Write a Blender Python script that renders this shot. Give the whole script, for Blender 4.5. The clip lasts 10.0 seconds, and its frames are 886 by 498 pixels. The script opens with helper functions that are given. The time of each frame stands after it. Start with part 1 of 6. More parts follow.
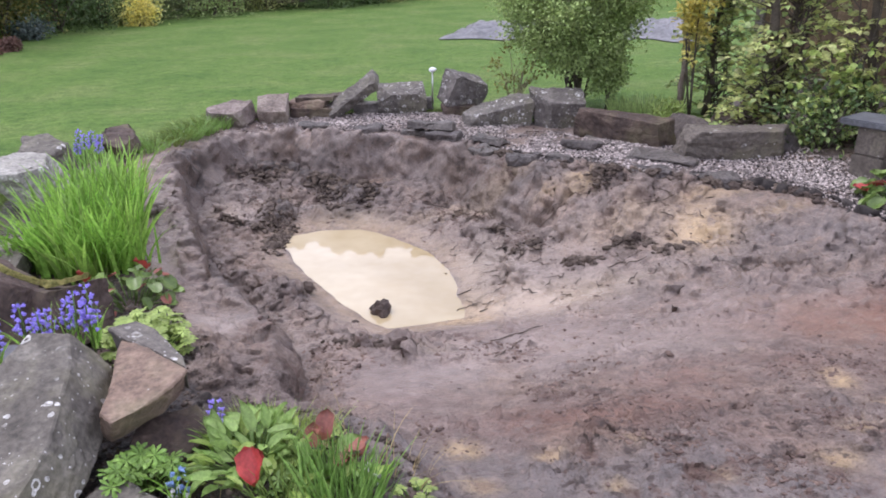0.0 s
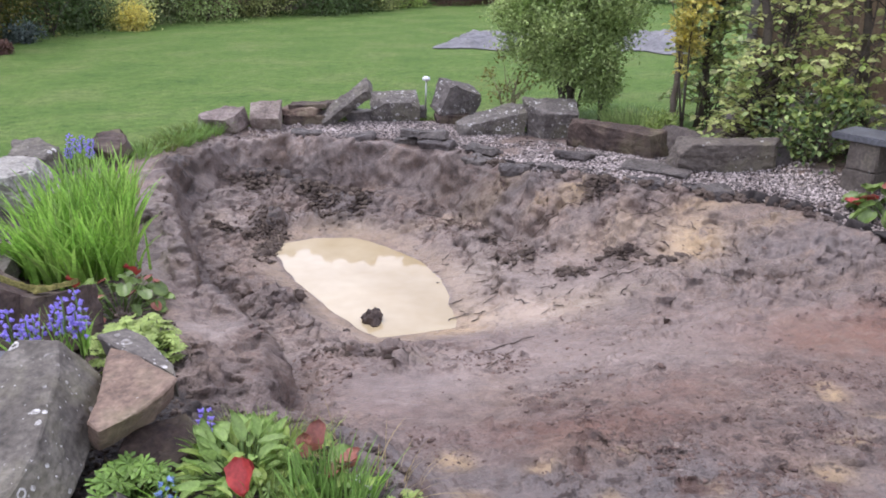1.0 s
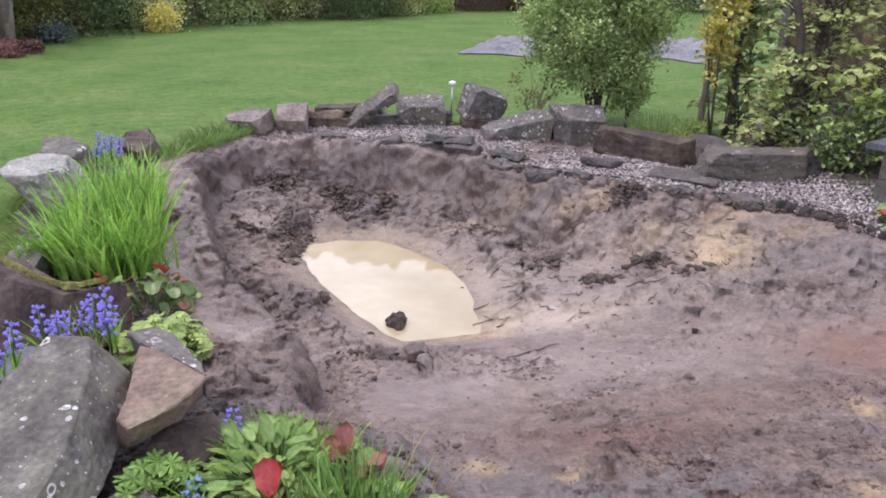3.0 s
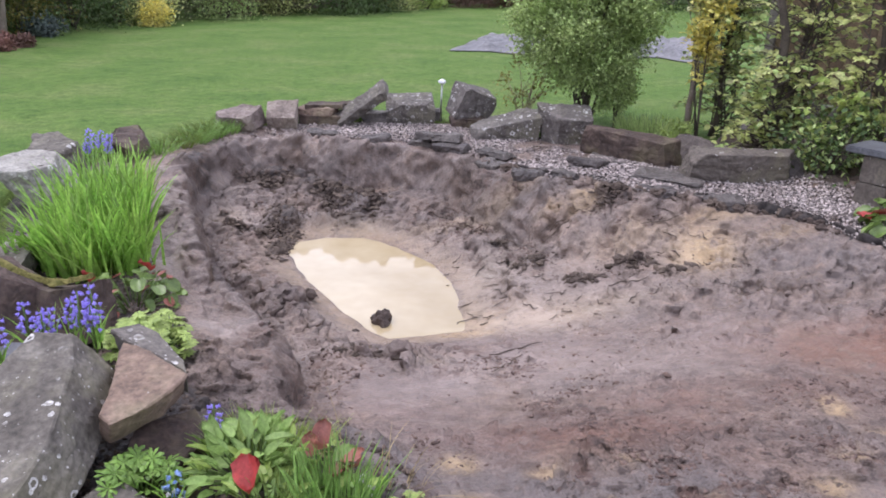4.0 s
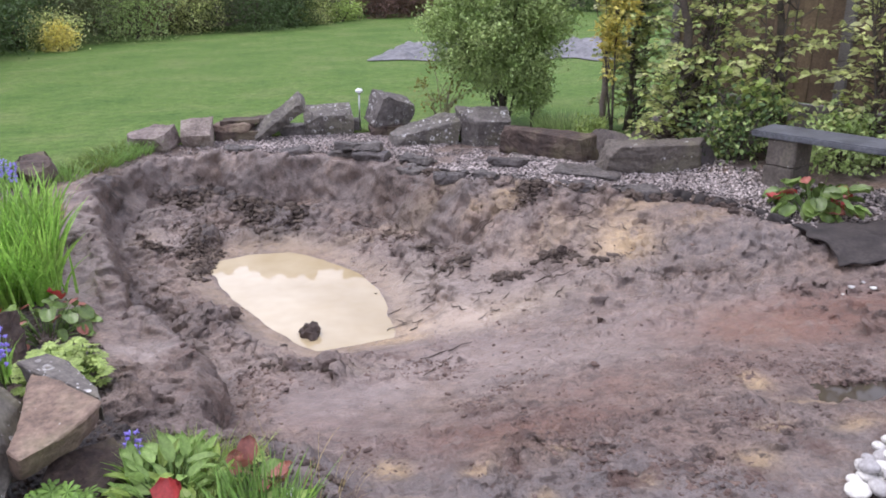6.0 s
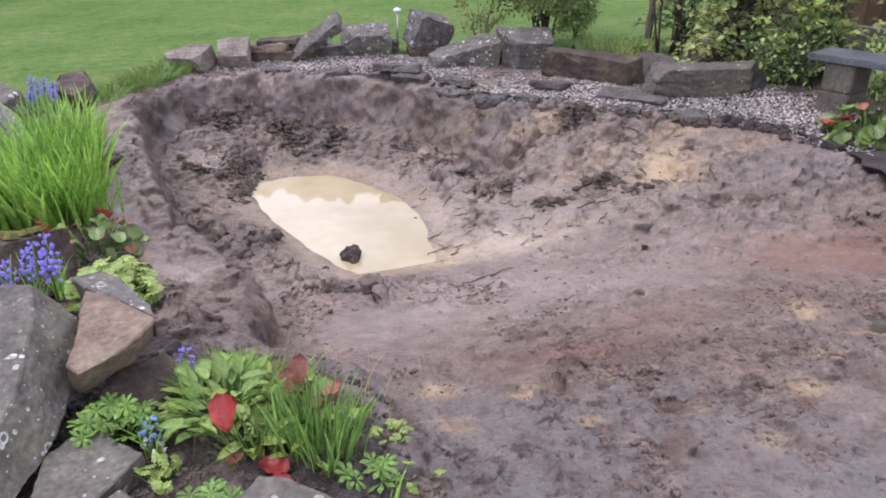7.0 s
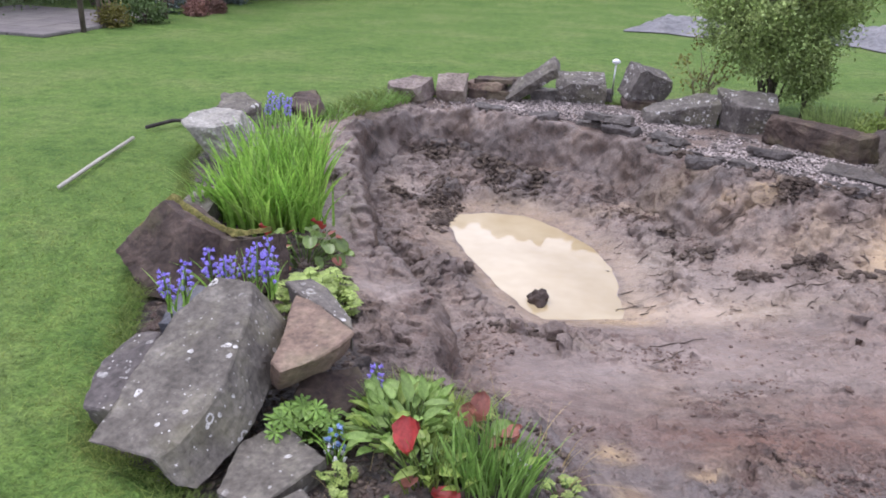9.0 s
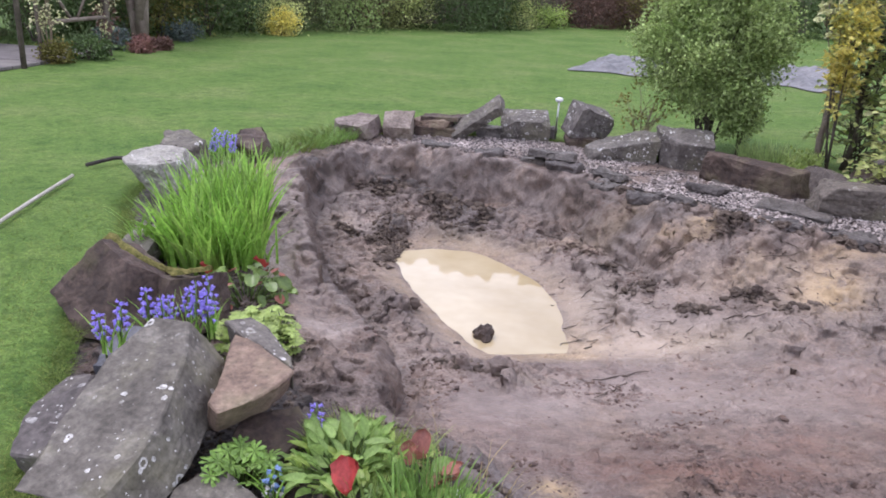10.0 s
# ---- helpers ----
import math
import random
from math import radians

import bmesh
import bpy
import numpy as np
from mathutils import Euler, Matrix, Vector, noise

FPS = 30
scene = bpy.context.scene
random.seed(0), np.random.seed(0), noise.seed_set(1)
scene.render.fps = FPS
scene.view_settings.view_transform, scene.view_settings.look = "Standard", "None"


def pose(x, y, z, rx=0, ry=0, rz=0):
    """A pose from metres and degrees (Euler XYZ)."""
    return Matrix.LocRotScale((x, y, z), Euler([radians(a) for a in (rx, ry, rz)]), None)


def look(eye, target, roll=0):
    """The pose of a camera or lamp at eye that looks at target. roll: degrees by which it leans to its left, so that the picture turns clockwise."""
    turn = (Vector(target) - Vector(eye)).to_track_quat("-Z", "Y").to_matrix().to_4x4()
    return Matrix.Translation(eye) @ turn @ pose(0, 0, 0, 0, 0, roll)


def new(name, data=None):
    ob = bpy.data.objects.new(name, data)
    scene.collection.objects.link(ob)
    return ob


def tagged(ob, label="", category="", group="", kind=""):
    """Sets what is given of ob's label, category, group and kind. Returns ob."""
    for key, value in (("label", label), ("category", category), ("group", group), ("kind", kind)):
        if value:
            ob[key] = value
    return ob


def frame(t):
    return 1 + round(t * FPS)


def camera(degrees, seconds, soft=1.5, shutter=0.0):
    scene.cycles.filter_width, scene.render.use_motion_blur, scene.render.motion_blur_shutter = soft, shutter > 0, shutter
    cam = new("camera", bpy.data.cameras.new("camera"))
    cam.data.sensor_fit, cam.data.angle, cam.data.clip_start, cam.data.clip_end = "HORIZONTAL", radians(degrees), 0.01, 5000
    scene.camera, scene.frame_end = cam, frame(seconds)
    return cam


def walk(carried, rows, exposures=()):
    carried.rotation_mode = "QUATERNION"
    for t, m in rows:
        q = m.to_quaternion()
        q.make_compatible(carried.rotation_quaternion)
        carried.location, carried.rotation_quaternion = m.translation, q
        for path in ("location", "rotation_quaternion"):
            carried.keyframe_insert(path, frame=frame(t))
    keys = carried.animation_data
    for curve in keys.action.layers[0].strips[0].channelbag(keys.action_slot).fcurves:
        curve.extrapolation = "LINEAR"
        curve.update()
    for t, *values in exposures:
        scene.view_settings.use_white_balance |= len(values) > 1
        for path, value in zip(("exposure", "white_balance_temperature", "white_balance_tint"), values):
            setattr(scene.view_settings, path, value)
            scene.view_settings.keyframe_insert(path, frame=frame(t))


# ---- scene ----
cam = camera(58.5, 10.0, soft=1.8)
PATH = [
    (0, (0.018, -0.011, 1.6), (-0.061, 1.853, 0.879), -0.8),
    (0.5, (-0.002, -0.009, 1.599), (-0.084, 1.858, 0.888), -0.8),
    (1, (0.005, 0.003, 1.6), (-0.05, 1.875, 0.899), 0.1),
    (1.5, (0.012, -0.009, 1.613), (0.0, 1.876, 0.944), 1.1),
    (2, (0.008, -0.008, 1.608), (0.022, 1.89, 0.978), 1.7),
    (2.5, (0.0, 0.0, 1.604), (0.0, 1.907, 1.002), 1.1),
    (3, (-0.039, 0.018, 1.588), (-0.142, 1.893, 0.899), 0.7),
    (3.2, (-0.033, 0.005, 1.611), (-0.145, 1.873, 0.906), 0.9),
    (4.3, (0.034, -0.029, 1.628), (-0.033, 1.847, 0.938), 1.3),
    (4.5, (0.038, -0.031, 1.616), (-0.013, 1.85, 0.938), 1.2),
    (5, (0.052, -0.029, 1.612), (0.035, 1.861, 0.958), 0.4),
    (5.2, (0.043, -0.033, 1.623), (0.044, 1.859, 0.974), 0.2),
    (6.3, (0.087, -0.001, 1.576), (0.189, 1.864, 0.859), -1.5),
    (6.5, (0.074, 0.01, 1.57), (0.183, 1.85, 0.794), -1.7),
    (7, (0.01, 0.016, 1.567), (0.008, 1.829, 0.721), -1.1),
    (7.5, (-0.036, 0.017, 1.563), (-0.287, 1.797, 0.687), -1.6),
    (8, (-0.06, 0.016, 1.567), (-0.443, 1.774, 0.692), -1.1),
    (8.5, (-0.069, 0.018, 1.576), (-0.49, 1.784, 0.737), 0.8),
    (9, (-0.069, 0.01, 1.584), (-0.52, 1.806, 0.829), 2.0),
    (9.5, (-0.057, 0.006, 1.592), (-0.492, 1.826, 0.888), 2.9),
    (10, (-0.024, 0.008, 1.596), (-0.368, 1.862, 0.929), 2.7),
]
walk(cam, [(t, look(eye, target, roll)) for t, eye, target, roll in PATH], [(0, 0.08, 6230, 16), (10, 0.08, 6230, 16)])

# ---------------------------------------------------------------- light
world = bpy.data.worlds.new("overcast")
scene.world = world
world.use_nodes = True
wn, wl = world.node_tree.nodes, world.node_tree.links
sky = wn.new("ShaderNodeTexSky")
sky.sky_type, sky.sun_disc = "NISHITA", False
sky.sun_elevation, sky.sun_rotation = radians(66), radians(-67)
sky.air_density, sky.dust_density = 1.0, 4.0
cloud = wn.new("ShaderNodeMixRGB")
cloud.inputs[0].default_value = 0.8
cloud.inputs[2].default_value = (7.7, 8.0, 9.4, 1)
wl.new(sky.outputs[0], cloud.inputs[1])
wl.new(cloud.outputs[0], wn["Background"].inputs[0])
wn["Background"].inputs[1].default_value = 0.225

sun = new("sun", bpy.data.lights.new("sun", "SUN"))
sun.data.energy, sun.data.angle, sun.data.color = 1.4, radians(25), (1, 0.98, 0.95)
sun.matrix_world = look((-3.5, 1.5, 9), (0, 0, 0))


# ---------------------------------------------------------------- small helpers
def vnoise(p, seed=0):
    """Value noise on an N x 3 array, -1 to 1."""
    p = np.asarray(p, float)
    c = np.floor(p).astype(np.int64)
    f = p - c
    f = f * f * (3 - 2 * f)
    out = np.zeros(len(p))
    for dx in (0, 1):
        for dy in (0, 1):
            for dz in (0, 1):
                h = (c[:, 0] + dx) * 374761393 + (c[:, 1] + dy) * 668265263 + (c[:, 2] + dz) * 2147483647 + seed * 1274126177
                h = (h ^ (h >> 13)) * 1274126177
                h = (h ^ (h >> 16)) & 0xFFFFFF
                w = (f[:, 0] if dx else 1 - f[:, 0]) * (f[:, 1] if dy else 1 - f[:, 1]) * (f[:, 2] if dz else 1 - f[:, 2])
                out += w * (h / 0x7FFFFF - 1)
    return out


def fbm(p, scale=1.0, octaves=4, seed=0):
    p = np.asarray(p, float) * scale
    return sum(vnoise(p * 2**k + 17.3 * k, seed + k) * 0.5**k for k in range(octaves))


def worley(p, seed=0):
    """Distance to the nearest of scattered points in the plane, one point a unit cell."""
    p = np.asarray(p, float)[:, :2]
    c = np.floor(p).astype(np.int64)
    best = np.full(len(p), 9.0)
    for dx in (-1, 0, 1):
        for dy in (-1, 0, 1):
            gx, gy = c[:, 0] + dx, c[:, 1] + dy
            h = gx * 374761393 + gy * 668265263 + seed * 1274126177
            h = (h ^ (h >> 13)) * 1274126177
            h = (h ^ (h >> 16)) & 0xFFFFFF
            best = np.minimum(best, (gx + (h & 0xFFF) / 4096 - p[:, 0]) ** 2 + (gy + (h >> 12) / 4096 - p[:, 1]) ** 2)
    return np.sqrt(best)


def knobs(p, size, seed=0):
    """Rounded lumps of a size with creases between them, 0 to 1."""
    return 1 - np.clip(worley(np.asarray(p) / size, seed) / 0.85, 0, 1) ** 2


def xy3(x, y):
    return np.stack([x, y, 0 * x], -1)


def smooth(a, b, x):
    u = np.clip((x - a) / (b - a), 0, 1)
    return u * u * (3 - 2 * u)


def inside(x, y, poly):
    """Signed distance to a closed outline, positive inside."""
    best, sign = np.full(x.shape, 1e9), np.zeros(x.shape, bool)
    for (ax, ay), (bx, by) in zip(poly, poly[1:] + poly[:1]):
        ex, ey = bx - ax, by - ay
        u = np.clip(((x - ax) * ex + (y - ay) * ey) / (ex * ex + ey * ey), 0, 1)
        best = np.minimum(best, np.hypot(x - ax - u * ex, y - ay - u * ey))
        if ay != by:
            sign ^= ((ay > y) != (by > y)) & (x < ex * (y - ay) / ey + ax)
    return np.where(sign, best, -best)


def build(name, verts, faces, material, parent=None, shade=False, label=""):
    """One mesh object from vertices and faces of one size (an array) or of any size (a list)."""
    me = bpy.data.meshes.new(name)
    if isinstance(faces, np.ndarray):
        n, k = faces.shape
        me.vertices.add(len(verts))
        me.vertices.foreach_set("co", np.asarray(verts, np.float32).ravel())
        me.loops.add(n * k)
        me.loops.foreach_set("vertex_index", faces.astype(np.int32).ravel())
        me.polygons.add(n)
        me.polygons.foreach_set("loop_start", np.arange(0, n * k, k, dtype=np.int32))
    else:
        me.from_pydata([tuple(v) for v in verts], [], faces)
    me.materials.append(material)
    me.update(calc_edges=True)
    me.validate()
    if shade:
        me.polygons.foreach_set("use_smooth", np.ones(len(me.polygons), bool))
    ob = new(name, me)
    if parent is not None:
        ob.parent = parent
    if label:
        tagged(ob, label)
    return ob


def part(name, bm, material, parent, label="", shade=False):
    me = bpy.data.meshes.new(name)
    bm.to_mesh(me)
    bm.free()
    me.materials.append(material)
    if shade:
        me.polygons.foreach_set("use_smooth", np.ones(len(me.polygons), bool))
    ob = new(name, me)
    if parent is not None:
        ob.parent = parent
    if label:
        tagged(ob, label)
    return ob


def thing(name, at, label, category, group="", kind=""):
    ob = new(name)
    ob.location = at
    ob.empty_display_size = 0.1
    return tagged(ob, label, category, group, kind)


def unit(v):
    return v / (np.linalg.norm(v, axis=-1, keepdims=True) + 1e-9)


def leaves(pos, way, up, length, width, fold=0.25, droop=0.2):
    """Pointed leaves, four triangles each: verts, faces."""
    pos, way = np.asarray(pos, float), unit(np.asarray(way, float))
    side = unit(np.cross(way, up))
    top = np.cross(side, way)
    n = len(pos)
    L, W = (np.broadcast_to(np.asarray(v, float), (n,))[:, None] for v in (length, width))
    mid = pos + way * L * 0.5
    tip = pos + way * L - top * L * droop
    lift = top * W * fold
    ring = [pos]
    for s in (1, -1):
        near, far = pos + way * L * 0.28 + s * side * W * 0.42 + lift * 0.8, pos + way * L * 0.66 + s * side * W * 0.46 + lift - top * L * droop * 0.4
        ring += [near, far, tip] if s == 1 else [far, near]
    v = np.stack(ring + [mid], 1).reshape(-1, 3)
    i = np.arange(n)[:, None] * 7
    f = np.concatenate([i + [k, (k + 1) % 6, 6] for k in range(6)], 1).reshape(-1, 3)
    return v, f


def blades(pos, lean, length, width, bend=0.5, seg=3, rise=1.0):
    """Grass blades: tapered strips that bend over towards lean (N x 2)."""
    pos, lean = np.asarray(pos, float), np.asarray(lean, float)
    n = len(pos)
    L, W = (np.broadcast_to(np.asarray(v, float), (n,)) for v in (length, width))
    turn = np.random.rand(n) * 6.28
    side = np.stack([np.cos(turn), np.sin(turn), 0 * turn], -1)
    out = []
    for k in range(seg + 1):
        u = k / seg
        c = pos.copy()
        c[:, :2] += lean * (L * (0.35 * u + bend * u * u))[:, None]
        c[:, 2] += rise * L * (u - 0.22 * bend * u * u * np.minimum(1, np.hypot(*lean.T) * 1.5))
        w = W * (1 - u) ** 0.6 * 0.5 if k < seg else 0 * W
        out += [c - side * w[:, None], c + side * w[:, None]]
    v = np.stack(out, 1).reshape(-1, 3)
    i = np.arange(n)[:, None] * (2 * seg + 2)
    f = np.concatenate([i + [2 * k, 2 * k + 1, 2 * k + 3, 2 * k + 2] for k in range(seg)], 1).reshape(-1, 4)
    return v, f


def tube(path, radii, sides=7, close=True):
    """A round limb along a path: verts, quads."""
    path = np.asarray(path, float)
    tang = unit(np.gradient(path, axis=0))
    ref = np.array([0.3, 0.2, 1.0]) if abs(tang[0, 2]) < 0.9 else np.array([1.0, 0.1, 0])
    v = []
    for p, t, r in zip(path, tang, np.broadcast_to(radii, (len(path),))):
        a = unit(np.cross(t, ref))
        b = np.cross(t, a)
        v += [p + r * (math.cos(q) * a + math.sin(q) * b) for q in np.arange(sides) * 2 * math.pi / sides]
    f = [[k * sides + j, k * sides + (j + 1) % sides, (k + 1) * sides + (j + 1) % sides, (k + 1) * sides + j]
         for k in range(len(path) - 1) for j in range(sides)]
    if close:
        f += [list(range(sides))[::-1], [(len(path) - 1) * sides + j for j in range(sides)]]
    return v, f


def tubes(many):
    v, f = [], []
    for path, radii, sides in many:
        a, b = tube(path, radii, sides)
        f += [[i + len(v) for i in q] for q in b]
        v += list(a)
    return v, f


# ---------------------------------------------------------------- materials
def ramp(nt, src, stops):
    r = nt.nodes.new("ShaderNodeValToRGB")
    while len(r.color_ramp.elements) < len(stops):
        r.color_ramp.elements.new(0.5)
    for e, (p, c) in zip(r.color_ramp.elements, stops):
        e.position, e.color = p, (*c, 1) if len(c) == 3 else c
    nt.links.new(src, r.inputs[0])
    return r.outputs[0]


def grain(nt, vec, scale, detail=4.0, rough=0.6):
    n = nt.nodes.new("ShaderNodeTexNoise")
    n.inputs["Scale"].default_value, n.inputs["Detail"].default_value, n.inputs["Roughness"].default_value = scale, detail, rough
    nt.links.new(vec, n.inputs["Vector"])
    return n.outputs["Fac"]


def mixed(nt, fac, a, b, how="MIX"):
    m = nt.nodes.new("ShaderNodeMixRGB")
    m.blend_type = how
    for k, v in enumerate((fac, a, b)):
        if hasattr(v, "is_linked") or isinstance(v, bpy.types.NodeSocket):
            nt.links.new(v, m.inputs[k])
        else:
            m.inputs[k].default_value = v if k == 0 else (*v, 1)
    return m.outputs[0]


def math_node(nt, op, a, b=0.0):
    m = nt.nodes.new("ShaderNodeMath")
    m.operation = op
    m.use_clamp = op in ("MULTIPLY", "ADD")
    for k, v in enumerate((a, b)):
        if isinstance(v, bpy.types.NodeSocket):
            nt.links.new(v, m.inputs[k])
        else:
            m.inputs[k].default_value = v
    return m.outputs[0]


def surface(name, cols, scale=6, fine=60, rough=0.85, bump=0.3, deep=0.01, island=0.0, each=0.0, gloss=0.4, thin=0.0, metal=0.0, contrast=(0.3, 0.7), detail=4.0, crisp=0.6):
    """A surface with two scales of colour and relief. island, each: brightness spread per loose piece or per object."""
    m = bpy.data.materials.new(name)
    m.use_nodes = True
    nt = m.node_tree
    b = nt.nodes["Principled BSDF"]
    vec = nt.nodes.new("ShaderNodeTexCoord").outputs["Object"]
    big, small = grain(nt, vec, scale, detail, crisp), grain(nt, vec, fine, 3)
    step = (contrast[1] - contrast[0]) / max(1, len(cols) - 1)
    col = ramp(nt, big, [(contrast[0] + k * step, c) for k, c in enumerate(cols)])
    dark = ramp(nt, small, [(0.3, (0.62, 0.62, 0.62)), (0.7, (1.25, 1.25, 1.25))])
    col = mixed(nt, 1.0, col, dark, "MULTIPLY")
    for spread, socket in ((island, "Random Per Island"), (each, "Random")):
        if spread:
            g = nt.nodes.new("ShaderNodeNewGeometry" if socket[-1] == "d" else "ShaderNodeObjectInfo")
            lo, hi = 1 - spread, 1 + spread
            var = ramp(nt, g.outputs[socket], [(0, (lo, lo * 0.97, lo)), (1, (hi, hi, hi * 0.95))])
            col = mixed(nt, 1.0, col, var, "MULTIPLY")
    nt.links.new(col, b.inputs["Base Color"])
    b.inputs["Metallic"].default_value = metal
    b.inputs["Specular IOR Level"].default_value = gloss
    r = ramp(nt, small, [(0.2, (rough * 0.85,) * 3), (0.8, (min(1, rough * 1.12),) * 3)])
    nt.links.new(r, b.inputs["Roughness"])
    if bump:
        bp = nt.nodes.new("ShaderNodeBump")
        bp.inputs["Strength"].default_value, bp.inputs["Distance"].default_value = bump, deep
        h = math_node(nt, "ADD", math_node(nt, "MULTIPLY", small, 0.5), math_node(nt, "MULTIPLY", big, 0.5))
        nt.links.new(h, bp.inputs["Height"])
        nt.links.new(bp.outputs[0], b.inputs["Normal"])
    if thin:
        tr, mx = nt.nodes.new("ShaderNodeBsdfTranslucent"), nt.nodes.new("ShaderNodeMixShader")
        nt.links.new(col, tr.inputs[0])
        mx.inputs[0].default_value = thin
        nt.links.new(b.outputs[0], mx.inputs[1])
        nt.links.new(tr.outputs[0], mx.inputs[2])
        nt.links.new(mx.outputs[0], nt.nodes["Material Output"].inputs[0])
    return m


def rock(name, cols, lichen=0.3, spot=16, rough=0.85):
    """Sandstone with pale lichen spots and rings."""
    m = surface(name, cols, scale=6, fine=45, rough=rough, bump=0.55, deep=0.02, each=0.12, detail=8, crisp=0.7)
    nt = m.node_tree
    b = nt.nodes["Principled BSDF"]
    col = b.inputs["Base Color"].links[0].from_socket
    vec = nt.nodes.new("ShaderNodeTexCoord").outputs["Object"]
    moss = ramp(nt, grain(nt, vec, 3.2), [(0.5, (0, 0, 0)), (0.68, (0.45,) * 3)])
    col = mixed(nt, moss, col, (0.13, 0.12, 0.055))
    for sc, cut, ring in ((spot * 1.3, 0.22, False), (spot * 0.9, 0.27, True), (spot * 3.4, 0.2, False)):
        v = nt.nodes.new("ShaderNodeTexVoronoi")
        v.inputs["Scale"].default_value = sc
        wob = nt.nodes.new("ShaderNodeVectorMath")
        wob.operation = "ADD"
        n = nt.nodes.new("ShaderNodeTexNoise")
        n.inputs["Scale"].default_value = sc * 1.5
        sub = nt.nodes.new("ShaderNodeVectorMath")
        sub.operation = "SCALE"
        sub.inputs["Scale"].default_value = 0.35 / sc
        nt.links.new(vec, n.inputs["Vector"])
        nt.links.new(n.outputs["Color"], sub.inputs[0])
        nt.links.new(vec, wob.inputs[0])
        nt.links.new(sub.outputs[0], wob.inputs[1])
        nt.links.new(wob.outputs[0], v.inputs["Vector"])
        sep = nt.nodes.new("ShaderNodeSeparateColor")
        nt.links.new(v.outputs["Color"], sep.inputs[0])
        pick = math_node(nt, "LESS_THAN", sep.outputs[0], lichen)
        patch = ramp(nt, grain(nt, vec, 4.0), [(0.42, (0, 0, 0)), (0.55, (1, 1, 1))])
        d = math_node(nt, "LESS_THAN", v.outputs["Distance"], cut)
        if ring:
            d = math_node(nt, "MULTIPLY", d, math_node(nt, "GREATER_THAN", v.outputs["Distance"], cut * 0.55))
        d = math_node(nt, "MULTIPLY", math_node(nt, "MULTIPLY", d, pick), patch)
        col = mixed(nt, math_node(nt, "MULTIPLY", d, ramp(nt, grain(nt, vec, 60), [(0.35, (0.25,) * 3), (0.6, (0.9,) * 3)])), col, (0.6, 0.58, 0.55))
    nt.links.new(col, b.inputs["Base Color"])
    return m


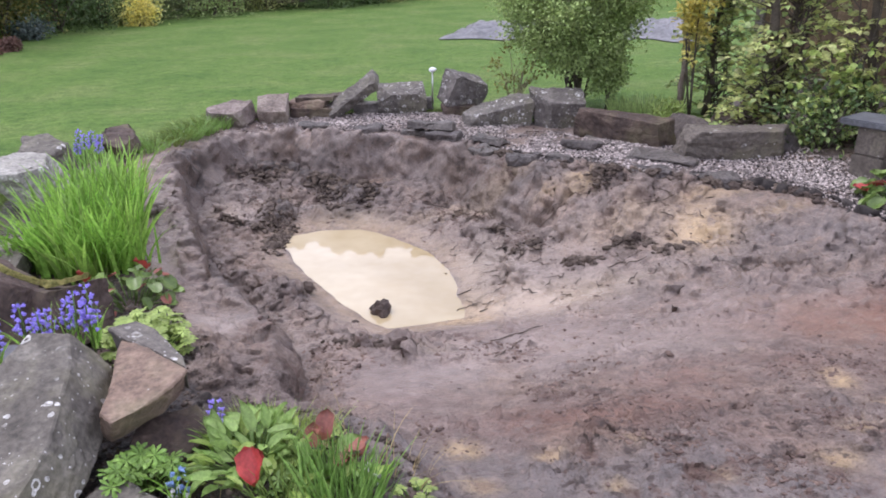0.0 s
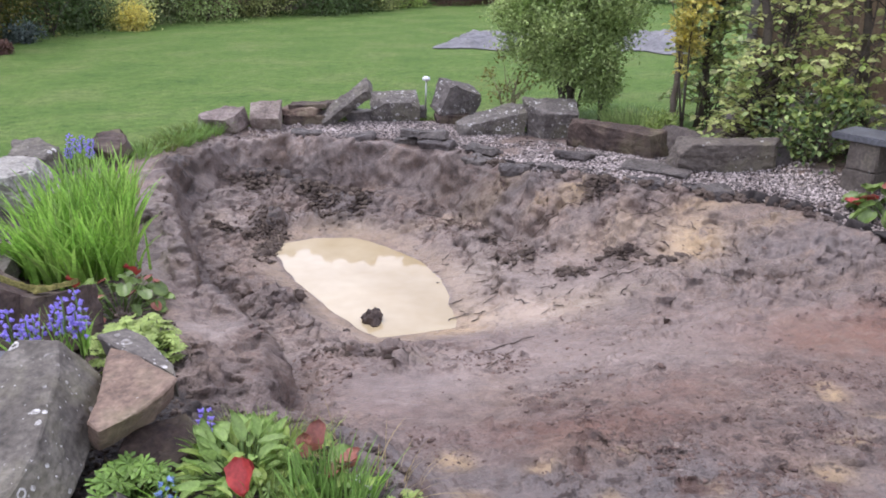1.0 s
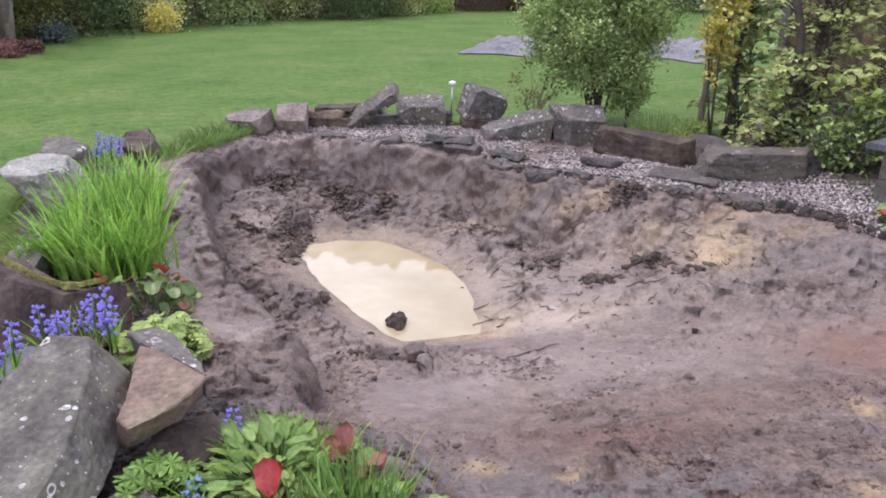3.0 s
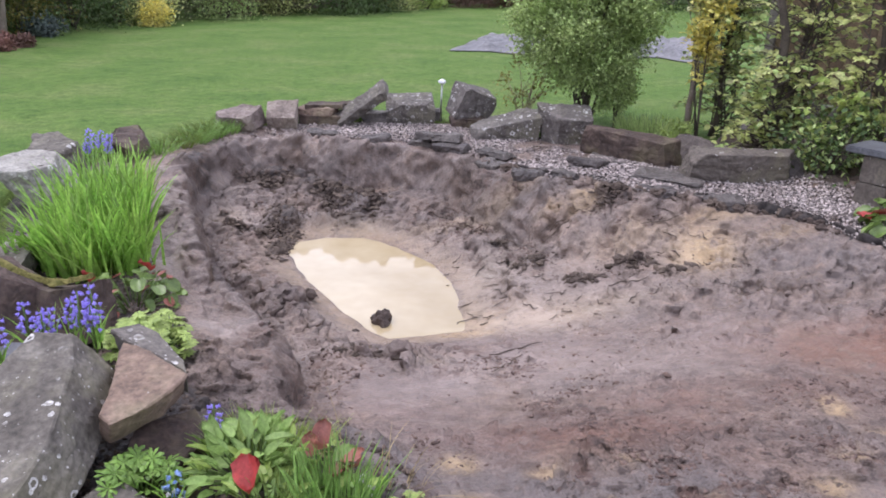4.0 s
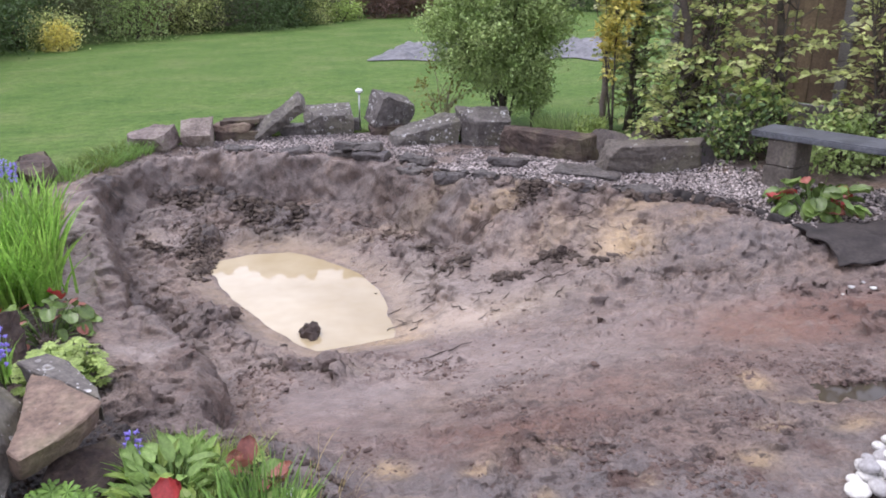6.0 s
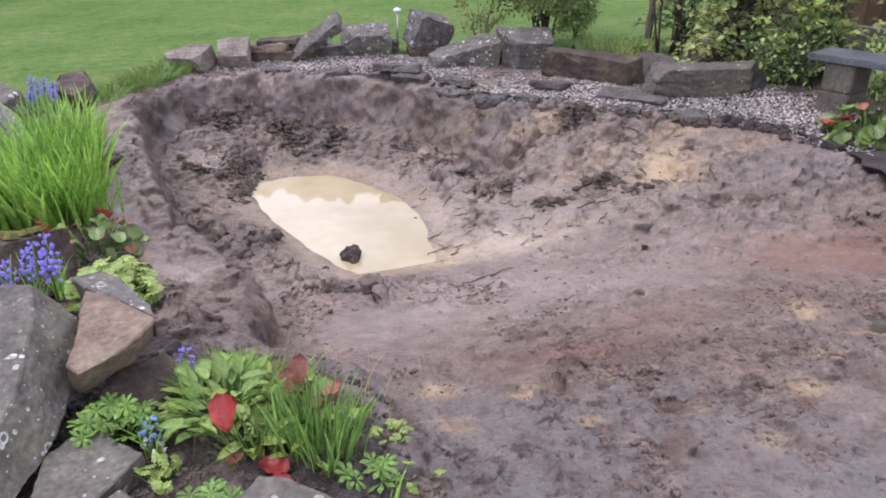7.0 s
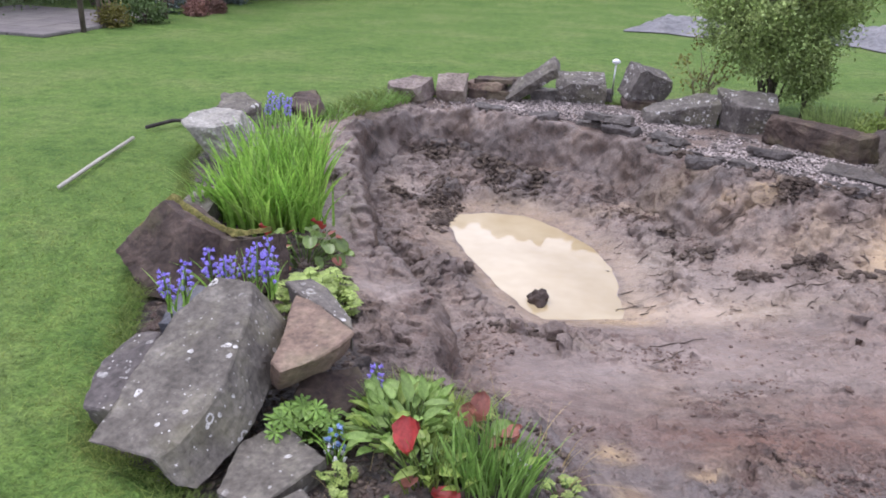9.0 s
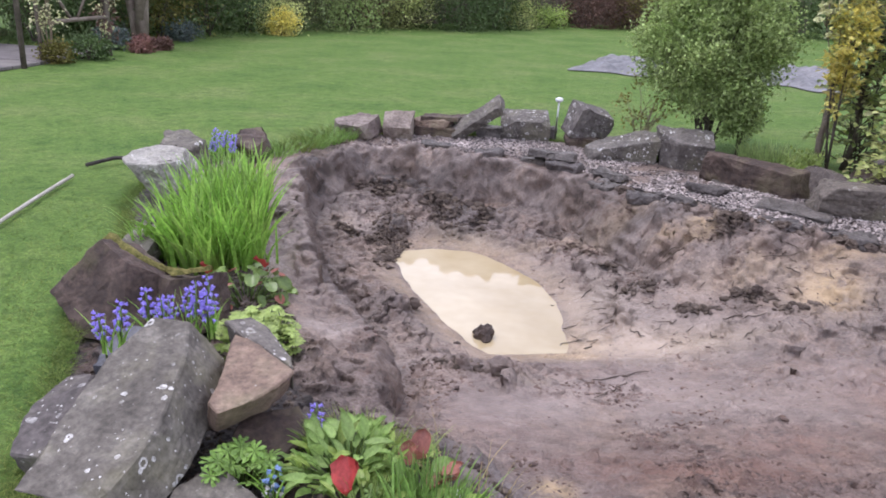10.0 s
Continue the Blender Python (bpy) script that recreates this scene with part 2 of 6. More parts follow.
def mud_material():
    """Wet clay: brown-grey base with ochre sand, red earth, blue-grey film and dark peat where the dig laid them bare;
    the darkest layer also paints shade on the cut bank.
    """
    m = surface("wet_mud", [(0.075, 0.056, 0.047), (0.155, 0.117, 0.099), (0.222, 0.168, 0.142), (0.305, 0.241, 0.202)], scale=9, fine=48, rough=0.62, bump=1.0, deep=0.045, gloss=0.4, contrast=(0.27, 0.74), detail=8, crisp=0.68)
    nt = m.node_tree
    b = nt.nodes["Principled BSDF"]
    soft = [n for n in nt.nodes if n.type == "VALTORGB"][1].color_ramp.elements
    soft[0].color, soft[1].color = (0.72, 0.72, 0.72, 1), (1.2, 1.2, 1.2, 1)
    col = b.inputs["Base Color"].links[0].from_socket
    vec = nt.nodes.new("ShaderNodeTexCoord").outputs["Object"]
    edge = grain(nt, vec, 11, 9, 0.75)

    def layer(name):
        at = nt.nodes.new("ShaderNodeAttribute")
        at.attribute_name = name
        return at.outputs["Fac"]

    tint = ramp(nt, grain(nt, vec, 2.1, 6, 0.65), [(0.36, (0.94, 0.97, 1.01)), (0.5, (1.02, 1.02, 1.02)), (0.62, (1.1, 1.03, 0.94))])
    col = mixed(nt, 1.0, col, tint, "MULTIPLY")
    speck = ramp(nt, grain(nt, vec, 75, 5, 0.7), [(0.36, (0.62, 0.6, 0.58)), (0.46, (1, 1, 1)), (0.62, (1.1, 1.1, 1.1))])
    col = mixed(nt, 1.0, col, speck, "MULTIPLY")
    # smeared slurry beside the pool
    swirl = nt.nodes.new("ShaderNodeTexNoise")
    swirl.inputs["Scale"].default_value, swirl.inputs["Detail"].default_value, swirl.inputs["Distortion"].default_value = 2.6, 5, 2.4
    nt.links.new(vec, swirl.inputs["Vector"])
    slurry = ramp(nt, swirl.outputs["Fac"], [(0.36, (0.12, 0.09, 0.06)), (0.46, (0.24, 0.182, 0.125)), (0.54, (0.33, 0.262, 0.19)), (0.66, (0.4, 0.33, 0.255))])
    col = mixed(nt, math_node(nt, "MULTIPLY", layer("slurry"), 0.85), col, slurry)
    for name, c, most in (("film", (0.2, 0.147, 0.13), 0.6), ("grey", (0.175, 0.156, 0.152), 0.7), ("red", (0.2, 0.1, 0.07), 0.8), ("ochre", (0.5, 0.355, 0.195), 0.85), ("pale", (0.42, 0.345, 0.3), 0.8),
                          ("peat_shade", (0.035, 0.028, 0.026), 0.95)):
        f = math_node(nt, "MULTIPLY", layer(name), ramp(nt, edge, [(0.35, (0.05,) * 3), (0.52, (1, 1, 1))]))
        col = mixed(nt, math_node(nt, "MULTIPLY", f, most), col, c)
    # crumbly earth that a spade has torn
    for sc, cut, c in ((14, 0.46, (0.06, 0.04, 0.033)), (5, 0.44, (0.115, 0.068, 0.053))):
        torn = ramp(nt, grain(nt, vec, sc, 7, 0.72), [(cut - 0.07, (0.9,) * 3), (cut + 0.02, (0, 0, 0))])
        col = mixed(nt, math_node(nt, "MULTIPLY", torn, layer("crumb")), col, c)
    bits = nt.nodes.new("ShaderNodeTexVoronoi")
    bits.inputs["Scale"].default_value = 34
    nt.links.new(vec, bits.inputs["Vector"])
    sep = nt.nodes.new("ShaderNodeSeparateColor")
    nt.links.new(bits.outputs["Color"], sep.inputs[0])
    f = math_node(nt, "MULTIPLY", math_node(nt, "LESS_THAN", bits.outputs["Distance"], 0.24), math_node(nt, "LESS_THAN", sep.outputs[0], 0.17))
    f = math_node(nt, "MULTIPLY", f, ramp(nt, grain(nt, vec, 1.7), [(0.45, (0, 0, 0)), (0.6, (0.8,) * 3)]))
    col = mixed(nt, f, col, (0.03, 0.024, 0.022))
    nt.links.new(col, b.inputs["Base Color"])
    wet = ramp(nt, grain(nt, vec, 2.3), [(0.38, (0.24,) * 3), (0.62, (0.66,) * 3)])
    wet = mixed(nt, layer("slurry"), wet, (0.14, 0.14, 0.14))
    wet = mixed(nt, math_node(nt, "MULTIPLY", layer("film"), 0.8), wet, (0.27, 0.27, 0.27))
    nt.links.new(mixed(nt, layer("crumb"), wet, (0.62, 0.62, 0.62)), b.inputs["Roughness"])
    relief = [n for n in nt.nodes if n.type == "BUMP"][0]
    gritty = nt.nodes.new("ShaderNodeBump")
    gritty.inputs["Strength"].default_value, gritty.inputs["Distance"].default_value = 0.75, 0.012
    nt.links.new(grain(nt, vec, 95, 6, 0.72), gritty.inputs["Height"])
    calm = math_node(nt, "SUBTRACT", 1.0, layer("film"))
    nt.links.new(math_node(nt, "MULTIPLY", calm, 0.65), gritty.inputs["Strength"])
    nt.links.new(relief.outputs[0], gritty.inputs["Normal"])
    nt.links.new(gritty.outputs[0], b.inputs["Normal"])
    nt.links.new(math_node(nt, "MULTIPLY", math_node(nt, "ADD", math_node(nt, "MULTIPLY", layer("crumb"), 0.5), 0.5), math_node(nt, "ADD", math_node(nt, "MULTIPLY", calm, 0.7), 0.3)), relief.inputs["Strength"])
    return m


MUD = mud_material()


def lawn_material():
    """Mown turf: fresh and yellowed patches, thatch showing through, and a pile of blades."""
    m = surface("lawn_turf", [(0.083, 0.15, 0.034), (0.11, 0.182, 0.042), (0.14, 0.195, 0.058)], scale=0.9, fine=70, rough=0.9, bump=0.9, deep=0.04, gloss=0.15, contrast=(0.34, 0.64), detail=7, crisp=0.62)
    nt = m.node_tree
    b = nt.nodes["Principled BSDF"]
    col = b.inputs["Base Color"].links[0].from_socket
    vec = nt.nodes.new("ShaderNodeTexCoord").outputs["Object"]
    tuft = ramp(nt, grain(nt, vec, 7, 6, 0.66), [(0.36, (0.74, 0.78, 0.74)), (0.5, (1, 1, 1)), (0.64, (1.2, 1.14, 1.14))])
    col = mixed(nt, 1.0, col, tuft, "MULTIPLY")
    pile = ramp(nt, grain(nt, vec, 28, 5, 0.7), [(0.36, (0.8, 0.82, 0.8)), (0.5, (1, 1, 1)), (0.66, (1.2, 1.18, 1.15))])
    col = mixed(nt, 1.0, col, pile, "MULTIPLY")
    thatch = ramp(nt, grain(nt, vec, 3.4, 8, 0.7), [(0.56, (0, 0, 0)), (0.74, (0.3,) * 3)])
    col = mixed(nt, thatch, col, (0.21, 0.185, 0.075))
    nt.links.new(col, b.inputs["Base Color"])
    return m


LAWN = lawn_material()
GRASS = surface("grass_blade", [(0.11, 0.185, 0.04), (0.22, 0.26, 0.075)], scale=3.5, fine=40, rough=0.7, bump=0, island=0.35, thin=0.35, gloss=0.2)
IRIS = surface("flag_leaf", [(0.17, 0.36, 0.05), (0.36, 0.54, 0.12)], scale=5, fine=40, rough=0.45, bump=0, island=0.4, thin=0.35)
STRAW = surface("dry_blade", [(0.35, 0.27, 0.13), (0.45, 0.36, 0.2)], scale=5, fine=40, rough=0.8, bump=0, island=0.3, thin=0.2)
GRAVEL = surface("gravel", [(0.22, 0.183, 0.178), (0.4, 0.345, 0.335)], scale=3, fine=90, rough=0.8, bump=0.2, island=0.9)
STONE = rock("grey_sandstone", [(0.058, 0.05, 0.042), (0.125, 0.111, 0.095), (0.23, 0.21, 0.183)], 0.26)
SQUARED = rock("squared_sandstone", [(0.075, 0.062, 0.052), (0.16, 0.136, 0.118)], 0.07)
SPECKLED = rock("lichened_sandstone", [(0.065, 0.056, 0.051), (0.18, 0.16, 0.147)], 0.8, 13)
BROWN = rock("brown_sandstone", [(0.03, 0.021, 0.018), (0.07, 0.048, 0.039), (0.13, 0.093, 0.076)], 0.0)
PINKSTONE = rock("pinkish_sandstone", [(0.1, 0.077, 0.065), (0.22, 0.178, 0.154), (0.38, 0.325, 0.29)], 0.05)
TAN = rock("tan_sandstone", [(0.095, 0.066, 0.052), (0.18, 0.124, 0.097), (0.28, 0.205, 0.165)], 0.03)
PALESTONE = rock("pale_sandstone", [(0.13, 0.12, 0.107), (0.27, 0.255, 0.235), (0.4, 0.385, 0.355)], 0.3)
SLATE = surface("slate", [(0.06, 0.062, 0.072), (0.13, 0.135, 0.15)], scale=5, fine=45, rough=0.55, bump=0.35, each=0.2)
WETSLAB = surface("dirty_slab", [(0.055, 0.047, 0.044), (0.13, 0.112, 0.102)], scale=6, fine=50, rough=0.6, bump=0.5, each=0.2)
CLOD = surface("peaty_clod", [(0.05, 0.037, 0.031), (0.12, 0.093, 0.08)], scale=12, fine=60, rough=0.75, bump=0.8, deep=0.015, each=0.25, island=0.3, gloss=0.2)
EARTH = surface("crumbled_earth", [(0.1, 0.066, 0.055), (0.19, 0.135, 0.116)], scale=7, fine=60, rough=0.8, bump=0.5, island=0.35, gloss=0.25)
LINER = surface("black_liner", [(0.026, 0.022, 0.021), (0.07, 0.058, 0.053)], scale=5, fine=50, rough=0.8, bump=0.7, gloss=0.25)
BARK = surface("bark", [(0.055, 0.043, 0.034), (0.13, 0.105, 0.085)], scale=10, fine=70, rough=0.9, bump=0.6)
TWIG = surface("pale_twig", [(0.16, 0.12, 0.08), (0.26, 0.2, 0.14)], scale=10, fine=70, rough=0.9, bump=0.3)
FENCEWOOD = surface("fence_boards", [(0.125, 0.087, 0.058), (0.21, 0.15, 0.1)], scale=4, fine=60, rough=0.85, bump=0.4, each=0.2)
OLDWOOD = surface("weathered_wood", [(0.13, 0.1, 0.08), (0.24, 0.2, 0.17)], scale=4, fine=60, rough=0.85, bump=0.4, each=0.2)
CONCRETE = surface("concrete_board", [(0.14, 0.125, 0.115), (0.22, 0.2, 0.185)], scale=5, fine=80, rough=0.9, bump=0.3)
PAVING = surface("patio_paving", [(0.12, 0.108, 0.105), (0.2, 0.18, 0.175)], scale=3, fine=60, rough=0.8, bump=0.2, each=0.15)
TARP = surface("grey_tarpaulin", [(0.09, 0.088, 0.092), (0.22, 0.21, 0.215)], scale=2.2, fine=14, rough=0.5, bump=0.6, deep=0.04)
PEBBLE = surface("white_pebble", [(0.4, 0.38, 0.36), (0.64, 0.62, 0.58)], scale=2, fine=25, rough=0.5, bump=0.12, each=0.38)
POLE = surface("pale_pole", [(0.33, 0.3, 0.25), (0.5, 0.47, 0.41)], scale=8, fine=60, rough=0.6, bump=0.2)
STEEL = surface("brushed_steel", [(0.5, 0.5, 0.5), (0.65, 0.65, 0.65)], scale=20, fine=120, rough=0.35, bump=0, metal=1.0)
WHITE = surface("white_plastic", [(0.7, 0.7, 0.7), (0.8, 0.8, 0.8)], scale=20, fine=120, rough=0.4, bump=0)
LEAF_HEDGE = surface("hedge_leaf", [(0.38, 0.44, 0.14), (0.7, 0.72, 0.34)], scale=2.5, fine=40, rough=0.4, bump=0, island=0.45, thin=0.45)
LEAF_DARK = surface("understorey_leaf", [(0.07, 0.12, 0.04), (0.13, 0.195, 0.065)], scale=2, fine=40, rough=0.6, bump=0, island=0.25, thin=0.3)
LEAF_SHRUB = surface("shrub_leaf", [(0.27, 0.38, 0.12), (0.46, 0.56, 0.23)], scale=4, fine=40, rough=0.6, bump=0, island=0.3, thin=0.3)
LEAF_OLIVE = surface("olive_leaf", [(0.13, 0.13, 0.03), (0.25, 0.22, 0.06)], scale=2, fine=40, rough=0.6, bump=0, island=0.4, thin=0.3)
LEAF_GOLD = surface("golden_leaf", [(0.76, 0.66, 0.15), (0.86, 0.8, 0.32)], scale=3, fine=40, rough=0.6, bump=0, island=0.3, thin=0.45)
LEAF_CREAM = surface("cream_green_leaf", [(0.56, 0.58, 0.28), (0.8, 0.79, 0.5)], scale=3, fine=40, rough=0.5, bump=0, island=0.3, thin=0.3)
LEAF_RED = surface("bronze_leaf", [(0.13, 0.075, 0.06), (0.24, 0.14, 0.11)], scale=2, fine=40, rough=0.6, bump=0, island=0.25, thin=0.3)
LEAF_PINK = surface("pink_petal", [(0.2, 0.09, 0.08), (0.34, 0.19, 0.15)], scale=3, fine=40, rough=0.6, bump=0, island=0.4, thin=0.3)
LEAF_BLUE = surface("blue_green_leaf", [(0.09, 0.13, 0.11), (0.18, 0.22, 0.21)], scale=3, fine=40, rough=0.6, bump=0, island=0.4, thin=0.3)
LEAF_FAR = surface("far_leaf", [(0.07, 0.092, 0.036), (0.15, 0.165, 0.07)], scale=0.6, fine=20, rough=0.7, bump=0, island=0.25, thin=0.3)
LEAF_FRESH = surface("fresh_leaf", [(0.25, 0.36, 0.08), (0.42, 0.52, 0.17)], scale=8, fine=50, rough=0.5, bump=0.1, each=0.2, island=0.15, thin=0.3)
LEAF_CRANE = surface("cranesbill_leaf", [(0.12, 0.23, 0.04), (0.24, 0.38, 0.09)], scale=12, fine=50, rough=0.5, bump=0.1, each=0.25, thin=0.3)
LEAF_GREY = surface("soft_leaf", [(0.24, 0.38, 0.1), (0.42, 0.56, 0.2)], scale=8, fine=50, rough=0.6, bump=0.15, each=0.15, thin=0.3)
LEAF_SWORD = surface("tuft_leaf", [(0.13, 0.25, 0.05), (0.27, 0.42, 0.12)], scale=8, fine=50, rough=0.45, bump=0, island=0.3, thin=0.3)
LEAF_BERG = surface("leathery_leaf", [(0.11, 0.19, 0.045), (0.24, 0.31, 0.09)], scale=8, fine=50, rough=0.35, bump=0.1, each=0.3, thin=0.15)
LEAF_SCARLET = surface("scarlet_leaf", [(0.3, 0.028, 0.032), (0.48, 0.08, 0.065)], scale=8, fine=50, rough=0.4, bump=0.1, each=0.2, thin=0.2)
LEAF_RUST = surface("rusty_leaf", [(0.26, 0.09, 0.07), (0.48, 0.2, 0.15)], scale=8, fine=50, rough=0.5, bump=0.1, each=0.2, thin=0.2)
BLUE = surface("bluebell_petal", [(0.3, 0.22, 0.82), (0.52, 0.45, 0.95)], scale=20, fine=90, rough=0.5, bump=0, island=0.3, thin=0.3)
PALEBLUE = surface("pale_blue_petal", [(0.25, 0.4, 0.85), (0.5, 0.62, 0.92)], scale=20, fine=90, rough=0.5, bump=0, island=0.2, thin=0.3)
MOSS = surface("moss", [(0.1, 0.1, 0.03), (0.24, 0.21, 0.075)], scale=30, fine=120, rough=0.95, bump=1.0, deep=0.02, gloss=0.1)
BLOSSOM = surface("white_petal", [(0.7, 0.68, 0.7), (0.85, 0.84, 0.82)], scale=20, fine=90, rough=0.5, bump=0, thin=0.2)
STEM = surface("green_stem", [(0.08, 0.15, 0.03), (0.14, 0.2, 0.05)], scale=20, fine=90, rough=0.6, bump=0)


def water(name, shallow, deepc):
    m = surface(name, [shallow, deepc], scale=1.1, fine=2.5, rough=0.06, bump=0, gloss=0.5, contrast=(0.3, 0.7))
    for e in [n for n in m.node_tree.nodes if n.type == "VALTORGB"][1].color_ramp.elements:
        e.color = (1, 1, 1, 1) if e.position > 0.5 else (0.9, 0.9, 0.9, 1)
    b = m.node_tree.nodes["Principled BSDF"]
    for l in list(b.inputs["Roughness"].links):
        m.node_tree.links.remove(l)
    b.inputs["Roughness"].default_value = 0.04
    b.inputs["IOR"].default_value = 1.55
    return m


MILKY = water("milky_clay_water", (0.36, 0.275, 0.145), (0.54, 0.448, 0.3))
MURKY = water("murky_water", (0.05, 0.04, 0.03), (0.09, 0.07, 0.05))
MURKY.node_tree.nodes["Principled BSDF"].inputs["IOR"].default_value = 1.33


# ---------------------------------------------------------------- the ground
PIT = [(-0.8, 2.74), (-0.9, 3.1), (-1.05, 3.48), (-1.34, 3.87), (-1.66, 4.3), (-1.93, 4.85), (-2.12, 5.35), (-2.27, 5.8), (-2.42, 6.45), (-2.34, 6.85), (-2.08, 7.1),
       (-1.68, 7.24), (-1.2, 7.04), (-0.76, 7.08), (-0.34, 6.9), (0.02, 6.5), (0.38, 6.12), (0.75, 5.84), (1.12, 5.64), (1.46, 5.5), (2.03, 5.34), (2.3, 4.9), (2.48, 4.55),
       (3.0, 4.3), (5.2, 4.3), (5.2, -2.0), (0.05, -2.0), (-0.02, 1.7), (-0.18, 2.2), (-0.38, 2.45), (-0.6, 2.58)]
BED = [(-0.7, -2.0), (-0.8, 1.3), (-1.2, 1.66), (-1.66, 1.8), (-1.82, 2.1), (-2.22, 2.85), (-2.6, 3.9), (-3.1, 4.7), (-3.3, 5.3), (-3.05, 6.2), (-2.84, 6.62), (-2.8, 7.1),
       (-2.58, 7.46), (-1.9, 7.85), (-1.1, 8.1), (-0.1, 8.12), (0.6, 7.6), (1.1, 7.4), (1.7, 7.0), (2.2, 7.4), (2.9, 8.6), (6.5, 8.6), (6.5, -2.0)]
WATER_Z = -0.575
# heaps of black peaty spoil: place, half widths, strength
HEAPS = [(-1.78, 6.85, 0.3, 0.16, 0.9), (-1.42, 6.72, 0.26, 0.14, 0.95), (-1.05, 6.58, 0.26, 0.12, 0.85), (-1.6, 6.12, 0.12, 0.2, 0.95), (-1.52, 5.72, 0.07, 0.22, 0.85), (-1.86, 5.85, 0.16, 0.06, 0.6), (-1.1, 6.3, 0.3, 0.07, 0.5), (1.05, 4.96, 0.12, 0.06, 0.7),
         (1.26, 4.78, 0.07, 0.05, 0.5), (1.41, 4.8, 0.05, 0.03, 0.4), (0.69, 4.85, 0.11, 0.07, 0.45), (0.4, 5.22, 0.1, 0.08, 0.55), (-0.62, 3.84, 0.12, 0.05, 0.5), (-0.42, 3.8, 0.1, 0.04, 0.4), (0.98, 5.6, 0.13, 0.07, 0.8), (-1.2, 4.45, 0.08, 0.25, 0.15), (0.2, 5.62, 0.1, 0.06, 0.4)]
# the water's edge
POOL = [(-1.43, 5.68), (-1.42, 5.88), (-1.22, 6.01), (-0.92, 6.02), (-0.62, 5.86), (-0.36, 5.55), (-0.18, 5.2), (-0.1, 4.9), (-0.1, 4.62), (-0.06, 4.43), (-0.3, 4.34), (-0.5, 4.31), (-0.64, 4.42), (-0.83, 4.67), (-1.09, 5.02), (-1.28, 5.3)]


def stain(x, y, spots):
    s = np.zeros(x.shape)
    for sx, sy, rx, ry, amount in spots:
        s = np.maximum(s, amount * np.exp(-((((x - sx) / rx) ** 2 + ((y - sy) / ry) ** 2) ** 1.2)))
    return s


def pool_far(x, y):
    return 0.43 - inside(x, y, POOL)


def shelf(x, y):
    """Level of the ground round the dig."""
    z = -0.02 - 0.13 * smooth(5.0, 3.5, y) * smooth(-0.2, -1.0, x)
    z = z + 0.09 * smooth(0.05, 0.35, -inside(x, y, PIT)) * smooth(5.0, 3.5, y) * smooth(0.0, -0.6, x)
    z = z - 0.05 * smooth(6.0, 6.6, y) * smooth(0.6, 0.0, x) * smooth(-0.5, 0.0, inside(x, y, PIT) + 0.1)
    return z + 0.06 * smooth(1.9, 2.7, x) * smooth(4.4, 5.2, y) + 0.03 * smooth(0.6, 1.2, x) * smooth(5.4, 6.2, y)


def torn(x, y):
    """How crumbly the earth is: the upper shelf at the near side, and scattered spots."""
    p = xy3(x, y)
    t = smooth(3.45, 2.95, y + 0.35 * fbm(p, 1.5, 3, 63) - 0.35 * smooth(0.8, 2.2, x)) * (0.55 + 0.45 * smooth(-0.3, 0.3, fbm(p, 2.0, 3, 64)))
    t = np.maximum(t, 0.85 * stain(x, y, [(-1.75, 5.5, 0.35, 0.7, 0.9), (-1.25, 4.5, 0.25, 0.5, 0.8), (-1.5, 3.9, 0.4, 0.5, 0.4), (0.9, 5.4, 0.8, 0.3, 0.6), (-1.95, 6.3, 0.3, 0.3, 0.8)]) * smooth(0.5, 0.62, pool_far(x, y)))
    return np.maximum(t, 0.7 * smooth(0.05, 0.5, fbm(p, 1.3, 4, 65)) * smooth(0.55, 0.8, pool_far(x, y)))


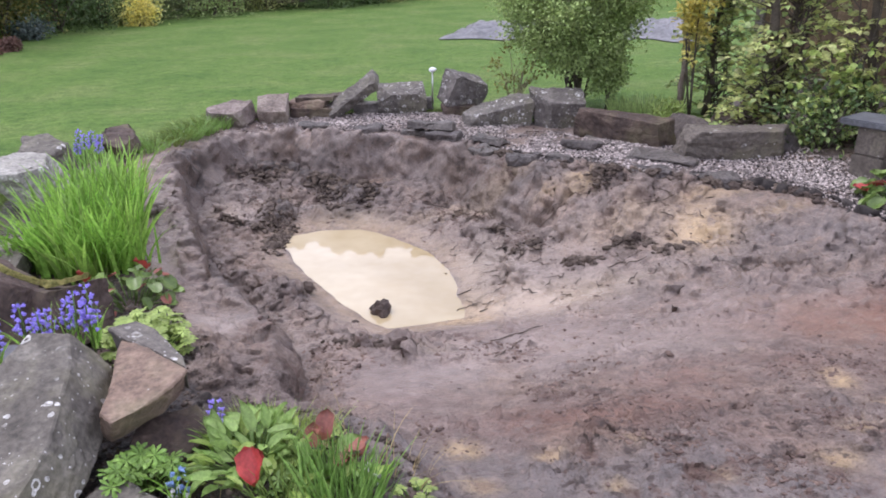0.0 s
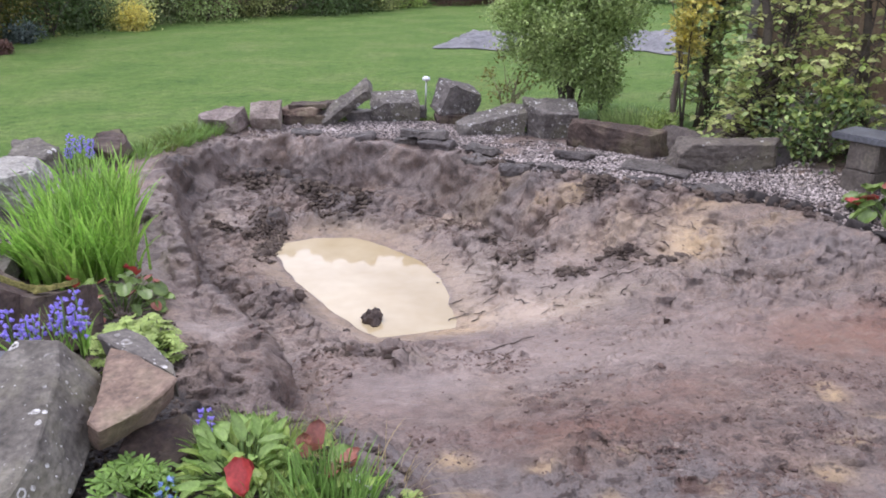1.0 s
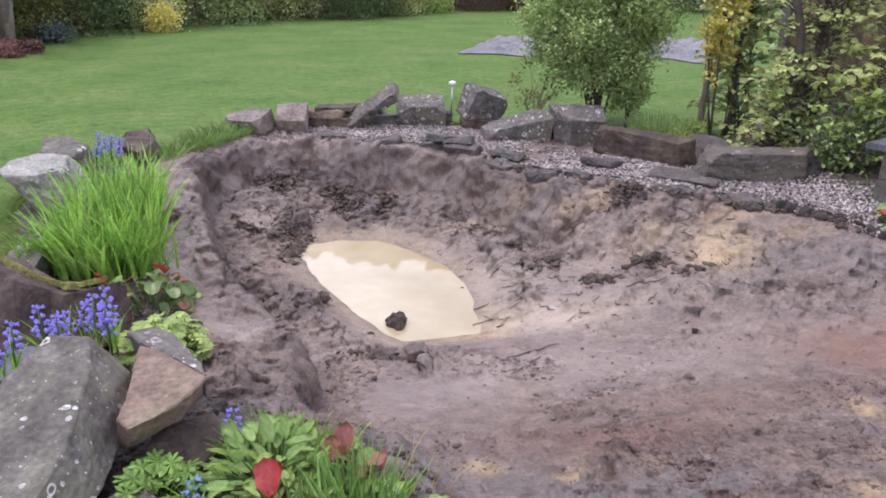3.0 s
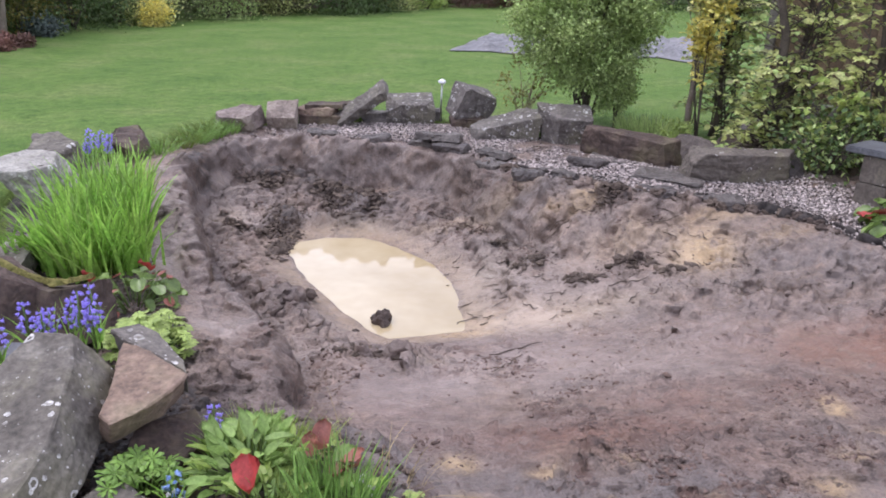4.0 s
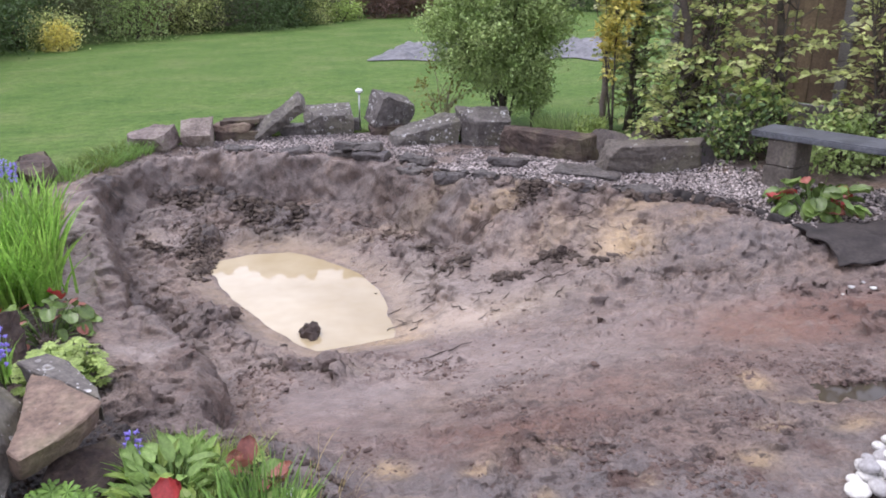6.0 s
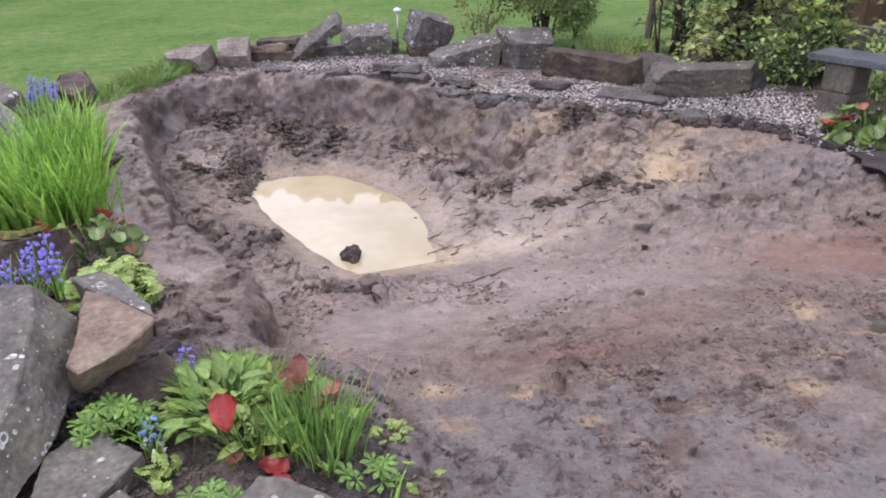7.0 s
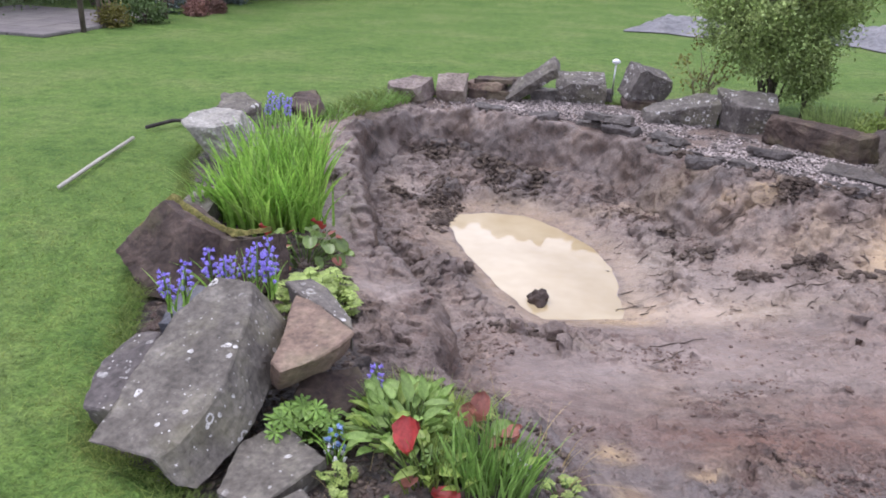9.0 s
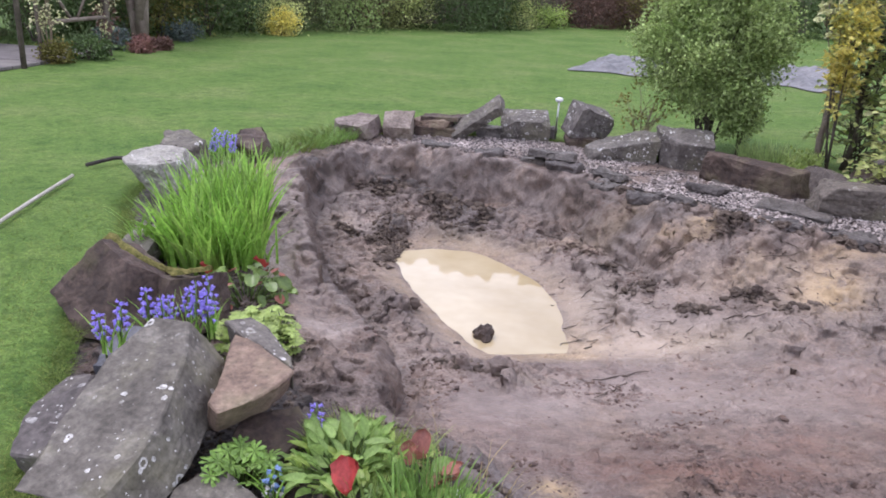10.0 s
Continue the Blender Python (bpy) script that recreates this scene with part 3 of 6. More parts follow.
def terrain(x, y, rough=True):
    """Height of the soil: a bowl that rises from the pool, and a steep cut bank at its rim."""
    p = xy3(x, y)
    d = inside(x, y, PIT) + (0.06 * fbm(p, 2.6, 2, 5) + 0.015 * vnoise(p * 8, 6) if rough else 0)
    far = pool_far(x, y) + (0.02 * fbm(p, 3.5, 3, 9) if rough else 0)
    bowl = -0.585 + 0.215 * (far - 0.4)
    bowl = np.where(far < 0.4, -0.585 - 0.25 * (0.4 - far), bowl)
    bowl = bowl - 0.085 * np.exp(-(((d - 0.22) / 0.15) ** 2)) * smooth(-0.5, -0.9, x) * smooth(6.0, 5.2, y)
    top = shelf(x, y)
    lip = top - 0.11 + 0.07 * smooth(3.0, 2.6, y)
    bowl = lip - np.log1p(np.exp(-(bowl - lip) * 14)) / 14
    wide = 0.11 + 0.1 * smooth(5.8, 6.8, y) + 0.5 * smooth(-0.2, 0.6, x) + 0.1 * smooth(3.0, 2.6, y)
    cut = smooth(0.0, 1.0, d / wide)
    # a soft swollen berm along the cut
    berm = smooth(-0.5, -0.12, d) * smooth(0.1, 0.0, d) * smooth(-0.6, -0.95, x)
    top = top + berm * (0.075 * (knobs(p, 0.42, 33) - 0.35) if rough else 0)
    z = top + (bowl - top) * cut
    if rough:
        warp = p + 0.035 * np.stack([fbm(p, 6, 2, 46), fbm(p, 6, 2, 47), 0 * x], -1)
        within = smooth(-0.3, 0.0, d)
        # strokes of a spade, aslant
        scrape = np.stack([(warp[:, 0] + 0.6 * warp[:, 1]) * 3.2, (warp[:, 1] - 0.6 * warp[:, 0]) * 9.5, 0 * x], -1)
        wild = smooth(3.0, 3.9, y + 0.5 * vnoise(p * 1.3, 44)) * (0.35 + 0.65 * smooth(-0.35, 0.35, fbm(p, 1.4, 3, 45)))
        wild = np.maximum(wild, smooth(-0.7, -1.2, x) * 0.85) * within
        wild = wild * (1 - 0.8 * stain(x, y, [(0.3, 3.75, 1.0, 0.45, 1), (-0.4, 3.35, 0.6, 0.5, 0.9), (0.35, 4.45, 0.5, 0.22, 0.9)]))
        face = smooth(-0.02, 0.03, d) * smooth(wide + 0.06, wide - 0.02, d) * smooth(0.5, 0.0, x)
        wild = wild * (1 - 0.85 * face)
        z = z + 0.02 * fbm(p, 1.6, 2, 2) * within
        z = z + wild * (0.028 * (knobs(warp * [1, 0.8, 1], 0.21, 3) - 0.4) + 0.021 * (knobs(warp, 0.085, 4) - 0.4) + 0.026 * (0.4 - np.abs(fbm(scrape, 1, 3, 18))) + 0.034 * (0.45 - np.abs(fbm(warp, 5, 4, 14))))
        z = z + (0.25 + 0.75 * wild) * within * (1 - 0.7 * face) * (0.011 * knobs(warp, 0.036, 5) + 0.008 * fbm(warp, 26, 3, 24))
        z = z + torn(x, y) * (0.016 * (knobs(warp * [0.7, 1, 1], 0.06, 61) - 0.4) + 0.009 * knobs(warp * [0.6, 1, 1], 0.026, 62) + 0.012 * fbm(warp, 11, 2, 63))
        heap = stain(x, y, HEAPS)
        z = z + heap * (0.02 + 0.05 * knobs(warp, 0.09, 16) + 0.03 * knobs(warp, 0.04, 17))
        damp = smooth(0.8, 0.47, pool_far(x, y)) * 0.96
        z = z * (1 - damp) + damp * bowl
    return z + (-0.215 - z) * np.minimum(1, 1.25 * stain(x + 0.12 * fbm(p, 3, 2, 91), y + 0.07 * fbm(p, 4, 2, 92), [(2.18, 2.86, 0.42, 0.125, 1)]))


SOIL_X = np.concatenate([np.arange(-3.6, -2.7, 0.03), np.arange(-2.7, 2.9, 0.0115), np.arange(2.9, 6.7, 0.08)])
SOIL_Y = np.concatenate([np.arange(-2.1, 1.3, 0.08), np.arange(1.3, 3.6, 0.0095), np.arange(3.6, 5.3, 0.0115), np.arange(5.3, 7.5, 0.0145), np.arange(7.5, 8.7, 0.04)])
SOIL_GX, SOIL_GY = np.meshgrid(SOIL_X, SOIL_Y)
SOIL_Z = terrain(SOIL_GX.ravel(), SOIL_GY.ravel()).reshape(SOIL_GX.shape)


def soil_at(x, y):
    """Height of the finished soil, between the grid's points."""
    x, y = np.asarray(x, float), np.asarray(y, float)
    i = np.clip(np.searchsorted(SOIL_X, x) - 1, 0, len(SOIL_X) - 2)
    j = np.clip(np.searchsorted(SOIL_Y, y) - 1, 0, len(SOIL_Y) - 2)
    u = np.clip((x - SOIL_X[i]) / (SOIL_X[i + 1] - SOIL_X[i]), 0, 1)
    w = np.clip((y - SOIL_Y[j]) / (SOIL_Y[j + 1] - SOIL_Y[j]), 0, 1)
    return (SOIL_Z[j, i] * (1 - u) + SOIL_Z[j, i + 1] * u) * (1 - w) + (SOIL_Z[j + 1, i] * (1 - u) + SOIL_Z[j + 1, i + 1] * u) * w


def level(x, y):
    return float(soil_at(x, y))


def make_soil():
    gx, gy = SOIL_GX, SOIL_GY
    x, y, z = gx.ravel(), gy.ravel(), SOIL_Z.ravel()
    edge = inside(x, y, BED)
    zz = z.reshape(gx.shape)
    dzx, dzy = np.gradient(zz, axis=1) / np.gradient(gx, axis=1), np.gradient(zz, axis=0) / np.gradient(gy, axis=0)
    nrm = unit(np.stack([-dzx.ravel(), -dzy.ravel(), np.ones(x.size)], -1))
    steep = smooth(0.3, 0.8, np.hypot(dzx, dzy).ravel())
    q = np.stack([x, y, z], -1)
    crag = 0.08 * (np.abs(fbm(q, 2.6, 2, 51)) - 0.3) + 0.06 * (0.4 - np.abs(fbm(q * [1, 1, 1.6], 6, 4, 52))) + 0.014 * fbm(q, 22, 3, 53)
    shift = nrm * (crag * steep * smooth(0.55, 0.75, pool_far(x, y)))[:, None]
    x, y, z = x + shift[:, 0], y + shift[:, 1], z + shift[:, 2]
    z = np.where(edge < 0, np.minimum(z, -0.05 - 0.2 * np.clip(-edge, 0, 1)), z)
    ny, nx = gx.shape
    i = np.arange(ny * nx).reshape(ny, nx)
    f = np.stack([i[:-1, :-1], i[:-1, 1:], i[1:, 1:], i[1:, :-1]], -1).reshape(-1, 4)
    f = f[edge[f].max(1) > -0.15]
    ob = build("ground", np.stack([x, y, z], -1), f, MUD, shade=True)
    p = xy3(x, y)
    d, far = inside(x, y, PIT), pool_far(x, y)
    breakup = np.clip(0.5 + 0.9 * fbm(p, 2.3, 4, 21), 0, 1)
    layers = {
        "ochre": stain(x, y, [(1.5, 4.98, 0.22, 0.26, 1), (0.8, 5.58, 0.13, 0.08, 1), (1.65, 5.3, 0.3, 0.07, 0.5), (0.55, 5.6, 0.1, 0.06, 0.5), (1.57, 3.01, 0.06, 0.09, 1.0),
                              (-0.02, 2.53, 0.07, 0.07, 0.9), (0.3, 2.45, 0.06, 0.05, 0.8), (0.05, 2.2, 0.07, 0.06, 0.7), (0.85, 2.25, 0.06, 0.05, 0.7), (0.62, 2.5, 0.05, 0.05, 0.5), (1.05, 2.05, 0.06, 0.05, 0.6), (1.45, 2.55, 0.07, 0.05, 0.6), (1.75, 2.5, 0.1, 0.05, 0.6), (1.3, 2.35, 0.08, 0.07, 0.7), (0.5, 2.2, 0.05, 0.05, 0.6),
                              (0.2, 6.0, 0.3, 0.1, 0.5), (-2.0, 6.0, 0.15, 0.2, 0.4), (0.3, 4.5, 0.5, 0.18, 0.45), (-0.05, 4.35, 0.25, 0.08, 0.6), (2.0, 4.95, 0.16, 0.09, 0.4),
                              (1.75, 2.75, 0.15, 0.05, 0.6), (-0.2, 6.1, 0.3, 0.1, 0.5), (1.1, 5.2, 0.3, 0.12, 0.5)]) + 0.35 * smooth(0.75, 0.5, far) * smooth(0.42, 0.5, far),
        "pale": stain(x, y, [(-1.19, 3.34, 0.12, 0.14, 0.9), (-1.9, 6.1, 0.35, 0.4, 0.7), (-1.7, 5.4, 0.3, 0.5, 0.5), (0.0, 3.8, 0.2, 0.12, 0.6), (-2.15, 5.2, 0.12, 0.9, 0.7),
                             (-1.75, 4.3, 0.12, 0.5, 0.6), (0.0, 6.7, 0.3, 0.1, 0.4), (-1.9, 7.2, 0.5, 0.06, 0.4), (-2.12, 6.5, 0.22, 0.14, 0.9), (0.5, 4.9, 0.9, 0.6, 0.75), (0.3, 3.6, 0.9, 0.4, 0.45), (-0.1, 6.0, 0.6, 0.35, 0.5), (-0.9, 4.0, 0.5, 0.4, 0.4)]) * (0.4 + 0.6 * breakup),
        "red": (0.6 * smooth(1.2, 2.2, x) * smooth(4.1, 3.6, y) * smooth(2.7, 3.2, y) + stain(x, y, [(0.5, 2.8, 0.8, 0.22, 0.9), (1.1, 3.15, 0.6, 0.2, 0.7), (1.14, 2.6, 0.3, 0.2, 0.7), (2.1, 3.65, 0.8, 0.25, 0.6), (-0.1, 3.05, 0.3, 0.1, 0.6)])) * (0.35 + 0.65 * breakup),
        "film": stain(x, y, [(0.3, 3.8, 1.0, 0.45, 1), (-0.4, 3.4, 0.5, 0.5, 1), (0.35, 4.45, 0.5, 0.22, 0.8), (1.4, 3.95, 0.8, 0.3, 0.7)]) * (0.6 + 0.4 * breakup),
        "crumb": torn(x, y),
        "slurry": stain(x, y, [(0.42, 4.46, 0.5, 0.2, 1), (0.0, 4.6, 0.2, 0.3, 0.9), (-0.2, 3.7, 0.12, 0.06, 0.6), (-1.0, 6.2, 0.35, 0.1, 0.6), (0.1, 5.1, 0.22, 0.4, 0.6), (0.9, 4.5, 0.3, 0.1, 0.5)]),
        "grey": smooth(2.75, 2.3, y + 0.3 * fbm(p, 1.6, 3, 31)) * 0.8 + stain(x, y, [(0.2, 5.9, 0.35, 0.35, 0.35), (-0.6, 6.4, 0.9, 0.35, 0.3), (2.2, 4.6, 0.4, 0.3, 0.6)]),
        "peat_shade": np.clip(stain(x, y, HEAPS + [(0.45, 5.85, 0.28, 0.14, 0.35), (-2.35, 6.3, 0.1, 0.4, 0.6),
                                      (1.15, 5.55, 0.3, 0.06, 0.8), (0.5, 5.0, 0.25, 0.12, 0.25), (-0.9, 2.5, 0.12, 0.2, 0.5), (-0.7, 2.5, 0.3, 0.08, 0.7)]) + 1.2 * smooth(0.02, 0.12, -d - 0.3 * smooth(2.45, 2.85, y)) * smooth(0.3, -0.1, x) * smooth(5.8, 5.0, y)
                        # dark earth and painted shade together, in a band down the cut bank
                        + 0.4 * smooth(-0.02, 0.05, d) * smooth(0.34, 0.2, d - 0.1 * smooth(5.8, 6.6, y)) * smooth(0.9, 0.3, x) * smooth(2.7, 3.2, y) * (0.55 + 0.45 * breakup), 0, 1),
    }
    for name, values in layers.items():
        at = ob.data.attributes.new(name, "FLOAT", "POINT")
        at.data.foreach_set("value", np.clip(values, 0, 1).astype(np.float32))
    tagged(ob, "wet brown mud of a freshly dug garden pond", "mud", kind="structure")


def make_lawn():
    step = 0.04
    xs, ys = np.arange(-10, 7.01, step), np.arange(0, 13.01, step)
    gx, gy = np.meshgrid(xs, ys)
    x, y = gx.ravel(), gy.ravel()
    ny, nx = gx.shape
    hem = np.minimum.reduce([x - xs[0], xs[-1] - x, y - ys[0], ys[-1] - y])
    z = 0.014 * fbm(xy3(x, y), 0.8, 3, 50) * smooth(0, 1, hem) - 0.03 * smooth(0.1, 0.0, -inside(x, y, BED))
    i = np.arange(ny * nx).reshape(ny, nx)
    f = np.stack([i[:-1, :-1], i[:-1, 1:], i[1:, 1:], i[1:, :-1]], -1).reshape(-1, 4)
    c = np.stack([x, y], -1)[f].mean(1)
    f = f[inside(c[:, 0], c[:, 1], BED) < 0.02]
    v = np.stack([x, y, z], -1)
    far = 1500.0
    x0, x1, y0, y1 = xs[0], xs[-1], ys[0], ys[-1]
    n = len(v)
    ring = [(-far, -far, 0), (far, -far, 0), (far, far, 0), (-far, far, 0), (x0, y0, 0), (x1, y0, 0), (x1, y1, 0), (x0, y1, 0)]
    g = np.array([[0, 1, 5, 4], [1, 2, 6, 5], [2, 3, 7, 6], [3, 0, 4, 7]]) + n
    ob = build("lawn", np.concatenate([v, ring]), np.concatenate([f, g]), LAWN, shade=True)
    tagged(ob, "mown green garden lawn", "lawn", kind="structure")


make_soil()
make_lawn()


def pool(name, outline, z, material, label):
    """A sheet of water whose rim runs under the mud."""
    n = len(outline)
    v = [(x, y, z) for x, y in outline] + [(sum(p[0] for p in outline) / n, sum(p[1] for p in outline) / n, z)]
    ob = build(name, v, [[k, (k + 1) % n, n] for k in range(n)], material)
    return tagged(ob, label, "water", kind="structure")


pool("water", [(-0.77 + 1.12 * (x + 0.77), 5.2 + 1.1 * (y - 5.2)) for x, y in POOL], WATER_Z, MILKY,
     "puddle of milky tan water in the pond bottom")


# ---------------------------------------------------------------- stones
def stone(name, front, back, material, label, category="stone", group="", seed=0, jag=0.018, cuts=5, bevel=0.006):
    """A rough-hewn block: a face outline and the same outline shifted by back (a vector) and shrunk a little."""
    rnd = random.Random(seed)
    bm = bmesh.new()
    under = None if len(back) == 3 and not hasattr(back[0], "__len__") else [Vector(p) for p in back]
    back = Vector(back) if under is None else Vector()
    pts = [Vector(p) for p in front]
    mid = sum(pts, Vector()) / len(pts)
    a = [bm.verts.new(p) for p in pts]
    b = [bm.verts.new(p) for p in under] if under else [bm.verts.new(p + back + (mid - p) * rnd.uniform(0.0, 0.12)) for p in pts]
    n = len(pts)
    bm.faces.new(a)
    bm.faces.new(b[::-1])
    for k in range(n):
        bm.faces.new((a[k], b[k], b[(k + 1) % n], a[(k + 1) % n]))
    bmesh.ops.recalc_face_normals(bm, faces=bm.faces)
    return finish_stone(name, bm, material, label, category, group, seed, jag, cuts, bevel)


def finish_stone(name, bm, material, label, category, group, seed, jag, cuts, bevel):
    """Worn edges, strata and pitting on a hewn body; its origin goes to its base."""
    bmesh.ops.bevel(bm, geom=list(bm.edges), offset=bevel, segments=1, affect="EDGES", profile=0.6)
    bmesh.ops.triangulate(bm, faces=bm.faces)
    for _ in range(6):
        long = [e for e in bm.edges if e.calc_length() > 0.17 / cuts]
        if not long or len(bm.verts) > 4000:
            break
        bmesh.ops.subdivide_edges(bm, edges=long, cuts=1)
        bmesh.ops.triangulate(bm, faces=bm.faces)
    bm.normal_update()
    co = np.array([v.co for v in bm.verts])
    no = np.array([v.normal for v in bm.verts])
    amp = jag * (0.8 * fbm(co, 4.5, 3, seed + 60) + 0.5 * np.round(2 * vnoise(co * [9, 9, 24], seed + 70)) / 2) + 0.35 * jag * fbm(co, 34, 3, seed + 80)
    co += no * amp[:, None]
    base = co.mean(0)
    base[2] = co[:, 2].min()
    for v, c in zip(bm.verts, co - base):
        v.co = c
    ob = part(name, bm, material, None, shade=False)
    ob.location = base
    return tagged(ob, label, category, group)


def block(name, x, y, w, d, h, turn, material, label, z=None, lean=0.0, tip=0.0, seed=0, group="stones round the pond", jag=0.015, wedge=(1, 1), chips=5, cuts=6):
    """A hewn block of width w, depth d, height h on the ground, its corners knocked off; wedge: the height at its two ends."""
    m = Matrix.Translation((x, y, (level(x, y) if z is None else z) - 0.02)) @ Euler((radians(tip), radians(lean), radians(turn))).to_matrix().to_4x4()
    r = random.Random(seed + 7)
    bm = bmesh.new()
    bmesh.ops.create_cube(bm, size=1)
    for v in bm.verts:
        end = wedge[1] if v.co.x > 0 else wedge[0]
        jx, jy, jz = (r.uniform(-0.1, 0.1) for _ in range(3))
        v.co = Vector((v.co.x * w + jx * w * 0.7, v.co.y * d + jy * d, (h * end * (1 + jz)) if v.co.z > 0 else 0.0))
    for k in range(chips):
        way = Vector((r.choice((-1, 1)) * r.uniform(0.2, 1), r.choice((-1, -1, 1)) * r.uniform(0.2, 1), r.uniform(-0.1, 1))).normalized()
        reach = max(way.dot(v.co) for v in bm.verts) - r.uniform(0.06, 0.2) * min(w, h * 1.5)
        cut = bmesh.ops.bisect_plane(bm, geom=bm.verts[:] + bm.edges[:] + bm.faces[:], plane_co=way * reach, plane_no=way, clear_outer=True)
        rim = [g for g in cut["geom_cut"] if isinstance(g, bmesh.types.BMEdge)]
        if len(rim) > 2:
            bmesh.ops.contextual_create(bm, geom=rim)
    bmesh.ops.transform(bm, matrix=m, verts=bm.verts[:])
    bmesh.ops.recalc_face_normals(bm, faces=bm.faces)
    return finish_stone(name, bm, material, label, "stone", group, seed, jag, cuts, 0.004)


block("stone", -2.36, 7.58, 0.42, 0.32, 0.18, -12, PINKSTONE, "squat brown sandstone block with a pale top on the pond rim", seed=1, z=0.0, tip=9)
block("stone", -1.98, 7.76, 0.3, 0.28, 0.2, 8, PINKSTONE, "pinkish tan sandstone block tipped forward on the pond rim", seed=2, z=0.01, tip=24)
block("stone", -1.63, 7.92, 0.42, 0.28, 0.1, 4, BROWN, "brown layered sandstone lump on the pond rim", seed=3, z=0.0)
block("stone", -1.66, 7.95, 0.36, 0.26, 0.06, -8, TAN, "thin brown stone slab lying on another stone", seed=104, z=0.1)
block("stone", -1.58, 7.98, 0.4, 0.28, 0.045, 5, BROWN, "ragged thin slab on top of layered stones", seed=4, z=0.155)
block("stone", -1.3, 8.15, 0.36, 0.16, 0.045, 0, BROWN, "thin dark stone slab bridging two stones", seed=5, z=0.14)
block("stone", -1.4, 8.1, 0.1, 0.12, 0.13, 0, WETSLAB, "small dark stone under a slab", seed=6, z=0.0)
block("stone", -1.18, 7.9, 0.62, 0.22, 0.1, 4, STONE, "long lichened slab propped up at a slant", seed=7, z=0.16, lean=-36, tip=22)
block("stone", -0.98, 8.08, 0.5, 0.2, 0.11, 2, WETSLAB, "dark flat stone under a speckled block", seed=8, z=0.0)
block("stone", -0.74, 8.14, 0.46, 0.3, 0.21, 6, SPECKLED, "grey sandstone block speckled with white lichen", seed=9, z=0.05, tip=18)
block("stone", -0.5, 8.24, 0.16, 0.14, 0.12, 6, WETSLAB, "small dark stone on the pond rim", seed=10, z=0.0)
block("stone", -0.17, 8.12, 0.35, 0.3, 0.33, 28, SPECKLED, "tilted sandstone block with white lichen patches", seed=11, z=0.05, lean=20, tip=8, chips=3)
block("stone", -0.14, 8.02, 0.34, 0.2, 0.09, 8, BROWN, "dark stone under the tilted block", seed=111, z=0.0)
block("stone", 0.24, 7.54, 0.64, 0.3, 0.28, 8, SPECKLED, "wedge-shaped sandstone block speckled with lichen", seed=12, z=0.0, wedge=(0.36, 1.0), tip=7, chips=3)
block("stone", 0.8, 7.44, 0.48, 0.32, 0.29, 4, SPECKLED, "upright grey block with white lichen", seed=13, z=0.0, tip=12, chips=3)
block("stone", 1.3, 6.72, 0.8, 0.24, 0.22, -40, BROWN, "long brown sandstone block laid on a slab", seed=14, z=0.03, chips=2)
block("stone", 1.29, 6.55, 0.8, 0.24, 0.04, -36, WETSLAB, "thin dark slab under the brown block", seed=15, z=0.0)
block("stone", 1.75, 6.7, 0.5, 0.08, 0.24, -50, SQUARED, "flat grey slab leaning behind the other stones", seed=16, z=0.02, tip=-30)
block("stone", 2.0, 6.08, 0.76, 0.2, 0.21, -4, SQUARED, "long squared grey block with mossy lichen top", seed=17, z=0.05, chips=1, tip=6)
block("stone", 2.42, 6.12, 0.16, 0.18, 0.18, 20, WETSLAB, "small dark stone beside the long block", seed=18, z=0.04)
block("stone", -0.38, 7.2, 0.4, 0.24, 0.07, -12, WETSLAB, "flat dark slab stone lying on the gravel", seed=19, chips=10, jag=0.022, z=0.02, tip=-10)
block("stone", -0.25, 6.98, 0.3, 0.14, 0.05, -18, WETSLAB, "thin muddy slab at the gravel edge", seed=20, chips=10, jag=0.022, z=-0.02)
block("stone", 0.92, 6.45, 0.3, 0.22, 0.06, -28, WETSLAB, "thin dark slab half buried in gravel", seed=21, chips=10, jag=0.022, z=0.02, tip=-8)
block("stone", 0.42, 6.12, 0.28, 0.18, 0.08, 8, WETSLAB, "muddy slab stone at the gravel edge", seed=22, chips=10, jag=0.022, z=-0.02)
block("stone", 0.68, 6.05, 0.2, 0.16, 0.09, -38, WETSLAB, "small muddy stone tipped at the gravel edge", seed=23, chips=10, jag=0.022, z=-0.03, tip=-10)
block("stone", 1.5, 6.08, 0.5, 0.3, 0.03, -30, WETSLAB, "flat grey slab bedded in gravel", seed=24, chips=10, jag=0.022, z=0.03)
block("stone", 0.15, 6.75, 0.3, 0.2, 0.05, -30, WETSLAB, "muddy flat stone bedded in gravel", seed=25, chips=10, jag=0.022, z=0.0, tip=-6)
block("stone", 0.98, 6.0, 0.26, 0.14, 0.07, -35, WETSLAB, "broken dark slab at the gravel edge", seed=27, chips=10, jag=0.022, z=-0.02, tip=-6)

for k, (x, y, w, d, turn) in enumerate([(1.3, 5.62, 0.3, 0.14, -18), (1.72, 5.5, 0.36, 0.12, -8), (-0.55, 7.28, 0.22, 0.14, -20), (0.1, 6.5, 0.26, 0.16, -55), (-1.0, 7.32, 0.26, 0.1, -4), (-1.5, 7.42, 0.3, 0.1, 5)]):
    block("stone", x, y, w, d, 0.05, turn, WETSLAB, "ragged dark slab jutting over the torn gravel edge", seed=130 + k, z=level(x, y) + 0.015, tip=8, chips=10, jag=0.026)

BORDER = "stones along the flower border"
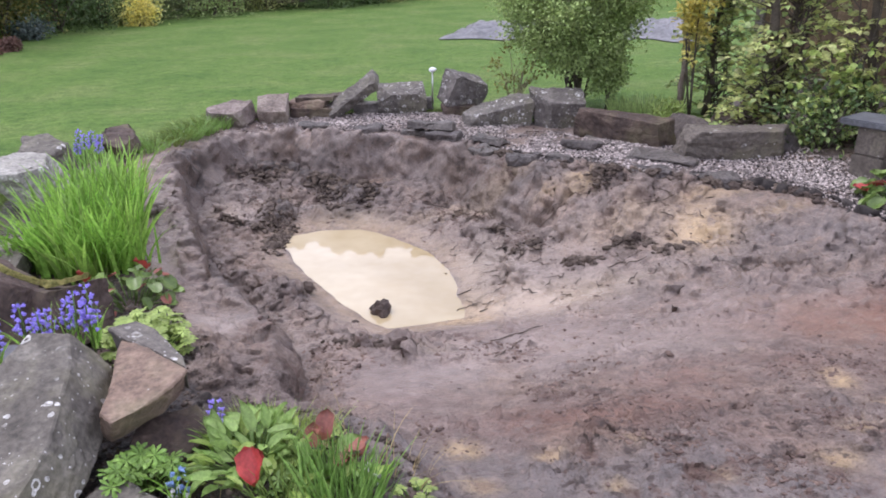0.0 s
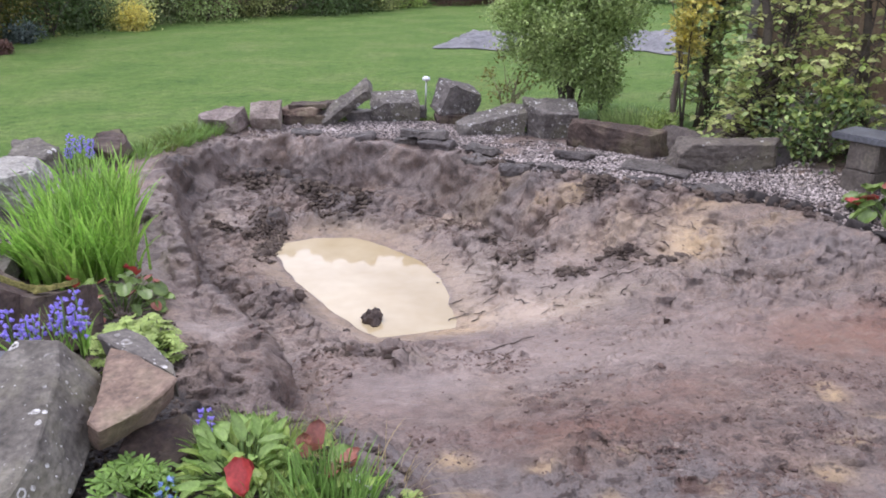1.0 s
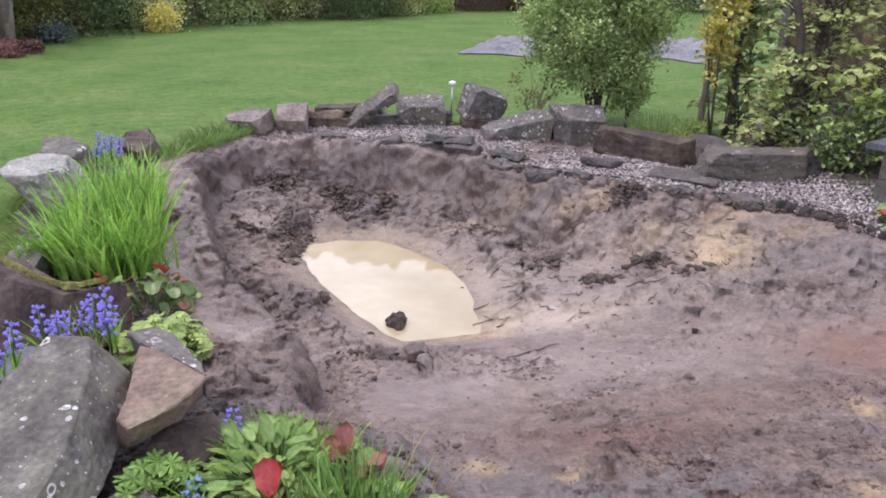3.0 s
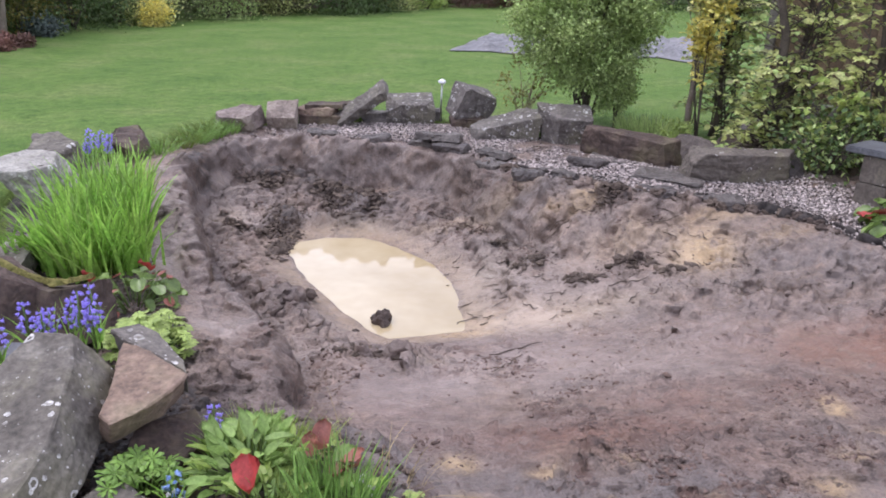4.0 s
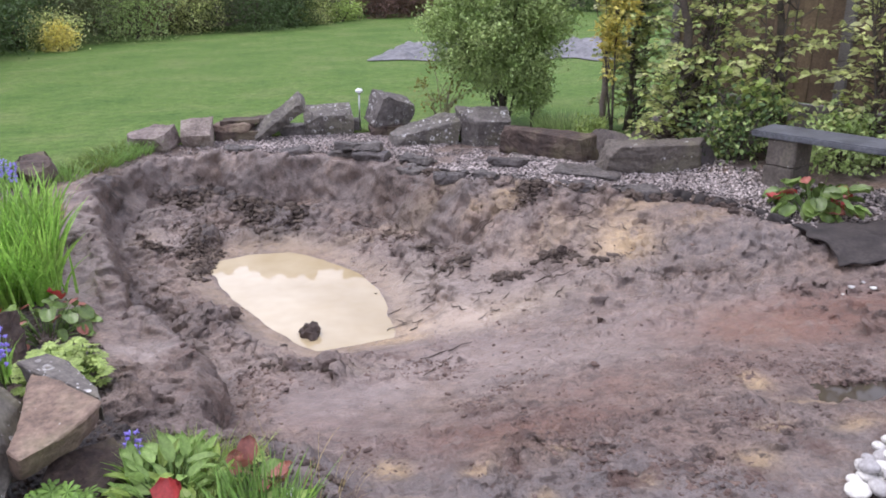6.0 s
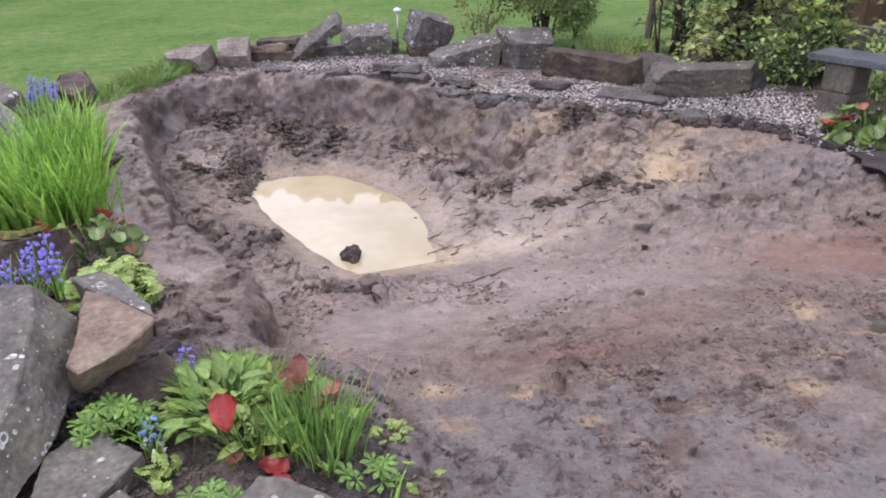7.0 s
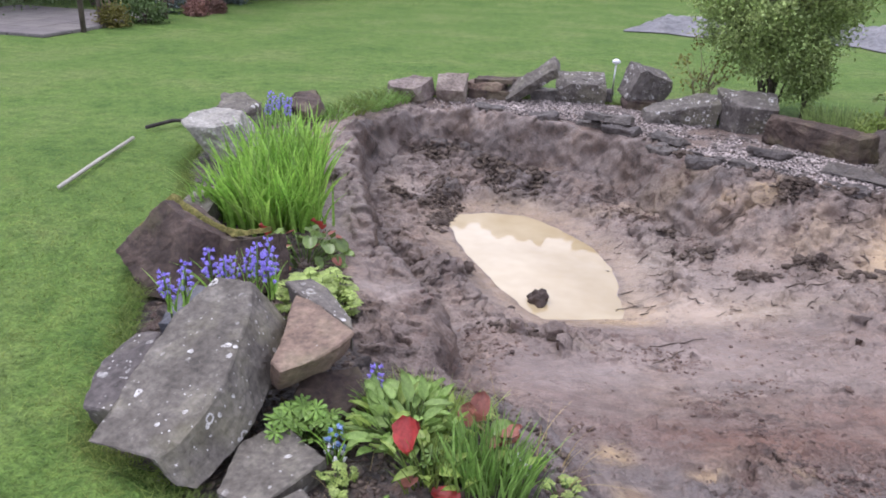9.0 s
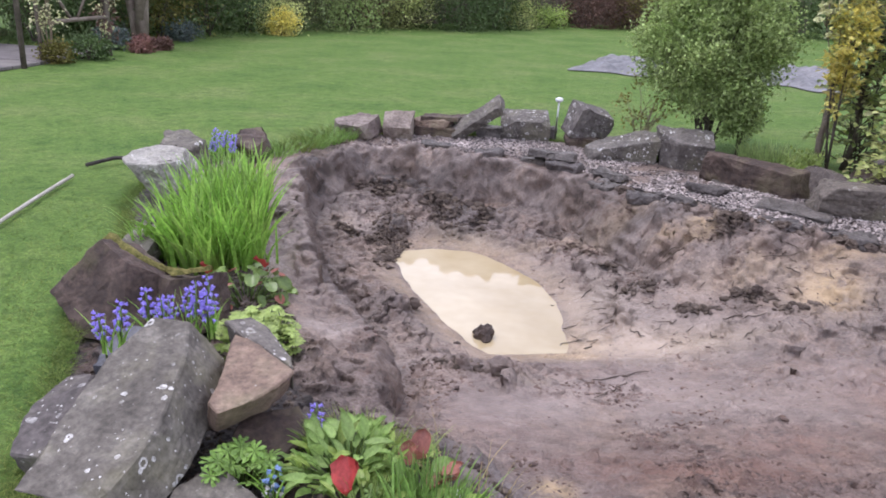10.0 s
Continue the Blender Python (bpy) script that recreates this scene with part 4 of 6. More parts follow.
# the great leaning slab
stone("boulder", [(-1.53, 2.4, 0.35), (-1.4, 2.41, 0.35), (-1.33, 2.27, 0.31), (-1.28, 2.06, 0.25), (-1.26, 1.95, 0.21), (-1.27, 1.83, 0.17), (-1.295, 1.72, 0.13), (-1.34, 1.67, 0.1), (-1.59, 1.68, 0.1), (-1.61, 1.96, 0.17), (-1.6, 2.2, 0.28)],
      [(-1.5, 2.56, 0.14), (-1.35, 2.48, 0.25), (-1.265, 2.44, 0.18), (-1.222, 2.25, 0.1), (-1.203, 2.11, 0.05), (-1.195, 1.91, 0.012), (-1.217, 1.68, 0.0), (-1.27, 1.66, 0.02), (-1.48, 1.8, 0.0), (-1.5, 2.0, 0.02), (-1.52, 2.3, 0.05)],
      STONE, "large grey sandstone slab with white lichen rings leaning on others", group=BORDER, seed=31, jag=0.008, cuts=7)
stone("boulder", [(-1.66, 2.2, 0.2), (-1.6, 2.02, 0.16), (-1.62, 1.84, 0.1), (-1.74, 1.86, 0.08), (-1.79, 2.05, 0.14), (-1.76, 2.2, 0.18)], (0.02, 0.02, -0.16), SPECKLED,
      "pale lichened stone tucked under the great slab", group=BORDER, seed=32, jag=0.012)
stone("boulder", [(-1.28, 2.54, 0.265), (-1.16, 2.47, 0.26), (-0.96, 2.33, 0.25), (-0.99, 2.24, 0.235), (-1.05, 2.15, 0.215), (-1.13, 2.08, 0.195), (-1.19, 2.13, 0.2), (-1.22, 2.3, 0.23)], (-0.05, 0.055, -0.13), TAN,
      "tan flat sandstone slab under the great slab", group=BORDER, seed=33, jag=0.008, cuts=7)
stone("boulder", [(-1.34, 2.56, 0.29), (-1.26, 2.64, 0.285), (-1.17, 2.59, 0.27), (-1.02, 2.45, 0.235), (-0.99, 2.39, 0.22), (-1.16, 2.47, 0.26)], (0.0, 0.03, -0.12), SPECKLED,
      "pointed grey stone dotted with white lichen", group=BORDER, seed=34, jag=0.008)
stone("boulder", [(-1.15, 2.3, 0.05), (-0.98, 2.42, 0.06), (-0.9, 2.32, 0.02), (-0.98, 2.12, -0.01), (-1.14, 2.02, 0.0)], (0.0, 0.02, -0.14), BROWN,
      "dark damp stone under the tan slab", group=BORDER, seed=35, jag=0.012)
stone("boulder", [(-2.42, 2.98, 0.11), (-2.19, 3.08, 0.36), (-2.03, 3.02, 0.28), (-1.93, 3.1, 0.2), (-1.85, 3.06, 0.21), (-1.68, 3.1, 0.25), (-1.66, 3.02, -0.02), (-1.9, 2.94, -0.04), (-1.97, 2.84, -0.04), (-2.2, 2.86, -0.04)], (0.04, 0.2, -0.05), BROWN,
      "big brown sandstone block with a notched mossy top", group=BORDER, seed=36, jag=0.012, cuts=9)
mossy = bpy.data.objects["boulder.005"]
stone("boulder", [(-1.92, 2.74, 0.1), (-1.66, 2.72, 0.12), (-1.62, 2.5, 0.08), (-1.88, 2.48, 0.06)], (0, 0, -0.12), SLATE, "grey flat stone under the bluebells", group=BORDER, seed=37)
stone("boulder", [(-3.22, 4.86, 0.26), (-3.26, 5.04, 0.28), (-3.19, 5.3, 0.28), (-3.0, 5.34, 0.27), (-2.85, 5.0, 0.25), (-2.95, 4.8, 0.25), (-3.11, 4.75, 0.25)], (0.12, 0.1, -0.28), PALESTONE, "pale flat-topped stone beside the lawn", group=BORDER, seed=38)
stone("boulder", [(-3.3, 5.5, 0.22), (-3.38, 5.72, 0.28), (-3.24, 5.84, 0.28), (-3.02, 5.7, 0.25), (-3.02, 5.42, 0.22)], (0.05, 0.02, -0.25), STONE, "grey stone at the lawn's edge", group=BORDER, seed=39)
stone("boulder", [(-3.02, 6.13, 0.15), (-3.13, 6.5, 0.18), (-3.0, 6.72, 0.18), (-2.8, 6.36, 0.14), (-2.78, 6.0, 0.12)], (0.03, 0.05, -0.1), BROWN, "dark brown slab tipped on the rim", group=BORDER, seed=40)
stone("boulder", [(-1.2, 1.9, 0.03), (-1.11, 2.03, 0.04), (-0.89, 1.9, 0.045), (-0.93, 1.8, 0.035), (-1.02, 1.63, 0.01), (-1.16, 1.68, 0.02)], (0, 0, -0.14), STONE, "low flat grey kerb stone", group=BORDER, seed=41, jag=0.01)
stone("boulder", [(-1.0, 1.62, 0.03), (-0.91, 1.75, 0.04), (-0.86, 1.7, 0.04), (-0.93, 1.55, 0.02)], (0, 0, -0.1), STONE, "small pale kerb stone fragment", group=BORDER, seed=42, jag=0.008)
stone("boulder", [(-0.9, 1.54, 0.02), (-0.83, 1.68, 0.03), (-0.7, 1.6, 0.03), (-0.78, 1.42, 0.02)], (0, 0, -0.1), STONE, "flat grey kerb stone", group=BORDER, seed=43, jag=0.008)
stone("boulder", [(-0.62, 1.53, 0.09), (-0.5, 1.69, 0.13), (-0.42, 1.69, 0.12), (-0.24, 1.6, 0.1), (-0.1, 1.5, 0.06), (-0.3, 1.25, 0.04), (-0.55, 1.3, 0.05)], (0, 0, -0.2), STONE,
      "grey sandstone slab with lichen rosettes beside the mud", group=BORDER, seed=44, jag=0.008, cuts=7)
stone("boulder", [(-2.62, 4.05, 0.08), (-2.42, 4.0, 0.1), (-2.28, 3.5, 0.09), (-2.4, 3.3, 0.06), (-2.55, 3.6, 0.06)], (0, 0, -0.12), STONE, "low grey edging stone beside the flag leaves", group=BORDER, seed=45)


def moss_on(ob, path, width, seed):
    """A lumpy cushion of moss along the upper edge of a stone."""
    path = np.array(path)
    n, m = 40, 7
    u = np.linspace(0, len(path) - 1, n)
    c = np.stack([np.interp(u, range(len(path)), path[:, k]) for k in range(3)], -1)
    v = []
    for j in range(m):
        s = j / (m - 1) - 0.5
        w = width * (0.7 + 0.5 * vnoise(xy3(u * 3, 0 * u), seed))
        hump = 0.028 * (1 - (2 * s) ** 2) * (0.6 + 0.6 * np.abs(vnoise(xy3(u * 7, 0 * u + j * 0.9), seed + 1)))
        v.append(c + np.stack([0.25 * s * w, s * w, hump - 0.012], -1))
    i = np.arange(n * m).reshape(m, n)
    f = np.stack([i[:-1, :-1], i[:-1, 1:], i[1:, 1:], i[1:, :-1]], -1).reshape(-1, 4)
    build("moss", np.concatenate(v) - np.array(ob.location), f, MOSS, ob, True, "yellowish moss cushion")


moss_on(mossy, [(-2.36, 3.06, 0.17), (-2.19, 3.15, 0.355), (-2.04, 3.12, 0.285), (-1.93, 3.18, 0.205), (-1.84, 3.16, 0.21), (-1.7, 3.18, 0.24)], 0.08, 5)


# ---------------------------------------------------------------- bench
def make_bench():
    top = thing("stone_bench", (2.86, 5.36, 0.04), "grey slate slab bench on stacked stone block legs", "bench")
    turn = Euler((0, 0, radians(-52))).to_matrix().to_4x4()

    def box(name, cx, cy, z0, w, d, h, mat, seed, label=""):
        bm = bmesh.new()
        bmesh.ops.create_cube(bm, size=1, matrix=turn @ Matrix.Translation((cx, cy, z0 + h / 2)) @ Matrix.Diagonal((w, d, h, 1)))
        bmesh.ops.bevel(bm, geom=list(bm.edges), offset=0.008, segments=2, affect="EDGES")
        bmesh.ops.subdivide_edges(bm, edges=[e for e in bm.edges if e.calc_length() > 0.1], cuts=4, use_grid_fill=True)
        for v in bm.verts:
            v.co += v.normal * 0.006 * noise.noise(v.co * 9 + Vector((seed, 0, 0)))
        return part(name, bm, mat, top, label)

    box("seat_slab", 0.46, 0, 0.36, 1.55, 0.32, 0.045, SLATE, 1, "long riven slate slab seat")
    for k, cx in enumerate((-0.1, 1.0)):
        box("leg_block", cx, 0, -0.03, 0.22, 0.26, 0.19, SQUARED, 5 + k)
        box("leg_block", cx + 0.006, 0.004, 0.165, 0.21, 0.25, 0.19, SQUARED, 8 + k)


make_bench()


# ---------------------------------------------------------------- gravel, clods, pebbles
def lumps(pos, size, squash=0.6, seed=0, crush=0.22, long=0.3):
    """Many small angular stones in one mesh."""
    rng = np.random.default_rng(seed)
    bm = bmesh.new()
    bmesh.ops.create_icosphere(bm, subdivisions=1, radius=1)
    tv = np.array([v.co[:] for v in bm.verts])
    tf = np.array([[v.index for v in f.verts] for f in bm.faces])
    bm.free()
    n, k = len(pos), len(tv)
    s = size[:, None] * rng.uniform(1 - long, 1 + long, (n, 3)) * [1, 1, squash]
    a = rng.uniform(0, 6.28, n)
    v = tv[None] * (1 + crush * rng.standard_normal((n, k, 1))) * s[:, None, :]
    c, w = np.cos(a)[:, None], np.sin(a)[:, None]
    v = np.stack([v[..., 0] * c - v[..., 1] * w, v[..., 0] * w + v[..., 1] * c, v[..., 2]], -1) + pos[:, None, :]
    f = tf[None] + (np.arange(n) * k)[:, None, None]
    return v.reshape(-1, 3), f.reshape(-1, 3)


def make_gravel():
    rng = np.random.default_rng(4)
    x, y = rng.uniform(-2.6, 3.6, 150000), rng.uniform(4.2, 8.1, 150000)
    d = inside(x, y, PIT)
    strip = (d < -0.0) & (d > -0.95) & (inside(x, y, BED) > 0.06)
    strip &= d < -0.26 * smooth(0.6, -0.2, x) + 0.02
    strip &= (x > -2.3) & ((y > 6.9) | (x > -0.2)) & (y > 4.45)
    patchy = fbm(xy3(x, y), 2.2, 3, 33)
    dense = np.clip(0.62 + 1.3 * patchy + 0.3 * smooth(0.3, 1.3, x), 0.03, 1) * smooth(-2.6, -1.2, x) * np.where(y > 6.9, 0.75, 1)
    keep = strip & (rng.random(len(x)) < dense)
    x, y = x[keep], y[keep]
    z = soil_at(x, y) + 0.004 + 0.012 * rng.random(len(x))
    v, f = lumps(np.stack([x, y, z], -1), 0.004 + 0.009 * rng.random(len(x)) ** 1.5, 0.7, 5)
    ob = build("gravel", v, f, GRAVEL)
    tagged(ob, "pale mauve and white pea gravel on the pond rim", "gravel", kind="stuff")


make_gravel()


def clod(x, y, size, seed, label="dark wet clod of peaty soil", tall=0.75, name="soil_clod"):
    bm = bmesh.new()
    bmesh.ops.create_icosphere(bm, subdivisions=3, radius=1)
    co = np.array([v.co[:] for v in bm.verts])
    r = 1 + 0.35 * fbm(co, 1.6, 3, seed) + 0.16 * fbm(co, 5, 2, seed + 3)
    for v, c, k in zip(bm.verts, co, r):
        v.co = Vector((c[0] * k * size, c[1] * k * size * 0.85, c[2] * k * size * tall))
    ob = part(name, bm, CLOD, None)
    ob.location = (x, y, max(level(x, y), WATER_Z - 0.02) + size * tall * 0.45)
    ob.rotation_euler = (0, 0, seed * 1.7)
    return tagged(ob, label, "soil clod", "soil clods in the dig")


clod(-0.565, 4.5, 0.075, 3, "rounded dark clod at the puddle's edge", 0.9)
clod(-1.08, 4.68, 0.055, 4)
SPOTS = [(1.05, 4.96, 0.12, 0.05, 12), (1.26, 4.78, 0.06, 0.04, 6), (0.69, 4.85, 0.12, 0.06, 9), (0.4, 5.22, 0.1, 0.06, 9), (-1.58, 6.68, 0.36, 0.11, 36), (-0.92, 6.56, 0.26, 0.09, 27), (-1.57, 5.95, 0.13, 0.3, 30), (-0.62, 3.84, 0.16, 0.07, 7),
         (0.95, 5.55, 0.12, 0.08, 7), (-0.85, 4.25, 0.15, 0.2, 6), (-1.75, 5.35, 0.2, 0.2, 3), (-1.2, 4.2, 0.1, 0.4, 4)]
rnd = random.Random(11)
for sx, sy, rx, ry, many in SPOTS:
    for k in range(many // 5):
        a, q = rnd.uniform(0, 6.28), math.sqrt(rnd.random())
        clod(sx + rx * q * math.cos(a), sy + ry * q * math.sin(a), rnd.uniform(0.012, 0.042), rnd.randint(10, 9000), tall=rnd.uniform(0.5, 0.9))


EDGE = [(0.12, 6.5), (0.38, 6.18), (0.7, 5.9), (0.95, 5.75), (1.15, 5.6), (1.48, 5.47), (1.75, 5.41), (2.03, 5.32), (2.2, 5.08), (2.32, 4.86)]
for k in range(46):
    u = rnd.uniform(0, len(EDGE) - 1)
    clod(float(np.interp(u, range(len(EDGE)), [p[0] for p in EDGE])) + rnd.uniform(-0.05, 0.05), float(np.interp(u, range(len(EDGE)), [p[1] for p in EDGE])) + rnd.uniform(-0.06, 0.05), rnd.uniform(0.015, 0.05),
         500 + k, "dark clod of earth fallen from the gravel edge", rnd.uniform(0.5, 0.85))


def crumbs():
    """Loose crumbs of soil all over the dig."""
    rng = np.random.default_rng(8)
    x, y = rng.uniform(-2.6, 3.4, 13000), rng.uniform(1.2, 7.4, 13000)
    keep = (inside(x, y, BED) > 0.1) & (pool_far(x, y) > 0.5) & (fbm(xy3(x, y), 1.4, 3, 71) > rng.uniform(0.0, 0.9, len(x)))
    x, y = x[keep], y[keep]
    s = 0.002 + 0.011 * rng.random(len(x)) ** 2.5
    v, f = lumps(np.stack([x, y, soil_at(x, y) + s * 0.1], -1), s, 0.5, 9, 0.3, 0.5)
    tagged(build("soil_crumbs", v, f, EARTH), "loose brown crumbs of soil on the mud", "soil", kind="stuff")


crumbs()


def border_soil():
    """Dark crumbs and litter on the soil of the flower border."""
    rng = np.random.default_rng(38)
    x, y = rng.uniform(-2.5, 0.1, 16000), rng.uniform(1.5, 4.2, 16000)
    keep = (inside(x, y, BED) > 0.08) & (inside(x, y, PIT) < 0.04 - 0.37 * smooth(2.6, 2.85, y))
    x, y = x[keep], y[keep]
    s = 0.003 + 0.012 * rng.random(len(x)) ** 3
    v, f = lumps(np.stack([x, y, soil_at(x, y) + s * 0.2], -1), s, 0.7, 39, 0.3, 0.5)
    tagged(build("border_soil", v, f, CLOD), "dark crumbly soil of the flower border", "soil", kind="stuff")


border_soil()


def torn_earth():
    """Lumps of crumbled earth where the spade has torn the near shelf."""
    rng = np.random.default_rng(28)
    x, y = rng.uniform(-2.5, 3.3, 260000), rng.uniform(1.3, 7.0, 260000)
    t = torn(x, y) * smooth(-0.1, 0.35, fbm(xy3(x, y), 3.5, 3, 73))
    keep = (inside(x, y, BED) > 0.1) & (inside(x, y, PIT) > -0.3 * smooth(3.0, 3.4, y) * smooth(0.0, -0.5, x)) & (pool_far(x, y) > 0.5) & (t > rng.uniform(0.15, 1.6, len(x)))
    x, y = x[keep], y[keep]
    s = 0.002 + 0.012 * rng.random(len(x)) ** 3
    v, f = lumps(np.stack([x, y, soil_at(x, y) - s * 0.05], -1), s, 0.5, 29, 0.32, 0.55)
    tagged(build("torn_earth", v, f, EARTH), "reddish brown crumbled earth on the mud shelf", "soil", kind="stuff")


torn_earth()


def spoil():
    """Small black lumps that cover the peaty heaps."""
    rng = np.random.default_rng(18)
    pts = []
    for sx, sy, rx, ry, amount in HEAPS:
        m = int(1700 * amount ** 2 * math.sqrt(rx * ry / 0.05))
        pts.append(np.stack([rng.normal(sx, rx * 0.6, m), rng.normal(sy, ry * 0.6, m)], -1))
    pts = np.concatenate(pts)
    x, y = pts[:, 0], pts[:, 1]
    s = 0.003 + 0.024 * rng.random(len(x)) ** 4
    v, f = lumps(np.stack([x, y, soil_at(x, y) + s * 0.1], -1), s, 0.55, 19, 0.36, 0.6)
    tagged(build("peat_spoil", v, f, CLOD), "heaped black peaty spoil crumbs in the dig", "soil", kind="stuff")


spoil()


def twig(x, y, length, turn, seed, fat=0.8):
    r = random.Random(seed)
    c, w = math.cos(radians(turn)), math.sin(radians(turn))
    path = []
    for k in range(6):
        u = k / 5 - 0.5
        px, py = x + length * u * c + r.uniform(-0.012, 0.012), y + length * u * w + r.uniform(-0.012, 0.012)
        path.append((px, py, level(px, py) + 0.006 + 0.012 * abs(u)))
    v, f = tube(path, [fat * r0 for r0 in (0.003, 0.005, 0.0055, 0.005, 0.004, 0.002)], 6)
    tagged(build("twig", v, f, CLOD, None, True), "thin dark root lying on the mud", "twig", "roots on the mud")


for k, (x, y, ln, a) in enumerate([(0.25, 3.95, 0.4, 40), (0.2, 3.7, 0.3, 60), (0.95, 4.75, 0.22, 30), (0.3, 5.6, 0.3, -50), (0.05, 5.3, 0.2, 70), (1.75, 4.85, 0.3, 80), (0.6, 5.45, 0.25, 20), (-0.3, 6.3, 0.3, -30),
                                   (1.3, 5.3, 0.3, 15), (-1.75, 5.0, 0.2, 20), (0.1, 5.95, 0.3, 60)]):
    twig(x, y, ln, a, k)
rnd = random.Random(31)
for k in range(120):
    twig(rnd.uniform(-0.3, 2.0), rnd.uniform(4.4, 6.0), rnd.uniform(0.04, 0.14), rnd.uniform(0, 180), 60 + k, rnd.uniform(0.45, 0.8))

rnd = random.Random(21)
for k in range(10):
    x, y = rnd.uniform(2.2, 3.0), rnd.uniform(3.8, 4.5)
    r0 = rnd.uniform(0.009, 0.018)
    v, f = lumps(np.array([[0.0, 0.0, 0.0]]), np.array([r0]), 0.6, k)
    ob = build("stone_chip", v, f, PEBBLE)
    ob.location = (x, y, level(x, y) + 0.35 * r0 + (0.02 if x > 2.5 and y > 4.1 else 0))
    tagged(ob, "stray pale gravel chip on the mud", "stone chip", "stray gravel chips")


def make_pebbles():
    rng = random.Random(5)
    made = []
    bm = bmesh.new()
    bmesh.ops.create_icosphere(bm, subdivisions=3, radius=1)
    me = bpy.data.meshes.new("white_pebble")
    for v in bm.verts:
        v.co *= 1 + 0.1 * noise.noise(v.co * 1.3)
    bm.to_mesh(me)
    bm.free()
    me.materials.append(PEBBLE)
    me.polygons.foreach_set("use_smooth", np.ones(len(me.polygons), bool))
    tries = 0
    while len(made) < 280 and tries < 30000:
        tries += 1
        x, y = rng.uniform(1.45, 2.2), rng.uniform(1.6, 2.55)
        if x < 1.53 + 1.1 * max(0.0, y - 2.15) + 0.5 * max(0.0, 1.95 - y):
            continue
        r = rng.uniform(0.02, 0.038)
        stack = 0.03 if tries > 5000 else 0.0
        if any(math.hypot(x - a, y - b) < 0.72 * (r + c) and abs(stack - e) < 0.02 for a, b, c, e in made):
            continue
        made.append((x, y, r, stack))
        ob = new("white_pebble", me)
        ob.scale = (r * rng.uniform(1.0, 1.35), r * rng.uniform(0.8, 1.0), r * rng.uniform(0.6, 0.8))
        ob.location = (x, y, level(x, y) + r * 0.55 + stack)
        ob.rotation_euler = (rng.uniform(-0.3, 0.3), rng.uniform(-0.3, 0.3), rng.uniform(0, 6.28))
        tagged(ob, "smooth rounded pale cobble in a heap on the mud", "pebble", "heap of white pebbles")


make_pebbles()


def make_liner():
    """Dark edging liner that shows along the foot of the gravel."""
    pts = [(0.12, 6.5), (0.38, 6.2), (0.7, 5.92), (0.95, 5.78), (1.15, 5.63), (1.3, 5.57), (1.48, 5.5), (1.75, 5.44), (2.03, 5.35), (2.2, 5.1), (2.32, 4.88), (2.46, 4.62)]
    n, rowsn = 150, 7
    xs, ys = np.interp(np.linspace(0, len(pts) - 1, n), range(len(pts)), [p[0] for p in pts]), np.interp(np.linspace(0, len(pts) - 1, n), range(len(pts)), [p[1] for p in pts])
    tx, ty = np.gradient(xs), np.gradient(ys)
    ln = np.hypot(tx, ty)
    ox, oy = ty / ln, -tx / ln
    v = []
    for k in range(rowsn):
        u = k / (rowsn - 1)
        wob = 0.026 * fbm(np.stack([np.arange(n) * 0.42, np.full(n, k * 0.8), 0 * xs], -1), 1, 3, 90)
        out = -0.07 + 0.16 * u + 3.2 * wob
        px, py = xs + ox * out, ys + oy * out
        zz = shelf(xs, ys) + 0.03 - 0.2 * u ** 1.4 + 2.0 * wob
        v.append(np.stack([px, py, zz], -1))
    v = np.concatenate(v)
    i = np.arange(n * rowsn).reshape(rowsn, n)
    f = np.stack([i[:-1, :-1], i[:-1, 1:], i[1:, 1:], i[1:, :-1]], -1).reshape(-1, 4)
    ob = build("pond_liner", v, f, LINER, shade=True)
    s = ob.modifiers.new("thick", "SOLIDIFY")
    s.thickness = 0.012
    tagged(ob, "crumpled black liner edge below the gravel", "liner")


make_liner()
gx, gy = np.meshgrid(np.linspace(0, 1, 40), np.linspace(0, 1, 30))
lx = 2.44 + 1.3 * gx.ravel() + 0.1 * gy.ravel() + 0.04 * vnoise(xy3(gy.ravel() * 5, gx.ravel() * 0), 3)
ly = 4.62 - 0.5 * gy.ravel() - 0.05 * gx.ravel() + 0.05 * vnoise(xy3(gx.ravel() * 6, gy.ravel() * 0), 4)
lz = terrain(lx, ly, False) + 0.045 + 0.016 * fbm(xy3(lx, ly), 4, 3, 6) + 0.008 * fbm(xy3(lx, ly), 12, 2, 16)
li = np.arange(1200).reshape(30, 40)
mat_ob = build("liner_sheet", np.stack([lx, ly, lz], -1), np.stack([li[:-1, :-1], li[:-1, 1:], li[1:, 1:], li[1:, :-1]], -1).reshape(-1, 4), LINER, shade=True)
mat_ob.modifiers.new("thick", "SOLIDIFY").thickness = 0.01
tagged(mat_ob, "crumpled black liner sheet lying on the mud", "liner")
pool("water_1", [(2.14 + 0.42 * math.cos(a), 2.88 + 0.2 * math.sin(a)) for a in np.arange(20) * math.pi / 10], -0.168, MURKY, "shallow murky puddle on the mud shelf")


